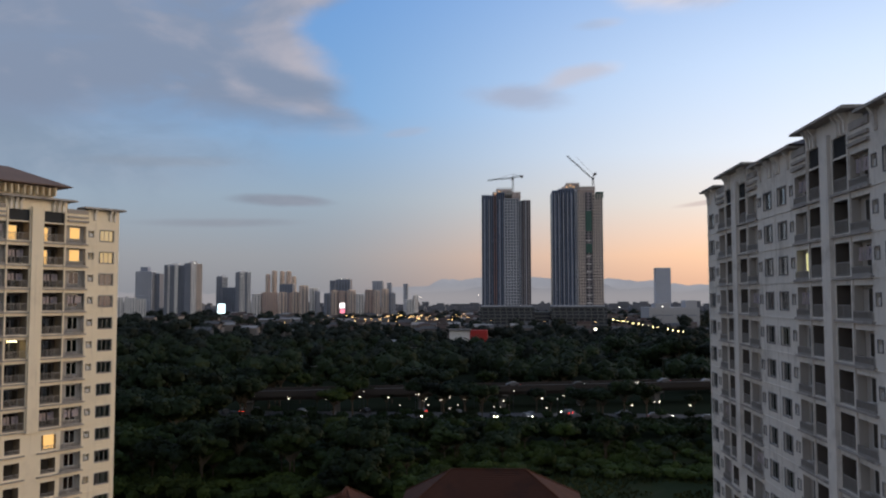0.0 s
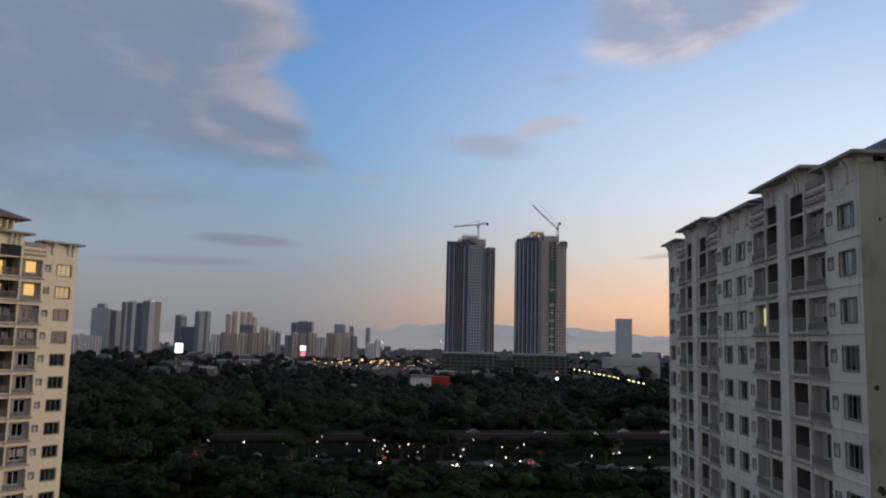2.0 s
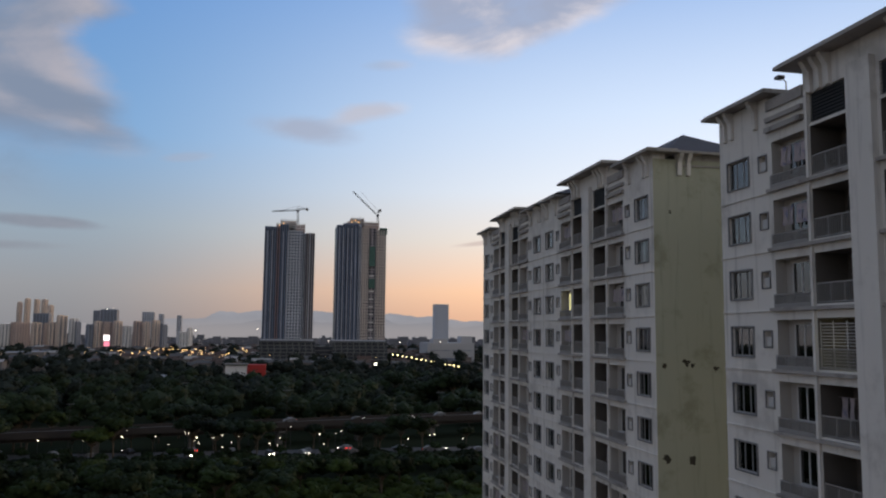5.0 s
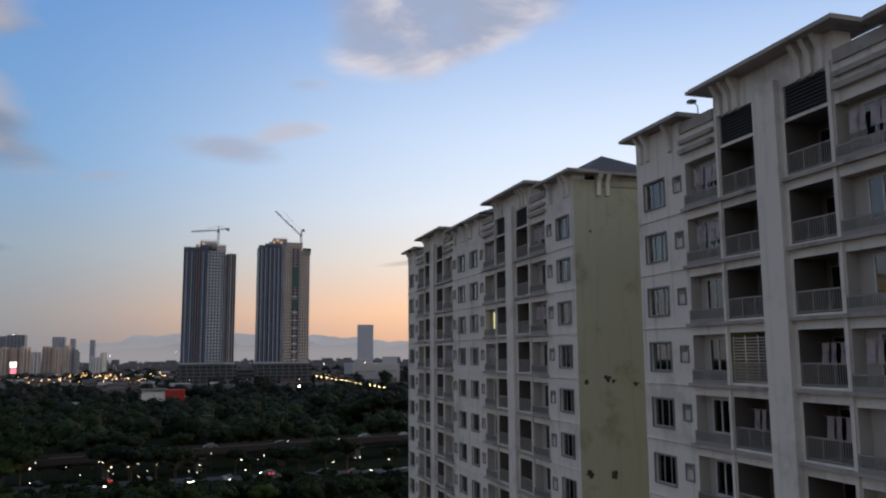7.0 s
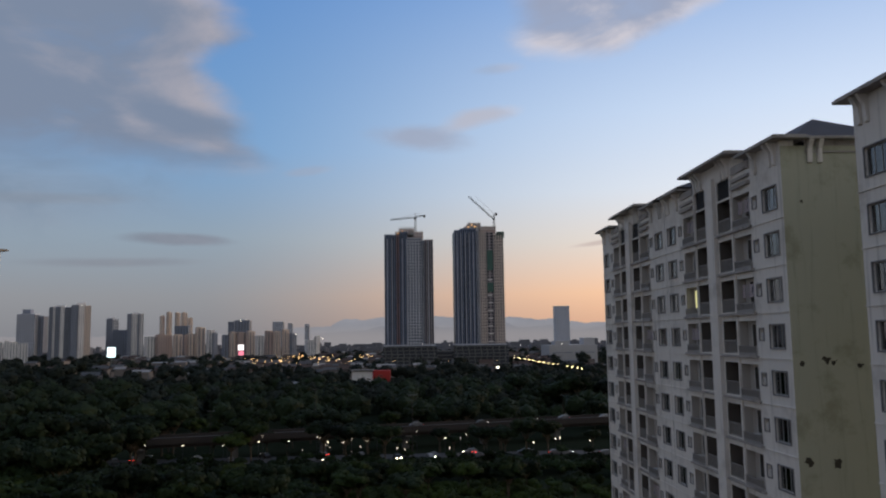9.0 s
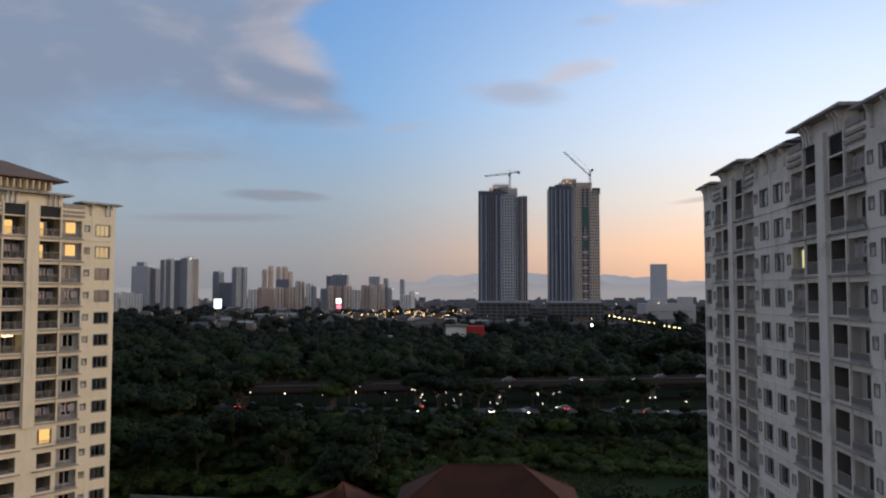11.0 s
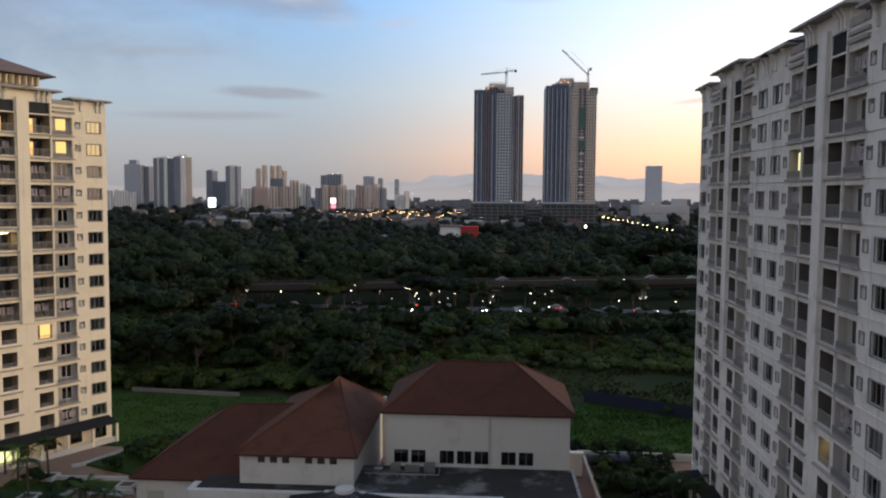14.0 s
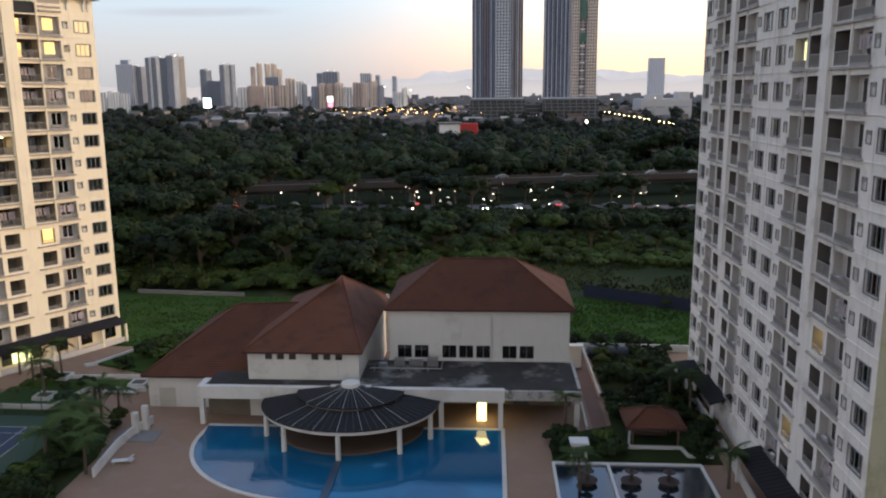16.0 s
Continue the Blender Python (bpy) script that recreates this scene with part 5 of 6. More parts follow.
high_rise("office_tower", "hazy brown-grey tower wing on the skyline", 269.5, 283, 483, 1920, M3, [(0, 1, 0, 1, 5, True)])
high_rise("condominium_tower", "tall white and dark striped condominium tower on the skyline", 293, 329, 468, 1500, M3,
          [(0, 0.18, 0, 1, 3, True), (0.18, 0.27, -1, 0, 2.5, False), (0.27, 0.52, 0, 1, 3, True), (0.52, 0.70, -2, 0, 3, False), (0.70, 1, 1, 1, 3, True)], crown=5, turn=14)
# The beige right section paints the glow falling on that side.
high_rise("condominium_tower", "tall white and dark striped condominium tower, one side beige as painted glow", 329.5, 363, 465, 1500, M3,
          [(0, 0.35, 0, 1, 3, True), (0.35, 0.66, -2, 0, 3, False), (0.66, 1, 2, 2, 3, True)], crown=6, turn=24, wall=0.6)
high_rise("apartment_tower", "slim grey apartment tower on the skyline", 385, 406, 489, 1700, M3, [(0, 0.5, 0, 1, 4, True), (0.5, 1, 2, 0, 4, True)], crown=4, turn=20)
high_rise("apartment_tower", "low glazed grey office block on the skyline", 394, 420, 509, 1650, M3, [(0, 1, 0, 1, 4, True)])
high_rise("apartment_tower", "pale grey apartment tower with dark recesses", 419.5, 448, 481, 1600, M3, [(0, 0.25, 1, 1, 4, True), (0.25, 0.6, 0, 0, 3, True), (0.6, 0.75, 1, 1, 3, True), (0.75, 1, 0, 0, 3, True)], crown=4, turn=20, wall=0.55)
for i, (a, b2, top, d) in enumerate(((473, 481, 485, 2100), (484, 493, 479, 2120), (498, 507, 480, 2140), (509, 518.5, 480, 2110), (519, 527, 489, 2080))):
    high_rise("apartment_tower", "beige apartment tower in a cluster on the skyline", a, b2, top, d, M3, [(0, 0.4, 0, 2, 4, True), (0.4, 1, 1.5, 3 if i == 0 else 2, 4, True)], crown=3, group="clustered towers", turn=38, wall=0.6)
high_rise("hotel_tower", "low dark glass block below the skyline towers", 495, 518, 503, 1900, M3, [(0, 1, 0, 1, 6, True)])
for a, b2, top, mi in ((452, 476, 521, 0), (470, 498, 518, 3), (497, 512, 518, 2), (513, 519, 519, 3), (520, 533, 517, 2), (534, 550, 506, 2), (552, 566, 511, 0), (560, 569, 516, 1)):
    high_rise("apartment_block", "cream mid-rise flats at the foot of the skyline", a, b2, top, 1450, M3, [(0, 0.5, 0, mi, 5, True), (0.5, 1, 1, mi, 5, True)], group="mid-rise flats", turn=34, wall=0.62)
high_rise("office_tower", "blue glass office tower on the skyline", 584, 594, 497, 1900, M3, [(0, 1, 0, 1, 5, True)])
high_rise("office_tower", "dark glass office tower with a pale rim", 594.5, 620, 495, 1800, M3, [(0, 1, 0, 1, 7, True)], crown=4)
for a, b2, top, mi in ((578, 592, 520, 1), (590, 602, 515, 2), (602.5, 619, 516, 3), (619.5, 633, 514, 2), (650, 664, 514, 3), (664.5, 676, 515, 2), (679, 691, 512, 2), (634, 648, 522, 0), (692, 703, 519, 1)):
    high_rise("apartment_block", "cream mid-rise flats at the foot of the skyline", a, b2, top, 1350, M3, [(0, 0.55, 0, mi, 5, True), (0.55, 1, 1, mi, 5, True)], group="mid-rise flats", turn=34, wall=0.62)
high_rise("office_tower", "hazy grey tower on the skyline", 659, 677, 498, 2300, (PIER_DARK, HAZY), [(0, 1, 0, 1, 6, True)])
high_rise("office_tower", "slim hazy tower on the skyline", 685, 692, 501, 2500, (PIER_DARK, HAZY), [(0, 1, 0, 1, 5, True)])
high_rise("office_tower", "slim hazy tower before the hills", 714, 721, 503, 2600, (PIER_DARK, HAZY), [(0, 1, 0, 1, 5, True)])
high_rise("office_tower", "lone office tower in painted blue-grey haze before the hills", 1160, 1187, 477, 2200, (HAZY,), [(0, 1, 0, 0, 4, True)], glass=HAZY_GLASS)
for a, b2, top in ((206, 222, 527), (223, 231, 525), (232, 246, 527), (247, 262, 530), (720, 742, 531), (733, 742, 524)):
    high_rise("apartment_block", "pale low flats on the horizon", a, b2, top, 1500, M3, [(0, 1, 0, 0, 5, True)], group="mid-rise flats", turn=30, wall=0.6)
# big white shopping hall
mall = thing("shopping_hall", "large white windowless hall beyond the trees", "building", at=T((0, 1000, -0.9)))
xa, xb = across(1148, 1000), across(1237, 1000)
HALL = surface("hall_white_cladding", (0.50, 0.50, 0.52), 0.8, 0.08, 0.05, 1, 0.0)
part("body", boxed(xa, xb, 0, 60, 0, height(545, 1000) + 0.9), HALL, mall)
part("roof_box", boxed(xa + 8, xa + 26, 4, 30, height(545, 1000) + 0.9, height(538, 1000) + 0.9), HALL, mall)
part("roof_box", boxed(xb - 16, xb - 2, 4, 30, height(545, 1000) + 0.9, height(533, 1000) + 0.9), HALL, mall)
# Dark boxes stand in for shadow lines across the hall front.
for i in range(4):
    part("shadow_band", boxed(xa + 4 + i * 14, xa + 15 + i * 14, -0.4, 0, 14, 15.2), PIER_DARK, mall)


# ---------------------------------------------------------------- twin towers under construction
TW_BLUE = surface("slate_blue_panels", (0.19, 0.245, 0.36), 0.7, 0.15, 0.1, 1, 0.0)
TW_BROWN = surface("rust_brown_panels", (0.42, 0.24, 0.20), 0.8, 0.15, 0.1, 1, 0.0)
TW_PALE = surface("raw_pale_slabs", (0.50, 0.53, 0.60), 0.9, 0.15, 0.1, 1, 0.0)
TW_BEIGE = surface("beige_bays", (0.64, 0.56, 0.51), 0.9, 0.15, 0.1, 1, 0.0)
PODIUM = surface("raw_podium_slabs", (0.17, 0.185, 0.19), 0.9, 0.3, 0.1, 1, 0.0)
TW_MAUVE = surface("mauve_grey_panels", (0.38, 0.35, 0.37), 0.8, 0.15, 0.1, 1, 0.0)
TW_GLASS = surface("dark_tower_openings", (0.042, 0.050, 0.072), 0.4, 0.2, 0.2, 1, 0.0)
def twin(px0, px1, tops, dist, sections, label, fins):
    x0 = across(px0, dist)
    w = across(px1, dist) - x0
    zt = height(tops, dist)
    z0 = height(541, dist)
    b = thing("residential_tower", label, "tower", "twin towers", at=T((x0 + w / 2, dist, -0.9)))
    for s0, s1, back, mat, bay, floors, top in sections:
        xa, xb = -w / 2 + w * s0, -w / 2 + w * s1
        h = zt + 0.9 - top
        part("shaft", boxed(xa, xb, back, 38, z0 - 1, h), TW_GLASS, b)
        bm = bmesh.new()
        grid_section(bm, xa, xb, back, z0 - 1, h, 3.3 if floors else 0, bay, 0, slab=1.3 if floors else 0.9, proud=1.4, pier_w=bay * 0.42)
        tagged(part("facade_grid", bm, mat, b), kind="stuff")
        part("parapet", boxed(xa, xb, back - 1.2, 38, h, h + 1.2), mat, b)
    for sh in fins:
        x = -w / 2 + w * sh
        part("fin", boxed(x - 0.35, x + 0.35, -2.4, 0, z0 - 1, zt - 3), TW_PALE, b)
    # podium decks
    for i in range(7):
        z = i * 3.7
        part("podium_slab", boxed(-w / 2 - 2 - (i * 37 % 5) * 0.6, w / 2 + 1 + (i * 53 % 7) * 0.5, -7 + (i % 3), 44, z + 2.9, z + 3.7), PODIUM, b)
        for j in range(9):
            x = -w / 2 + (w - 1) * j / 8 + (i * 29 % 3) * 0.5
            part("podium_column", boxed(x - 0.5, x + 0.5, -5 + (i % 3), -4.02, z, z + 2.9), PODIUM, b)
    part("podium_core", boxed(-w / 2 - 2, w / 2 + 3, -4, 42, 0, z0 - 0.4), TW_GLASS, b)
    part("transfer_slab", boxed(-w / 2 - 1, w / 2 + 1, -3, 40, z0 - 0.4, z0 + 1.0), TW_PALE, b)
    return b, w, zt + 0.9


ta, wa, ha = twin(853, 940, 348, 880,
                  [(0.0, 0.16, 0.0, TW_BLUE, 2.2, False, 0.0), (0.16, 0.25, 1.6, TW_BLUE, 2.6, False, 0.0), (0.25, 0.30, 1.0, TW_BROWN, 2.6, False, 0.0), (0.30, 0.47, 0.4, TW_BLUE, 2.2, False, -3.0),
                   (0.47, 0.76, -1.6, TW_PALE, 3.2, True, 4.0), (0.76, 0.82, 2.0, TW_BLUE, 2.0, False, 7.0), (0.82, 1.0, 0.6, TW_MAUVE, 2.4, False, 6.0)],
                  "unfinished grey high-rise tower with floor grid and rooftop crane", (0.06, 0.155, 0.37, 0.46, 0.79, 0.9))
tb, wb, hb = twin(979, 1068, 338, 880,
                  [(0.0, 0.12, 0.0, TW_BLUE, 2.2, False, 2.0), (0.12, 0.26, 1.4, TW_BLUE, 2.6, False, 0.0), (0.26, 0.44, 0.2, TW_BLUE, 2.0, False, 0.0),
                   (0.44, 0.50, -1.4, TW_PALE, 1.2, False, 2.0), (0.50, 0.64, -1.0, TW_BEIGE, 3.0, True, 4.0), (0.64, 0.80, 1.8, TW_MAUVE, 4.2, True, 4.0),
                   (0.80, 1.0, -0.6, TW_BEIGE, 3.0, True, 6.0)],
                  "unfinished high-rise tower with beige bays, green netting and a luffing crane", (0.05, 0.13, 0.22, 0.30, 0.38))
link = thing("podium_block", "dark unfinished car park podium between the twin towers", "building", at=T((0, 886, -0.9)))
for i in range(5):
    part("slab", boxed(across(944, 886), across(975, 886), 0, 36, i * 4.2 + 3.2, i * 4.2 + 4.2), PODIUM, link)
part("core", boxed(across(944, 886), across(975, 886), 1.5, 34, 0, 20.8), TW_GLASS, link)
WORK = glowing("work_lamp", (1.0, 0.55, 0.22), 1.4)
for b, w, h, sh in ((ta, wa, ha, ((0.22, 0.80, 4.5), (0.30, 0.62, 8.0))), (tb, wb, hb, ((0.20, 0.86, 3.5), (0.28, 0.55, 7.5)))):
    for s0, s1, dz in sh:
        part("top_floor", boxed(-w / 2 + w * s0, -w / 2 + w * s1, 3, 30, h - 3, h + dz), PIER_BROWN, b)
        bm = bmesh.new()
        grid_section(bm, -w / 2 + w * s0, -w / 2 + w * s1, 3, h, h + dz + 1.5, 3, 2.6, 0, proud=0.9, pier_w=0.4, slab=0.5)
        tagged(part("scaffold", bm, PIER, b), kind="stuff")
    for i in range(3):
        x = -w / 2 + w * (0.28 + 0.07 * i)
        part("work_light", boxed(x, x + 1.6, 1.8, 2.0, h + 2.4 + (i % 2) * 2, h + 3.6 + (i % 2) * 2), WORK, b, "glowing orange work light")
xs = -wb / 2 + wb * 0.66
for z0, z1 in ((hb - 46, hb - 24), (hb - 70, hb - 60)):
    part("safety_net", boxed(xs, xs + 6.5, -1.6, -1.3, z0, z1), NETTING, tb, "green safety netting")
part("safety_net", boxed(-wb / 2 + wb * 0.86, wb / 2 + 1.0, -1.8, -1.4, hb - 10, hb - 3), NETTING, tb, "green safety netting")
for i in range(9):
    z = 30 + i * 8.5
    part("hoist_landing", boxed(xs + 0.5, xs + 5.6, -1.0, 1.4, z, z + 1.2), PIER, tb)


def lattice(bm, a, b, w=1.1, step=2.6, r=0.17):
    """A square braced boom from a to b."""
    a, b = Vector(a), Vector(b)
    q = (b - a).to_track_quat("Z", "Y")
    L = (b - a).length
    c = [q @ Vector((sx * w / 2, sy * w / 2, 0)) for sx, sy in ((-1, -1), (1, -1), (1, 1), (-1, 1))]
    for o in c:
        tube(bm, a + o, b + o, r, sides=4)
    n = max(2, int(L / step))
    for i in range(n):
        p0, p1 = a.lerp(b, i / n), a.lerp(b, (i + 1) / n)
        for j in range(4):
            tube(bm, p0 + c[j], p1 + c[(j + 1) % 4], r * 0.6, sides=3)


def crane(px, py0, py1, boom, counter, label, dist=890):
    x, z0, z1 = across(px, dist), height(py0, dist), height(py1, dist)
    k = thing("tower_crane", label, "crane", "tower cranes", at=T((x, dist, z0)))

    def at(p):
        return (across(p[0], dist) - x, 0, height(p[1], dist) - z0)
    CR = CRANE
    bm = bmesh.new()
    lattice(bm, (0, 0, 0), (0, 0, z1 - z0), 1.8, r=0.24)
    part("mast", bm, CR, k)
    bm = bmesh.new()
    lattice(bm, at(boom[0]), at(boom[1]), 1.2)
    part("jib", bm, CR, k)
    bm = bmesh.new()
    lattice(bm, at(counter[0]), at(counter[1]), 1.3)
    part("counter_jib", bm, CR, k)
    c = at(counter[1])
    part("counterweight", boxed(c[0] - 1.3, c[0] + 1.3, -1, 1, c[2] - 2.2, c[2] + 0.6), CONCRETE, k)
    part("cab", boxed(-1.6, 0.6, -1.6, 0.4, z1 - z0 - 2.5, z1 - z0 - 0.2), CR, k)
    top = at((px, py1 - 7))
    bm = bmesh.new()
    tube(bm, (0, 0, z1 - z0), top, 0.3, sides=4)
    part("apex", bm, CR, k)
    bm = bmesh.new()
    tube(bm, top, c, 0.13, sides=3)
    part("counter_tie", bm, CR, k)
    bm = bmesh.new()
    e = at(boom[1])
    tube(bm, top, (e[0] * 0.7, 0, e[2] * 0.7 + (z1 - z0) * 0.3 if boom[1][1] > 300 else e[2]), 0.13, sides=3)
    part("jib_tie", bm, CR, k)

CRANE = surface("grey_crane_steel", (0.16, 0.17, 0.19), 0.6, 0.1, bump=0.0)
crane(909, 346, 316, ((909, 316), (864, 320)), ((909, 315), (925, 313)), "grey hammerhead tower crane on the lower twin tower")
crane(1052, 336, 318, ((1049, 318), (1006, 279)), ((1052, 317), (1056, 310)), "grey luffing tower crane on the taller twin tower")

# ---------------------------------------------------------------- low town, lamps and screens
rnd = random.Random(11)
TOWN_WALL = surface("town_house_walls", (0.22, 0.195, 0.18), 0.9, 0.3, 0.02, 0.3, 0.0)
for name, mat, count, label in (("town_houses", surface("town_roof_brown", (0.085, 0.055, 0.045), 0.9, 0.3, 0.02, 0.3, 0.0), 340, "brown-roofed low town houses among trees"),
                                ("town_houses", surface("town_roof_pale", (0.34, 0.33, 0.32), 0.9, 0.3, 0.02, 0.3, 0.0), 90, "pale-roofed low town houses among trees"),
                                ("town_houses", surface("town_roof_grey", (0.10, 0.10, 0.105), 0.9, 0.3, 0.02, 0.3, 0.0), 260, "grey-roofed low town houses among trees")):
    bm = bmesh.new()
    for i in range(count):
        d = rnd.uniform(720, 1750)
        a = rnd.triangular(-27, 20, -4)
        x, w, dp, h = d * math.tan(radians(a)), rnd.uniform(6, 17), rnd.uniform(8, 14), rnd.uniform(4, 9)
        box(bm, x, x + w, d, d + dp, -0.9, h, 1)
        r = rnd.uniform(1.5, 3)
        v = [(x - 0.6, d - 0.6, h), (x + w + 0.6, d - 0.6, h), (x + w + 0.6, d + dp / 2, h + r), (x - 0.6, d + dp / 2, h + r)]
        quad(bm, *v)
        quad(bm, (x + w + 0.6, d + dp + 0.6, h), (x - 0.6, d + dp + 0.6, h), v[3], v[2])
    tagged(part(name, bm, (mat, TOWN_WALL)), label, "houses", kind="stuff")


# Low boxes added to cover the dark far land; haze is in their colour.
bm = bmesh.new()
for i in range(1200):
    d = rnd.uniform(1700, 3700)
    x, w, h = d * math.tan(radians(rnd.uniform(-31, 31))), rnd.uniform(10, 34), rnd.uniform(5, 14) * (1.0 if rnd.random() < 0.85 else 1.8)
    box(bm, x, x + w, d, d + 20, -0.9, h)
tagged(part("far_town", bm, surface("haze_painted_far_walls", (0.165, 0.17, 0.195), 0.9, 0.35, 0.01, 0.1, 0.0)), "low far-town boxes in painted haze colour towards the hills", "houses", kind="stuff")


def lamps(name, mat, spots, label, r):
    bm = bmesh.new()
    for x, y, z, k in spots:
        bmesh.ops.create_icosphere(bm, subdivisions=1, radius=r * k, matrix=T((x, y, z)))
        tube(bm, (x, y, -0.9), (x, y, z - r * k), 0.06, sides=3, mat=1)
    tagged(part(name, bm, (mat, SEAM)), label, "street lamps", kind="stuff")


spots = []
for i in range(110):
    px = rnd.triangular(555, 850, 760)
    d = rnd.uniform(900, 1250)
    spots.append((across(px, d), d, rnd.uniform(8, 12), rnd.uniform(0.7, 1.5)))
for i in range(44):
    d = rnd.uniform(800, 1300)
    spots.append((across(rnd.uniform(400, 1150), d), d, rnd.uniform(7, 11), rnd.uniform(0.5, 1.0)))
lamps("street_lamps", LAMP_WARM, spots, "warm glowing street lamps across the town", 0.42)
spots = [(across(1084 + i * 8.8, 760 - i * 8), 760 - i * 8, height(566 + i * 1.55, 760 - i * 8), 1.0) for i in range(15)]
lamps("street_lamps", glowing("yellow_lamp", (1.0, 0.78, 0.34), 12), spots, "row of yellow street lamps along a road", 0.45)
spots = [(across(px, d), d, height(py, d), k) for px, py, d, k in ((1053, 583, 620, 1.7), (745, 527, 1300, 1.0), (846, 523, 1300, 0.8), (920, 540, 860, 0.5), (968, 543, 860, 0.5),
         (1096, 545, 900, 0.9), (1172, 543, 995, 0.8), (700, 520, 1340, 0.8), (343, 464, 1490, 1.3), (604, 494, 1790, 0.9))]
lamps("flood_lamps", LAMP_WHITE, spots, "bright white flood lamps", 0.6)


def screen(px0, px1, py0, py1, d, mat, label):
    x0, x1, z0, z1 = across(px0, d), across(px1, d), height(py1, d), height(py0, d)
    s = thing("billboard", label, "billboard", "billboards", at=T(((x0 + x1) / 2, d, -0.9)))
    w = x1 - x0
    part("panel", boxed(-w / 2, w / 2, -0.3, 0.3, z0 + 0.9, z1 + 0.9), PIER_DARK, s)
    part("display", boxed(-w / 2 + 0.3, w / 2 - 0.3, -0.36, -0.31, z0 + 1.2, z1 + 0.6), mat, s, "glowing display")
    part("pole", boxed(-0.6, 0.6, 0.31, 1.2, 0, z0 + 1.5), METAL, s)


screen(386, 400, 537, 555, 1150, glowing("screen_white", (0.75, 0.95, 1.0), 2.6), "glowing white-blue roadside display screen")
screen(601, 611, 536, 546, 1150, glowing("screen_rose", (1.0, 0.9, 0.9), 2.4), "glowing white roadside display screen")
screen(602, 611, 547, 555, 1149, glowing("screen_pink", (1.0, 0.25, 0.35), 1.6), "glowing pink roadside display screen")
red = thing("warehouse", "low dark shed with a bright red end wall among trees", "building", at=T((0, 640, -0.9)))
part("body", boxed(across(795, 640), across(831, 640), 0, 14, 0, height(586, 640) + 0.9), PIER, red)
part("red_wall", boxed(across(831.5, 640), across(862, 640), -1, 13, 0, height(585, 640) + 0.9), surface("red_cladding", (0.42, 0.035, 0.03), 0.7, 0.1, 0.1, 1, 0.0), red, "bright red cladding")
part("roof", boxed(across(793, 640), across(833, 640), -1.5, 15, height(586, 640) + 0.9, height(584, 640) + 1.2), CONCRETE, red)
SHED_ROOF = surface("dull_sheet_roof", (0.27, 0.27, 0.28), 0.7, 0.25, 0.3, 1, 0.0)
# a few pale sheds in the woods
for px, py, d, w in ((690, 606, 560, 13), (985, 640 - 24, 480, 7), (1074, 617, 520, 9), (470, 566, 900, 16), (505, 565, 880, 12), (1020, 600, 600, 8)):
    s = thing("shed", "pale low shed roof among dark trees", "shed", "sheds", at=T((across(px, d), d, -0.9)))
    h = height(py, d) + 0.9
    part("body", boxed(-w / 2, w / 2, 0, 8, 0, h), TOWN_WALL, s)
    bm = bmesh.new()
    quad(bm, (-w / 2 - 0.5, -0.5, h), (w / 2 + 0.5, -0.5, h), (w / 2 + 0.5, 8.5, h + 1.2), (-w / 2 - 0.5, 8.5, h + 1.2))
    box(bm, -w / 2 - 0.5, w / 2 + 0.5, -0.5, 8.5, h - 0.2, h - 0.01)
    part("roof", bm, SHED_ROOF, s)

# ---------------------------------------------------------------- roads
GRIMY = surface("grimy_flyover_concrete", (0.048, 0.040, 0.036), 0.95, 0.35, 0.2, 3, 0.0, (0.035, 0.03, 0.028), 0.6, stain_scale=0.15)
road_dir = math.atan2(0.26, 1.0)
fly = thing("flyover", "concrete highway flyover on hammerhead piers among trees", "bridge", at=pose(0, 266, 0, 0, 0, math.degrees(road_dir)))
part("deck", boxed(-260, 260, -5, 5, 4.6, 5.6), GRIMY, fly)
part("roadway", boxed(-260, 260, -4.6, 4.6, 5.6, 5.64), ASPHALT, fly)
for y in (-5.0, 4.8):
    part("parapet", boxed(-260, 260, y, y + 0.2, 5.6, 6.5), GRIMY, fly)
part("girder", boxed(-260, 260, -3.5, 3.5, 3.5, 4.6), GRIMY, fly)
for i in range(-9, 10):
    bm = bmesh.new()
    x = i * 27
    box(bm, x - 0.9, x + 0.9, -1.2, 1.2, -0.9, 2.6)
    prof = [(-1.2, 2.2), (1.2, 2.2), (4.2, 3.1), (4.2, 3.5), (-4.2, 3.5), (-4.2, 3.1)]
    a = [bm.verts.new((x - 1.0, y, z)) for y, z in prof]
    b2 = [bm.verts.new((x + 1.0, y, z)) for y, z in prof]
    bm.faces.new(a)
    bm.faces.new(b2[::-1])
    for j in range(6):
        bm.faces.new((a[j], b2[j], b2[(j + 1) % 6], a[(j + 1) % 6]))
    bmesh.ops.recalc_face_normals(bm, faces=bm.faces)
    part("pier", bm, CONCRETE, fly)
tagged(part("road", boxed(-300, 300, 236, 249, -0.9, -0.4), ASPHALT), "dark asphalt road below the flyover", "road", kind="structure")
PAINTS = [surface("car_paint_" + n, c, 0.3, 0.05, bump=0.0, spec=0.5) for n, c in (("white", (0.24, 0.24, 0.24)), ("silver", (0.12, 0.12, 0.125)), ("black", (0.02, 0.02, 0.022)), ("grey", (0.08, 0.08, 0.085)))]
TYRE = surface("tyre_rubber", (0.02, 0.02, 0.02), 0.9, 0.1)


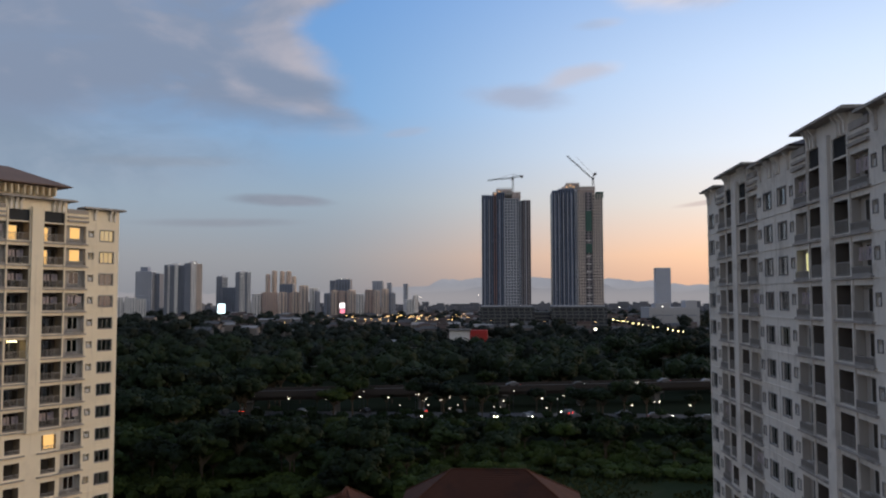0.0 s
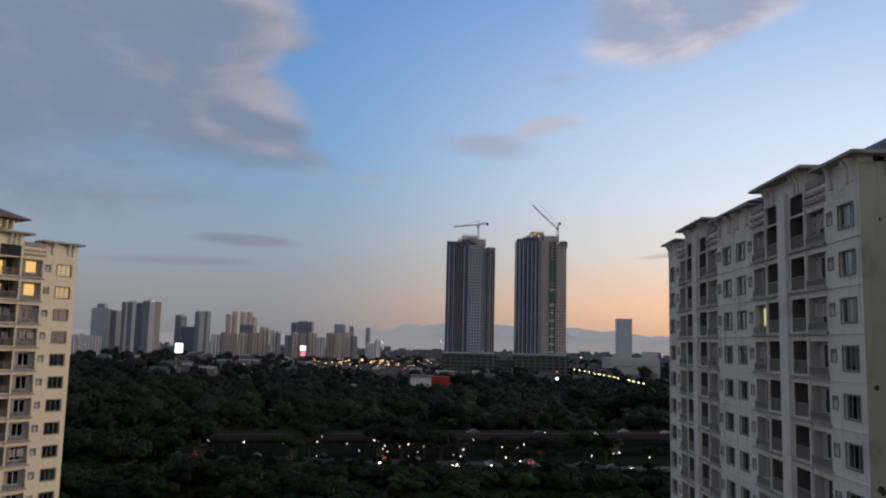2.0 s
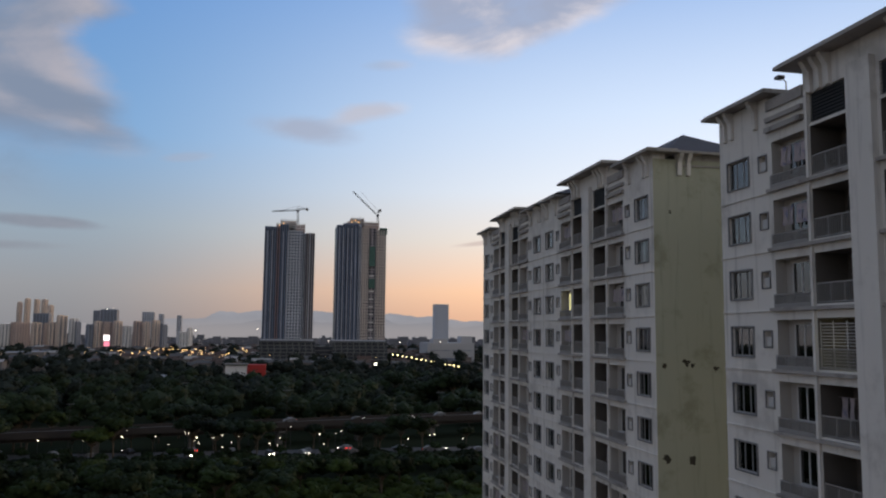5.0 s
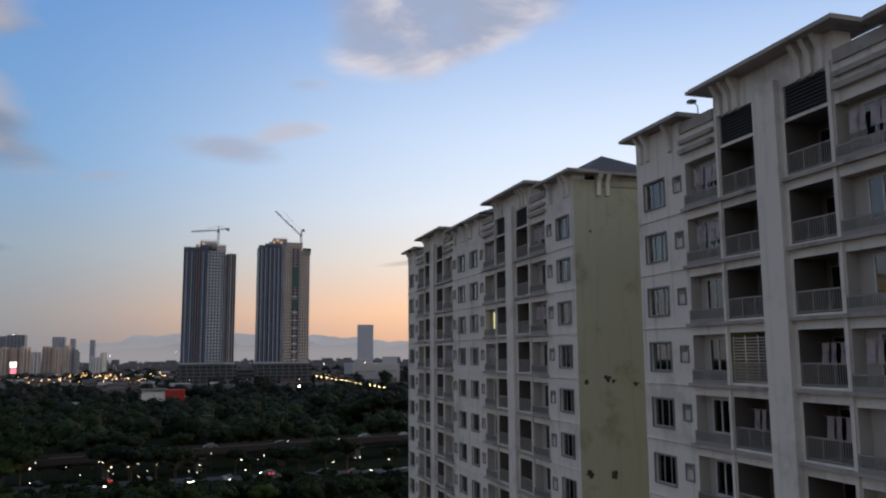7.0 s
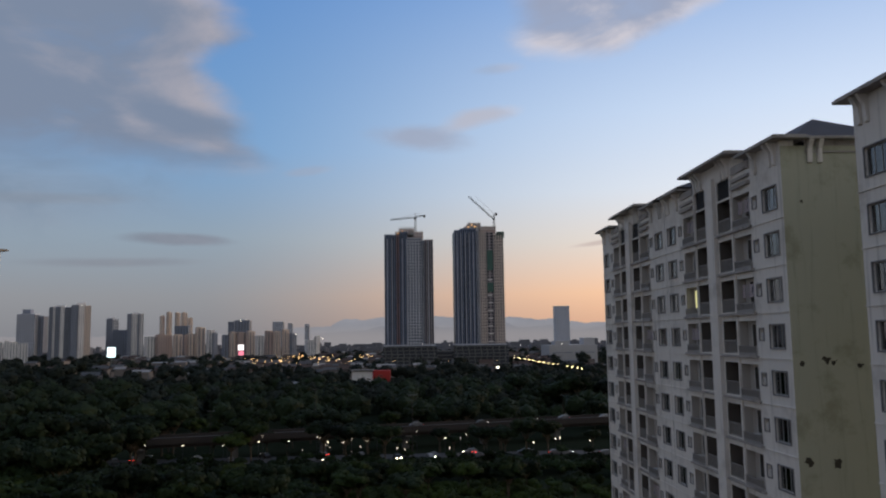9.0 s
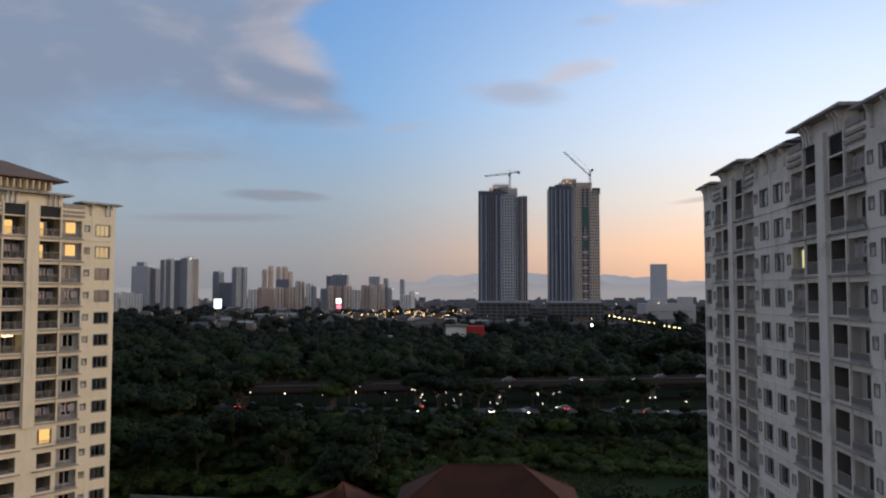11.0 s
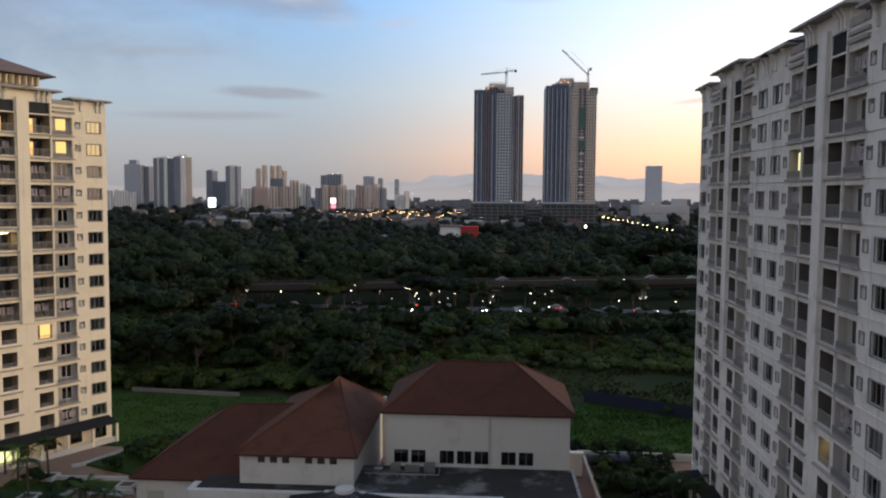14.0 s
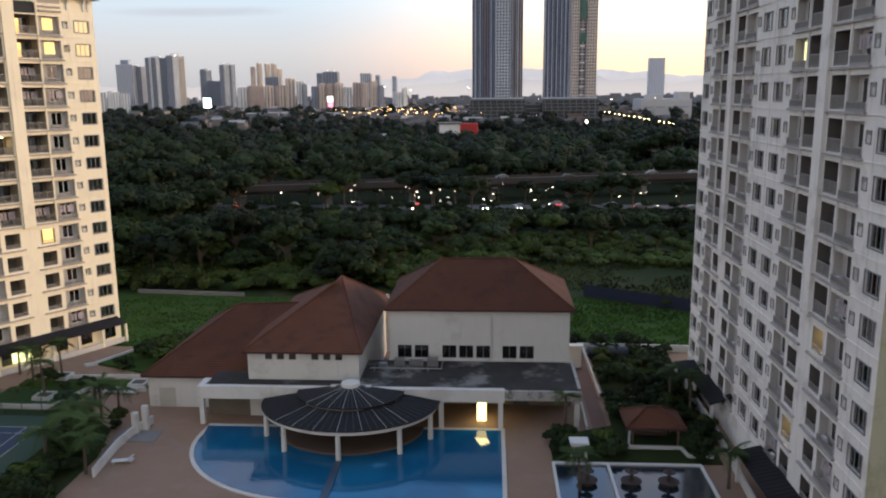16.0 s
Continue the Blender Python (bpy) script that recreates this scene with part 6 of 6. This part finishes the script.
def car_template(paint, ahead):
    c = thing("car", "small saloon car with its lamps on in evening traffic", "car", "traffic")
    bm = bmesh.new()
    prof = [(-2.1, 0.3), (2.1, 0.3), (2.15, 0.75), (1.2, 0.9), (0.6, 1.42), (-1.1, 1.45), (-1.7, 0.95), (-2.15, 0.9)]
    a = [bm.verts.new((x, -0.85 + (0.12 if z > 1.1 else 0), z)) for x, z in prof]
    b3 = [bm.verts.new((x, 0.85 - (0.12 if z > 1.1 else 0), z)) for x, z in prof]
    bm.faces.new(a)
    bm.faces.new(b3[::-1])
    for j in range(8):
        bm.faces.new((a[j], b3[j], b3[(j + 1) % 8], a[(j + 1) % 8]))
    bmesh.ops.recalc_face_normals(bm, faces=bm.faces)
    part("body", bm, paint, c)
    bm = bmesh.new()
    for s in (-1, 1):
        quad(bm, (-1.4, s * 0.8, 0.95), (0.9, s * 0.8, 0.95), (0.5, s * 0.76, 1.36), (-1.0, s * 0.76, 1.36))
    part("side_windows", bm, GLASS_DARK, c)
    for x in (-1.35, 1.35):
        for y in (-0.85, 0.85):
            bm = bmesh.new()
            tube(bm, (x, y - 0.1, 0.32), (x, y + 0.1, 0.32), 0.32, sides=12)
            part("wheel", bm, TYRE, c)
    for y in (-0.6, 0.6):
        part("headlight" if ahead else "tail_light", boxed(2.12, 2.2, y - 0.18, y + 0.18, 0.58, 0.78) if ahead else boxed(-2.2, -2.12, y - 0.18, y + 0.18, 0.6, 0.8),
             CAR_HEAD if ahead else CAR_TAIL, c)
    return c


CAR_HEAD, CAR_TAIL = glowing("headlight", (1.0, 0.86, 0.62), 26), glowing("tail_light", (1.0, 0.05, 0.03), 4)
base_cars = [car_template(p, i % 2 == 0) for i, p in enumerate(PAINTS + PAINTS[:2])]
for c in base_cars:
    c.matrix_basis = pose(280, 245, -0.4)
for i in range(26):
    x = -92 + i * 6.2 + rnd.uniform(-9, 9)
    y, turn = rnd.choice(((238.5, -55), (241.5, -60), (244.5, 128), (247, 125)))
    copy_thing(base_cars[i % 6], pose(x, y, -0.4, 0, 0, turn + rnd.uniform(-25, 25)) if i < 18 else pose(x, y, -0.4, 0, 0, 0 if y < 243 else 180))
m_fly = pose(0, 266, 5.64, 0, 0, math.degrees(road_dir))
for x, lane in ((-100, -2), (-52, 2), (-20, -2), (4, 2), (26, -2), (44, -2), (58, 2), (72, -2)):
    copy_thing(base_cars[(int(x) // 3) % 6], m_fly @ pose(x, lane, 0, 0, 0, 0 if lane < 0 else 180))
# roadside lamp posts
spots = [(rnd.triangular(-95, 70, -50), rnd.uniform(233.5, 250), rnd.uniform(2.2, 6.5), rnd.uniform(0.5, 1.0)) for i in range(34)]
lamps("road_lamps", glowing("road_lamp", (1.0, 0.86, 0.62), 6.5), spots, "white road lamps along the lower road", 0.2)
for x, y, h in ((-62, 262, 13), (2, 232, 19), (57, 290, 14), (-33, 300, 17)):
    m = thing("lamp_mast", "slim grey lamp mast beside the road", "street lamp", "lamp masts", at=T((x, y, -0.6)))
    bm = bmesh.new()
    tube(bm, (0, 0, 0), (0, 0, h), 0.12, 0.06, 6)
    part("pole", bm, GRIMY, m)
    bm = bmesh.new()
    tube(bm, (-1.3, 0, h), (1.3, 0, h + 0.1), 0.07, sides=5)
    part("arm", bm, METAL, m)
# field edges
low_wall([(-63.5, 135.9), (-58, 135.4), (-43.5, 133.8)], 0.7, 0.3, "weathered grey boundary wall at the meadow edge", mat=CONCRETE, z=-0.5)
hoard = thing("hoarding", "dark blue sheet hoarding across the meadow", "fence", "hoardings")
BLUE = surface("dark_blue_sheet", (0.012, 0.018, 0.042), 0.6, 0.2)
for i in range(16):
    u0, u1 = i / 16, (i + 1) / 16
    pa, pb = (16.0 + 30 * u0, 136.2 - 18 * u0), (16.0 + 30 * u1, 136.2 - 18 * u1)
    bm = bmesh.new()
    quad(bm, (*pa, -0.5), (*pb, -0.5), (*pb, 1.5), (*pa, 1.5))
    quad(bm, (pa[0], pa[1] + 0.05, -0.5), (pa[0], pa[1] + 0.05, 1.5), (pb[0], pb[1] + 0.05, 1.5), (pb[0], pb[1] + 0.05, -0.5))
    part("sheet", bm, BLUE, hoard)

# ---------------------------------------------------------------- planting
def leaf_cloud(rng, blobs, per, size, up=0.35):
    """Vertices and faces of leaf cards over a set of blobs (x, y, z, rx, rz)."""
    vs, fs = [], []
    for bx, by, bz, rx, rz in blobs:
        d = rng.normal(size=(per, 3))
        d /= np.linalg.norm(d, axis=1)[:, None]
        d[:, 2] = np.where(d[:, 2] < -0.35, -d[:, 2] * 0.6, d[:, 2])
        rad = rng.uniform(0.80, 1.04, per)[:, None]
        c = np.array((bx, by, bz)) + d * rad * np.array((rx, rx, rz))
        n = d + rng.normal(scale=0.3, size=(per, 3)) + np.array((0, 0, up))
        n /= np.linalg.norm(n, axis=1)[:, None]
        t = np.cross(n, rng.normal(size=(per, 3)))
        t /= np.linalg.norm(t, axis=1)[:, None]
        b = np.cross(n, t)
        s = (size * rng.uniform(0.55, 1.25, per))[:, None]
        q = np.stack([c - t * s, c - b * s * 0.7, c + t * s, c + b * s * 0.7], 1).reshape(-1, 3)
        base = len(vs) * per * 4
        vs.append(q)
        fs.append(base + np.arange(per * 4).reshape(per, 4))
    return np.concatenate(vs), np.concatenate(fs)


RNG = np.random.default_rng(5)


def crown_blobs(r, h, n):
    """A broad dome of many rounded clumps of uneven size."""
    out = [(0, 0, h, r * 0.66, r * 0.5)]
    for i in range(n):
        a, k = i * 2.4 + RNG.uniform(-0.5, 0.5), math.sqrt((i + 0.6) / n) * RNG.uniform(0.72, 0.92)
        q = RNG.uniform(0.26, 0.46)
        z = h + r * (0.42 * math.sqrt(max(0.0, 1 - k * k)) - 0.18 + RNG.uniform(-0.16, 0.16))
        out.append((r * k * math.cos(a), r * k * math.sin(a), z, r * q, r * q * RNG.uniform(0.62, 0.85)))
    return out


def core(blobs):
    """Dark inner growth: a faceted ball inside every clump."""
    bm = bmesh.new()
    bmesh.ops.create_icosphere(bm, subdivisions=1, radius=1.0)
    bv = np.array([v.co for v in bm.verts])
    bf = np.array([[v.index for v in f.verts] for f in bm.faces])
    bm.free()
    v = np.concatenate([bv * (rx * 0.84, rx * 0.84, rz * 0.84) + (x, y, z) for x, y, z, rx, rz in blobs])
    f = np.concatenate([bf + i * len(bv) for i in range(len(blobs))])
    return v, f


def foliage_mesh(name, blobs, per, size, mat):
    cv, cf = core(blobs)
    v, f = leaf_cloud(RNG, blobs, per, size)
    me = bpy.data.meshes.new(name)
    me.from_pydata(np.concatenate([cv, v]).tolist(), [], cf.tolist() + (f + len(cv)).tolist())
    me.materials.append(mat)
    return me


def tree_template(r, h, n, per, size, mat, label, name="tree", trunk_r=0.22):
    """Tapered trunk, limbs to every clump, and a crown of leaves over dark inner growth."""
    t = thing(name, label, "tree" if name == "tree" else "shrub", "trees" if name == "tree" else "shrubs")
    blobs = crown_blobs(r, h, n)
    bm = bmesh.new()
    top = Vector((0.1 * r, 0, h * 0.75))
    tube(bm, (0, 0, -0.8), top, trunk_r, trunk_r * 0.55, 7)
    for x, y, z, rx, rz in blobs[1:]:
        tube(bm, top * 0.75, (x, y, z), trunk_r * 0.4, trunk_r * 0.12, 5)
    part("trunk", bm, BARK, t)
    me2 = foliage_mesh("crown", blobs, per, size, mat)
    part("crown", me2, mat, t)
    return t


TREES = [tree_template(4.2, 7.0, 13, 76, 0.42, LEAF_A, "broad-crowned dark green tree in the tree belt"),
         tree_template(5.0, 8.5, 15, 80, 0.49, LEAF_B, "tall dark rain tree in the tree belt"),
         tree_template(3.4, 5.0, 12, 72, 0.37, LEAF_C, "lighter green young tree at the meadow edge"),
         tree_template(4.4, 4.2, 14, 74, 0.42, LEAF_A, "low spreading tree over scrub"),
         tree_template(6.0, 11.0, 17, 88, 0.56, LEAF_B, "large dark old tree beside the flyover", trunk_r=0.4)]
BUSHES = [tree_template(1.2, 0.9, 6, 70, 0.2, LEAF_A, "rounded dark green garden shrub", "shrub", 0.06),
          tree_template(0.9, 1.1, 5, 60, 0.18, LEAF_C, "lighter green garden shrub", "shrub", 0.05),
          tree_template(2.6, 1.6, 8, 110, 0.34, LEAF_C, "wild light green scrub bush", "shrub", 0.1)]
for i, o in enumerate(TREES):
    o.matrix_basis = pose(-120 - i * 12, 190, -0.5)
for i, o in enumerate(BUSHES):
    o.matrix_basis = pose(-46 + i * 2.2, 99, 0.2)
rt = random.Random(4)


def copy_scaled(kind, x, y, s, z=-0.6):
    ob = copy_thing(kind, pose(x, y, z, 0, 0, rt.uniform(0, 360)))
    ob.scale = (s, s, s * rt.uniform(0.85, 1.15))
    return ob


belt = []


def belt_tree(x, y, r, h):
    for bx, by, bz, rx, rz in crown_blobs(r, h, 8):
        belt.append((x + bx, y + by, bz - 0.6, rx, rz))


# belt behind the meadow, lower towards the road so that the traffic shows
for i in range(430):
    x = rt.uniform(-150, 95)
    y = rt.uniform(139, 231)
    if x > -18 and y < 168 and x < 60 or (x < -40 and y < 141):
        continue
    lim = 34.7 - y * math.tan(radians(8.5)) + 1.0
    kind, hh = rt.choice(((TREES[0], 10.2), (TREES[2], 7.6), (TREES[3], 7.2), (TREES[1], 12.5), (TREES[0], 10.2)))
    s = rt.uniform(0.7, 1.1)
    if x > -72:
        s = min(s, max(0.42, lim / hh))
    if y < 187:
        copy_scaled(kind, x, y, s)
    else:
        belt_tree(x, y, 4.2 * s, 0.66 * hh * s)
for i in range(150):
    y = rt.uniform(196, 235)
    belt_tree(rt.uniform(-72, 90), y, rt.uniform(2.0, 3.4), min(rt.uniform(1.0, 2.6), 34.7 - y * 0.149))
under = [(rt.uniform(-78, 4), rt.uniform(137.5, 192), rt.uniform(0.0, 1.0), rt.uniform(1.2, 3.0), rt.uniform(0.9, 1.9)) for i in range(420)]
under += [(rt.uniform(-10, 70), rt.uniform(160, 195), rt.uniform(0.0, 0.7), rt.uniform(1.0, 2.4), rt.uniform(0.7, 1.5)) for i in range(240)]
me = foliage_mesh("undergrowth", under, 64, 0.35, LEAF_C)
tagged(part("undergrowth", me, LEAF_C), "light green undergrowth below the tree belt", "shrubs", kind="stuff")
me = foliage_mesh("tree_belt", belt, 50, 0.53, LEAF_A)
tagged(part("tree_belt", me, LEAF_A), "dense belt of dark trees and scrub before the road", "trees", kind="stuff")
for i in range(26):
    copy_scaled(TREES[rt.choice((1, 4, 0))], rt.uniform(-150, -72), rt.uniform(175, 238), rt.uniform(0.85, 1.2))
# between road and flyover, with gaps, and tall ones along the flyover
for x in (-88, -78, -58, -48, -43, -38, -21, -12, -8, -3, 2, 9, 13, 18, 24, 28, 31, 39, 44, 60):
    copy_scaled(TREES[rt.choice((0, 4, 1, 1))], x + rt.uniform(-2, 2), rt.uniform(251, 256), rt.uniform(0.36, 0.56))
for i in range(34):
    x = rt.uniform(-150, 110)
    copy_scaled(TREES[rt.choice((1, 4, 0))], x, 276 + 0.26 * x + rt.uniform(2, 26), rt.uniform(0.8, 1.15))
for x, y, kind, k in ((-24, 238, 4, 0.8), (-17, 236, 1, 1.05), (-11, 239, 4, 0.78), (-6, 237, 1, 0.9), (23, 239, 1, 0.95), (29, 238, 4, 0.72), (36, 240, 1, 1.0), (42, 239, 0, 1.0),
                      (-50, 236, 2, 1.5), (-45, 240, 0, 1.15), (-92, 205, 4, 1.05), (-84, 214, 4, 1.15), (-77, 206, 1, 1.2), (-72, 222, 4, 0.95), (-58, 152, 0, 0.95), (-53, 158, 1, 0.8),
                      (-49, 150, 3, 0.95), (-31, 151, 2, 0.75), (-34, 171, 3, 0.85), (-27, 173, 3, 0.9), (-20, 172, 3, 0.8), (-62, 165, 1, 0.95), (-70, 160, 0, 1.05)):
    copy_scaled(TREES[kind], x, y, k)
for i in range(16):
    copy_scaled(TREES[rt.choice((4, 4, 1))], rt.uniform(56, 106), rt.uniform(372, 412), rt.uniform(0.9, 1.18))
# scrub on the meadow
for i in range(30):
    x, y = rt.uniform(-18, 60), rt.uniform(150, 176)
    copy_scaled(BUSHES[2], x, y, rt.uniform(0.35, 1.2))
for i in range(22):
    copy_scaled(BUSHES[2], rt.uniform(-72, 12), rt.uniform(137.5, 146), rt.uniform(0.6, 1.4))
for i in range(4):
    copy_scaled(BUSHES[2], rt.uniform(14, 46), rt.uniform(120, 137), rt.uniform(0.25, 0.6))

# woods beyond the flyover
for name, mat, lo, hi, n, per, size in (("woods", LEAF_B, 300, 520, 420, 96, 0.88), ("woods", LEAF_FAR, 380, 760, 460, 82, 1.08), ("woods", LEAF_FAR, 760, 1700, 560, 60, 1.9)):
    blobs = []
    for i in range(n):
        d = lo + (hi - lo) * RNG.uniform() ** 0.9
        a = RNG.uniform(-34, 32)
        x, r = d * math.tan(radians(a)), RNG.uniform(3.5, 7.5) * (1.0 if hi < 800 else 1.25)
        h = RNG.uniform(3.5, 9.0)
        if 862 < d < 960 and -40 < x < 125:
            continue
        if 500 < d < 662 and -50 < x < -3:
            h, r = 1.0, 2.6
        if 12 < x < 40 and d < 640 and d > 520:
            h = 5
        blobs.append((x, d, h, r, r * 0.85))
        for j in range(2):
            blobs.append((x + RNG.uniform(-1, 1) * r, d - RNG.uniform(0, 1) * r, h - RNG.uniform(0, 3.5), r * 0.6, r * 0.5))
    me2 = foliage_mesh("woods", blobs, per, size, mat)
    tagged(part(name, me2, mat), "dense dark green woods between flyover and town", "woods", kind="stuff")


# ---------------------------------------------------------------- palms and shrubs round the pool
def frond_mesh(length, drop, n=18):
    bm = bmesh.new()
    pts = [Vector((length * u, 0, length * (0.42 * u - drop * u * u))) for u in np.linspace(0, 1, n)]
    for a, b in zip(pts, pts[1:]):
        tube(bm, a, b, 0.022, sides=3)
    for i, p in enumerate(pts[2:], 2):
        L = 0.62 * math.sin(math.pi * min(0.98, 0.12 + 0.86 * i / n)) * length / 2.4 + 0.1
        for s in (-1, 1):
            e = p + Vector((0.22, s * L, -0.28 * L))
            w = Vector((0.055, 0, 0))
            quad(bm, p - w, p + w, e + w * 0.3, e - w * 0.3)
    return mesh_of("frond", bm, LEAF_PALM)


FRONDS = [frond_mesh(2.4, 0.75), frond_mesh(2.2, 1.0), frond_mesh(2.0, 0.35)]


def palm(x, y, h, s=1.0, label="slender garden palm with drooping fronds beside the deck"):
    p = thing("palm_tree", label, "palm tree", "palms", at=pose(x, y, 0, 0, 0, rt.uniform(0, 360)))
    bm = bmesh.new()
    lean = rt.uniform(-0.25, 0.25)
    prev = Vector((0, 0, -0.1))
    for i in range(1, 7):
        u = i / 6
        cur = Vector((lean * u * u, 0, h * u))
        tube(bm, prev, cur, 0.17 - 0.07 * (u - 1 / 6), 0.16 - 0.07 * u, 8)
        prev = cur
    part("trunk", bm, BARK, p)
    for i in range(17):
        f = part("frond", FRONDS[i % 3], None, p)
        f.matrix_basis = T((lean, 0, h)) @ pose(0, 0, 0, 0, rt.uniform(-30, 22), i * 137.5) @ Matrix.Diagonal((s * 0.78, s * 0.78, s * 0.78, 1))


for x, y, h, s in ((-55.8, 89.2, 4.4, 1.0), (-51.9, 84.8, 4.6, 1.05), (-53.3, 91.3, 4.6, 1.05), (-59.5, 92.5, 3.4, 0.8), (-42.0, 78.6, 4.0, 1.1), (-40.6, 74.4, 3.6, 1.2),
                   (-39.5, 70.8, 3.4, 1.2), (-37.6, 66.6, 3.8, 1.2), (-41.8, 72.6, 3.2, 1.3), (-42.4, 68.4, 3.4, 1.35), (-40.9, 80.4, 3.0, 1.1), (-43.6, 75.6, 2.8, 1.2), (7.6, 77.4, 4.2, 0.9), (7.8, 65.2, 3.6, 1.0), (21.4, 82.4, 5.0, 1.1), (19.8, 85.0, 4.4, 1.0), (21.0, 66.5, 3.6, 1.1),
                   (-45.5, 84.0, 2.0, 0.7)):
    palm(x, y, h, s)
for x0, x1, y0, y1, n in ((-44.2, -38.4, 60, 78, 34), (-50, -42, 93.5, 101.5, 5), (13.4, 23, 89, 103, 46), (5.9, 12, 71.6, 76, 12), (13.2, 22.2, 79.2, 87.4, 36), (19.3, 22.2, 71.5, 78, 9),
                          (-48, -40.5, 101, 104, 12), (-56, -47, 83, 91, 9), (-62, -52, 60, 64, 6), (10.4, 22, 105.6, 107, 8)):
    for i in range(n):
        copy_scaled(BUSHES[rt.choice((0, 0, 1))], rt.uniform(x0, x1), rt.uniform(y0, y1), rt.uniform(0.6, 1.35), 0.0)
for x, y in ((-53.3, 91.3), (-51.9, 84.8), (-42.6, 89.3)):
    pl = thing("planter", "white square masonry planter round a palm", "planter", "planters", at=T((x, y, 0)))
    for a, b2, c2, d2 in ((-1.0, 1.0, -1.0, -0.8), (-1.0, 1.0, 0.8, 1.0), (-1.0, -0.8, -0.8, 0.8), (0.8, 1.0, -0.8, 0.8)):
        part("side", boxed(a, b2, c2, d2, 0, 0.5), CLUB_WALL, pl)
    part("soil", boxed(-0.8, 0.8, -0.8, 0.8, 0, 0.42), BARK, pl)
# water tank and pipes behind the right-hand garden
tank = thing("water_tank", "dark horizontal water tank in the garden corner", "tank", at=T((15.2, 101.2, 0)))
bm = bmesh.new()
tube(bm, (-2.6, 0, 1.0), (2.6, 0, 1.0), 0.75, sides=18)
part("drum", bm, surface("dark_blue_tank", (0.03, 0.035, 0.05), 0.5, 0.1), tank)
for x in (-1.8, 1.8):
    part("saddle", boxed(x - 0.2, x + 0.2, -0.6, 0.6, 0, 0.4), CONCRETE, tank)
gate = thing("garden_gate", "small white gatehouse wall beside the hall", "wall", kind="structure", at=T((10.4, 97.8, 0)))
part("block", boxed(-1.0, 1.0, -0.3, 0.3, 0, 2.8), CLUB_WALL, gate)
part("cap", boxed(-1.2, 1.2, -0.5, 0.5, 2.8, 3.0), ALU, gate)


# ---------------------------------------------------------------- rough grass
def tufts(name, spots, size, mat, label):
    n = len(spots)
    a = RNG.uniform(0, 6.28, n)
    s = size * RNG.uniform(0.5, 1.5, n)
    t = np.stack([np.cos(a), np.sin(a), np.zeros(n)], 1) * s[:, None] * 0.6
    u = np.stack([RNG.normal(scale=0.25, size=n), RNG.normal(scale=0.25, size=n), np.ones(n)], 1) * s[:, None]
    c = np.asarray(spots)
    v = np.stack([c - t, c + t, c + t * 0.5 + u, c - t * 0.5 + u], 1).reshape(-1, 3)
    me = bpy.data.meshes.new(name)
    me.from_pydata(v.tolist(), [], np.arange(4 * n).reshape(n, 4).tolist())
    me.materials.append(mat)
    tagged(part(name, me, mat), label, "grass", kind="stuff")


GRASS_BLADE = leafy("grass_blades", (0.034, 0.084, 0.016), 0.3)
SCRUB_BLADE = leafy("dry_scrub", (0.040, 0.048, 0.018), 0.4)
n = 9000
xy = np.stack([RNG.uniform(-77, -13, n), RNG.uniform(105.5, 133, n), np.full(n, -0.46)], 1)
tufts("meadow_grass", xy[np.array([noise.noise((x * 0.3, y * 0.4, 0.5)) > -0.35 for x, y, z in xy])], 0.2, GRASS_BLADE, "rough tufted grass on the green meadow")
n = 7000
xy = np.stack([RNG.uniform(9.8, 47, n), RNG.uniform(105.5, 133, n), np.full(n, -0.45)], 1)
tufts("meadow_grass", xy[np.array([noise.noise((x * 0.2, y * 0.3, 4.5)) > -0.25 and y < 134 - 0.56 * max(0.0, x - 16) for x, y, z in xy])], 0.24, GRASS_BLADE, "rough tufted grass beside the apartment slab")
n = 14000
xy = np.stack([RNG.uniform(-16, 75, n), RNG.uniform(106, 178, n), np.full(n, -0.5)], 1)
tufts("scrub_grass", xy[np.array([noise.noise((x * 0.06, y * 0.13, 2.5)) > -0.3 and y > 139 - 0.5 * max(0, x - 16) for x, y, z in xy])], 0.36, SCRUB_BLADE, "dry scrub and tall grass on waste land")
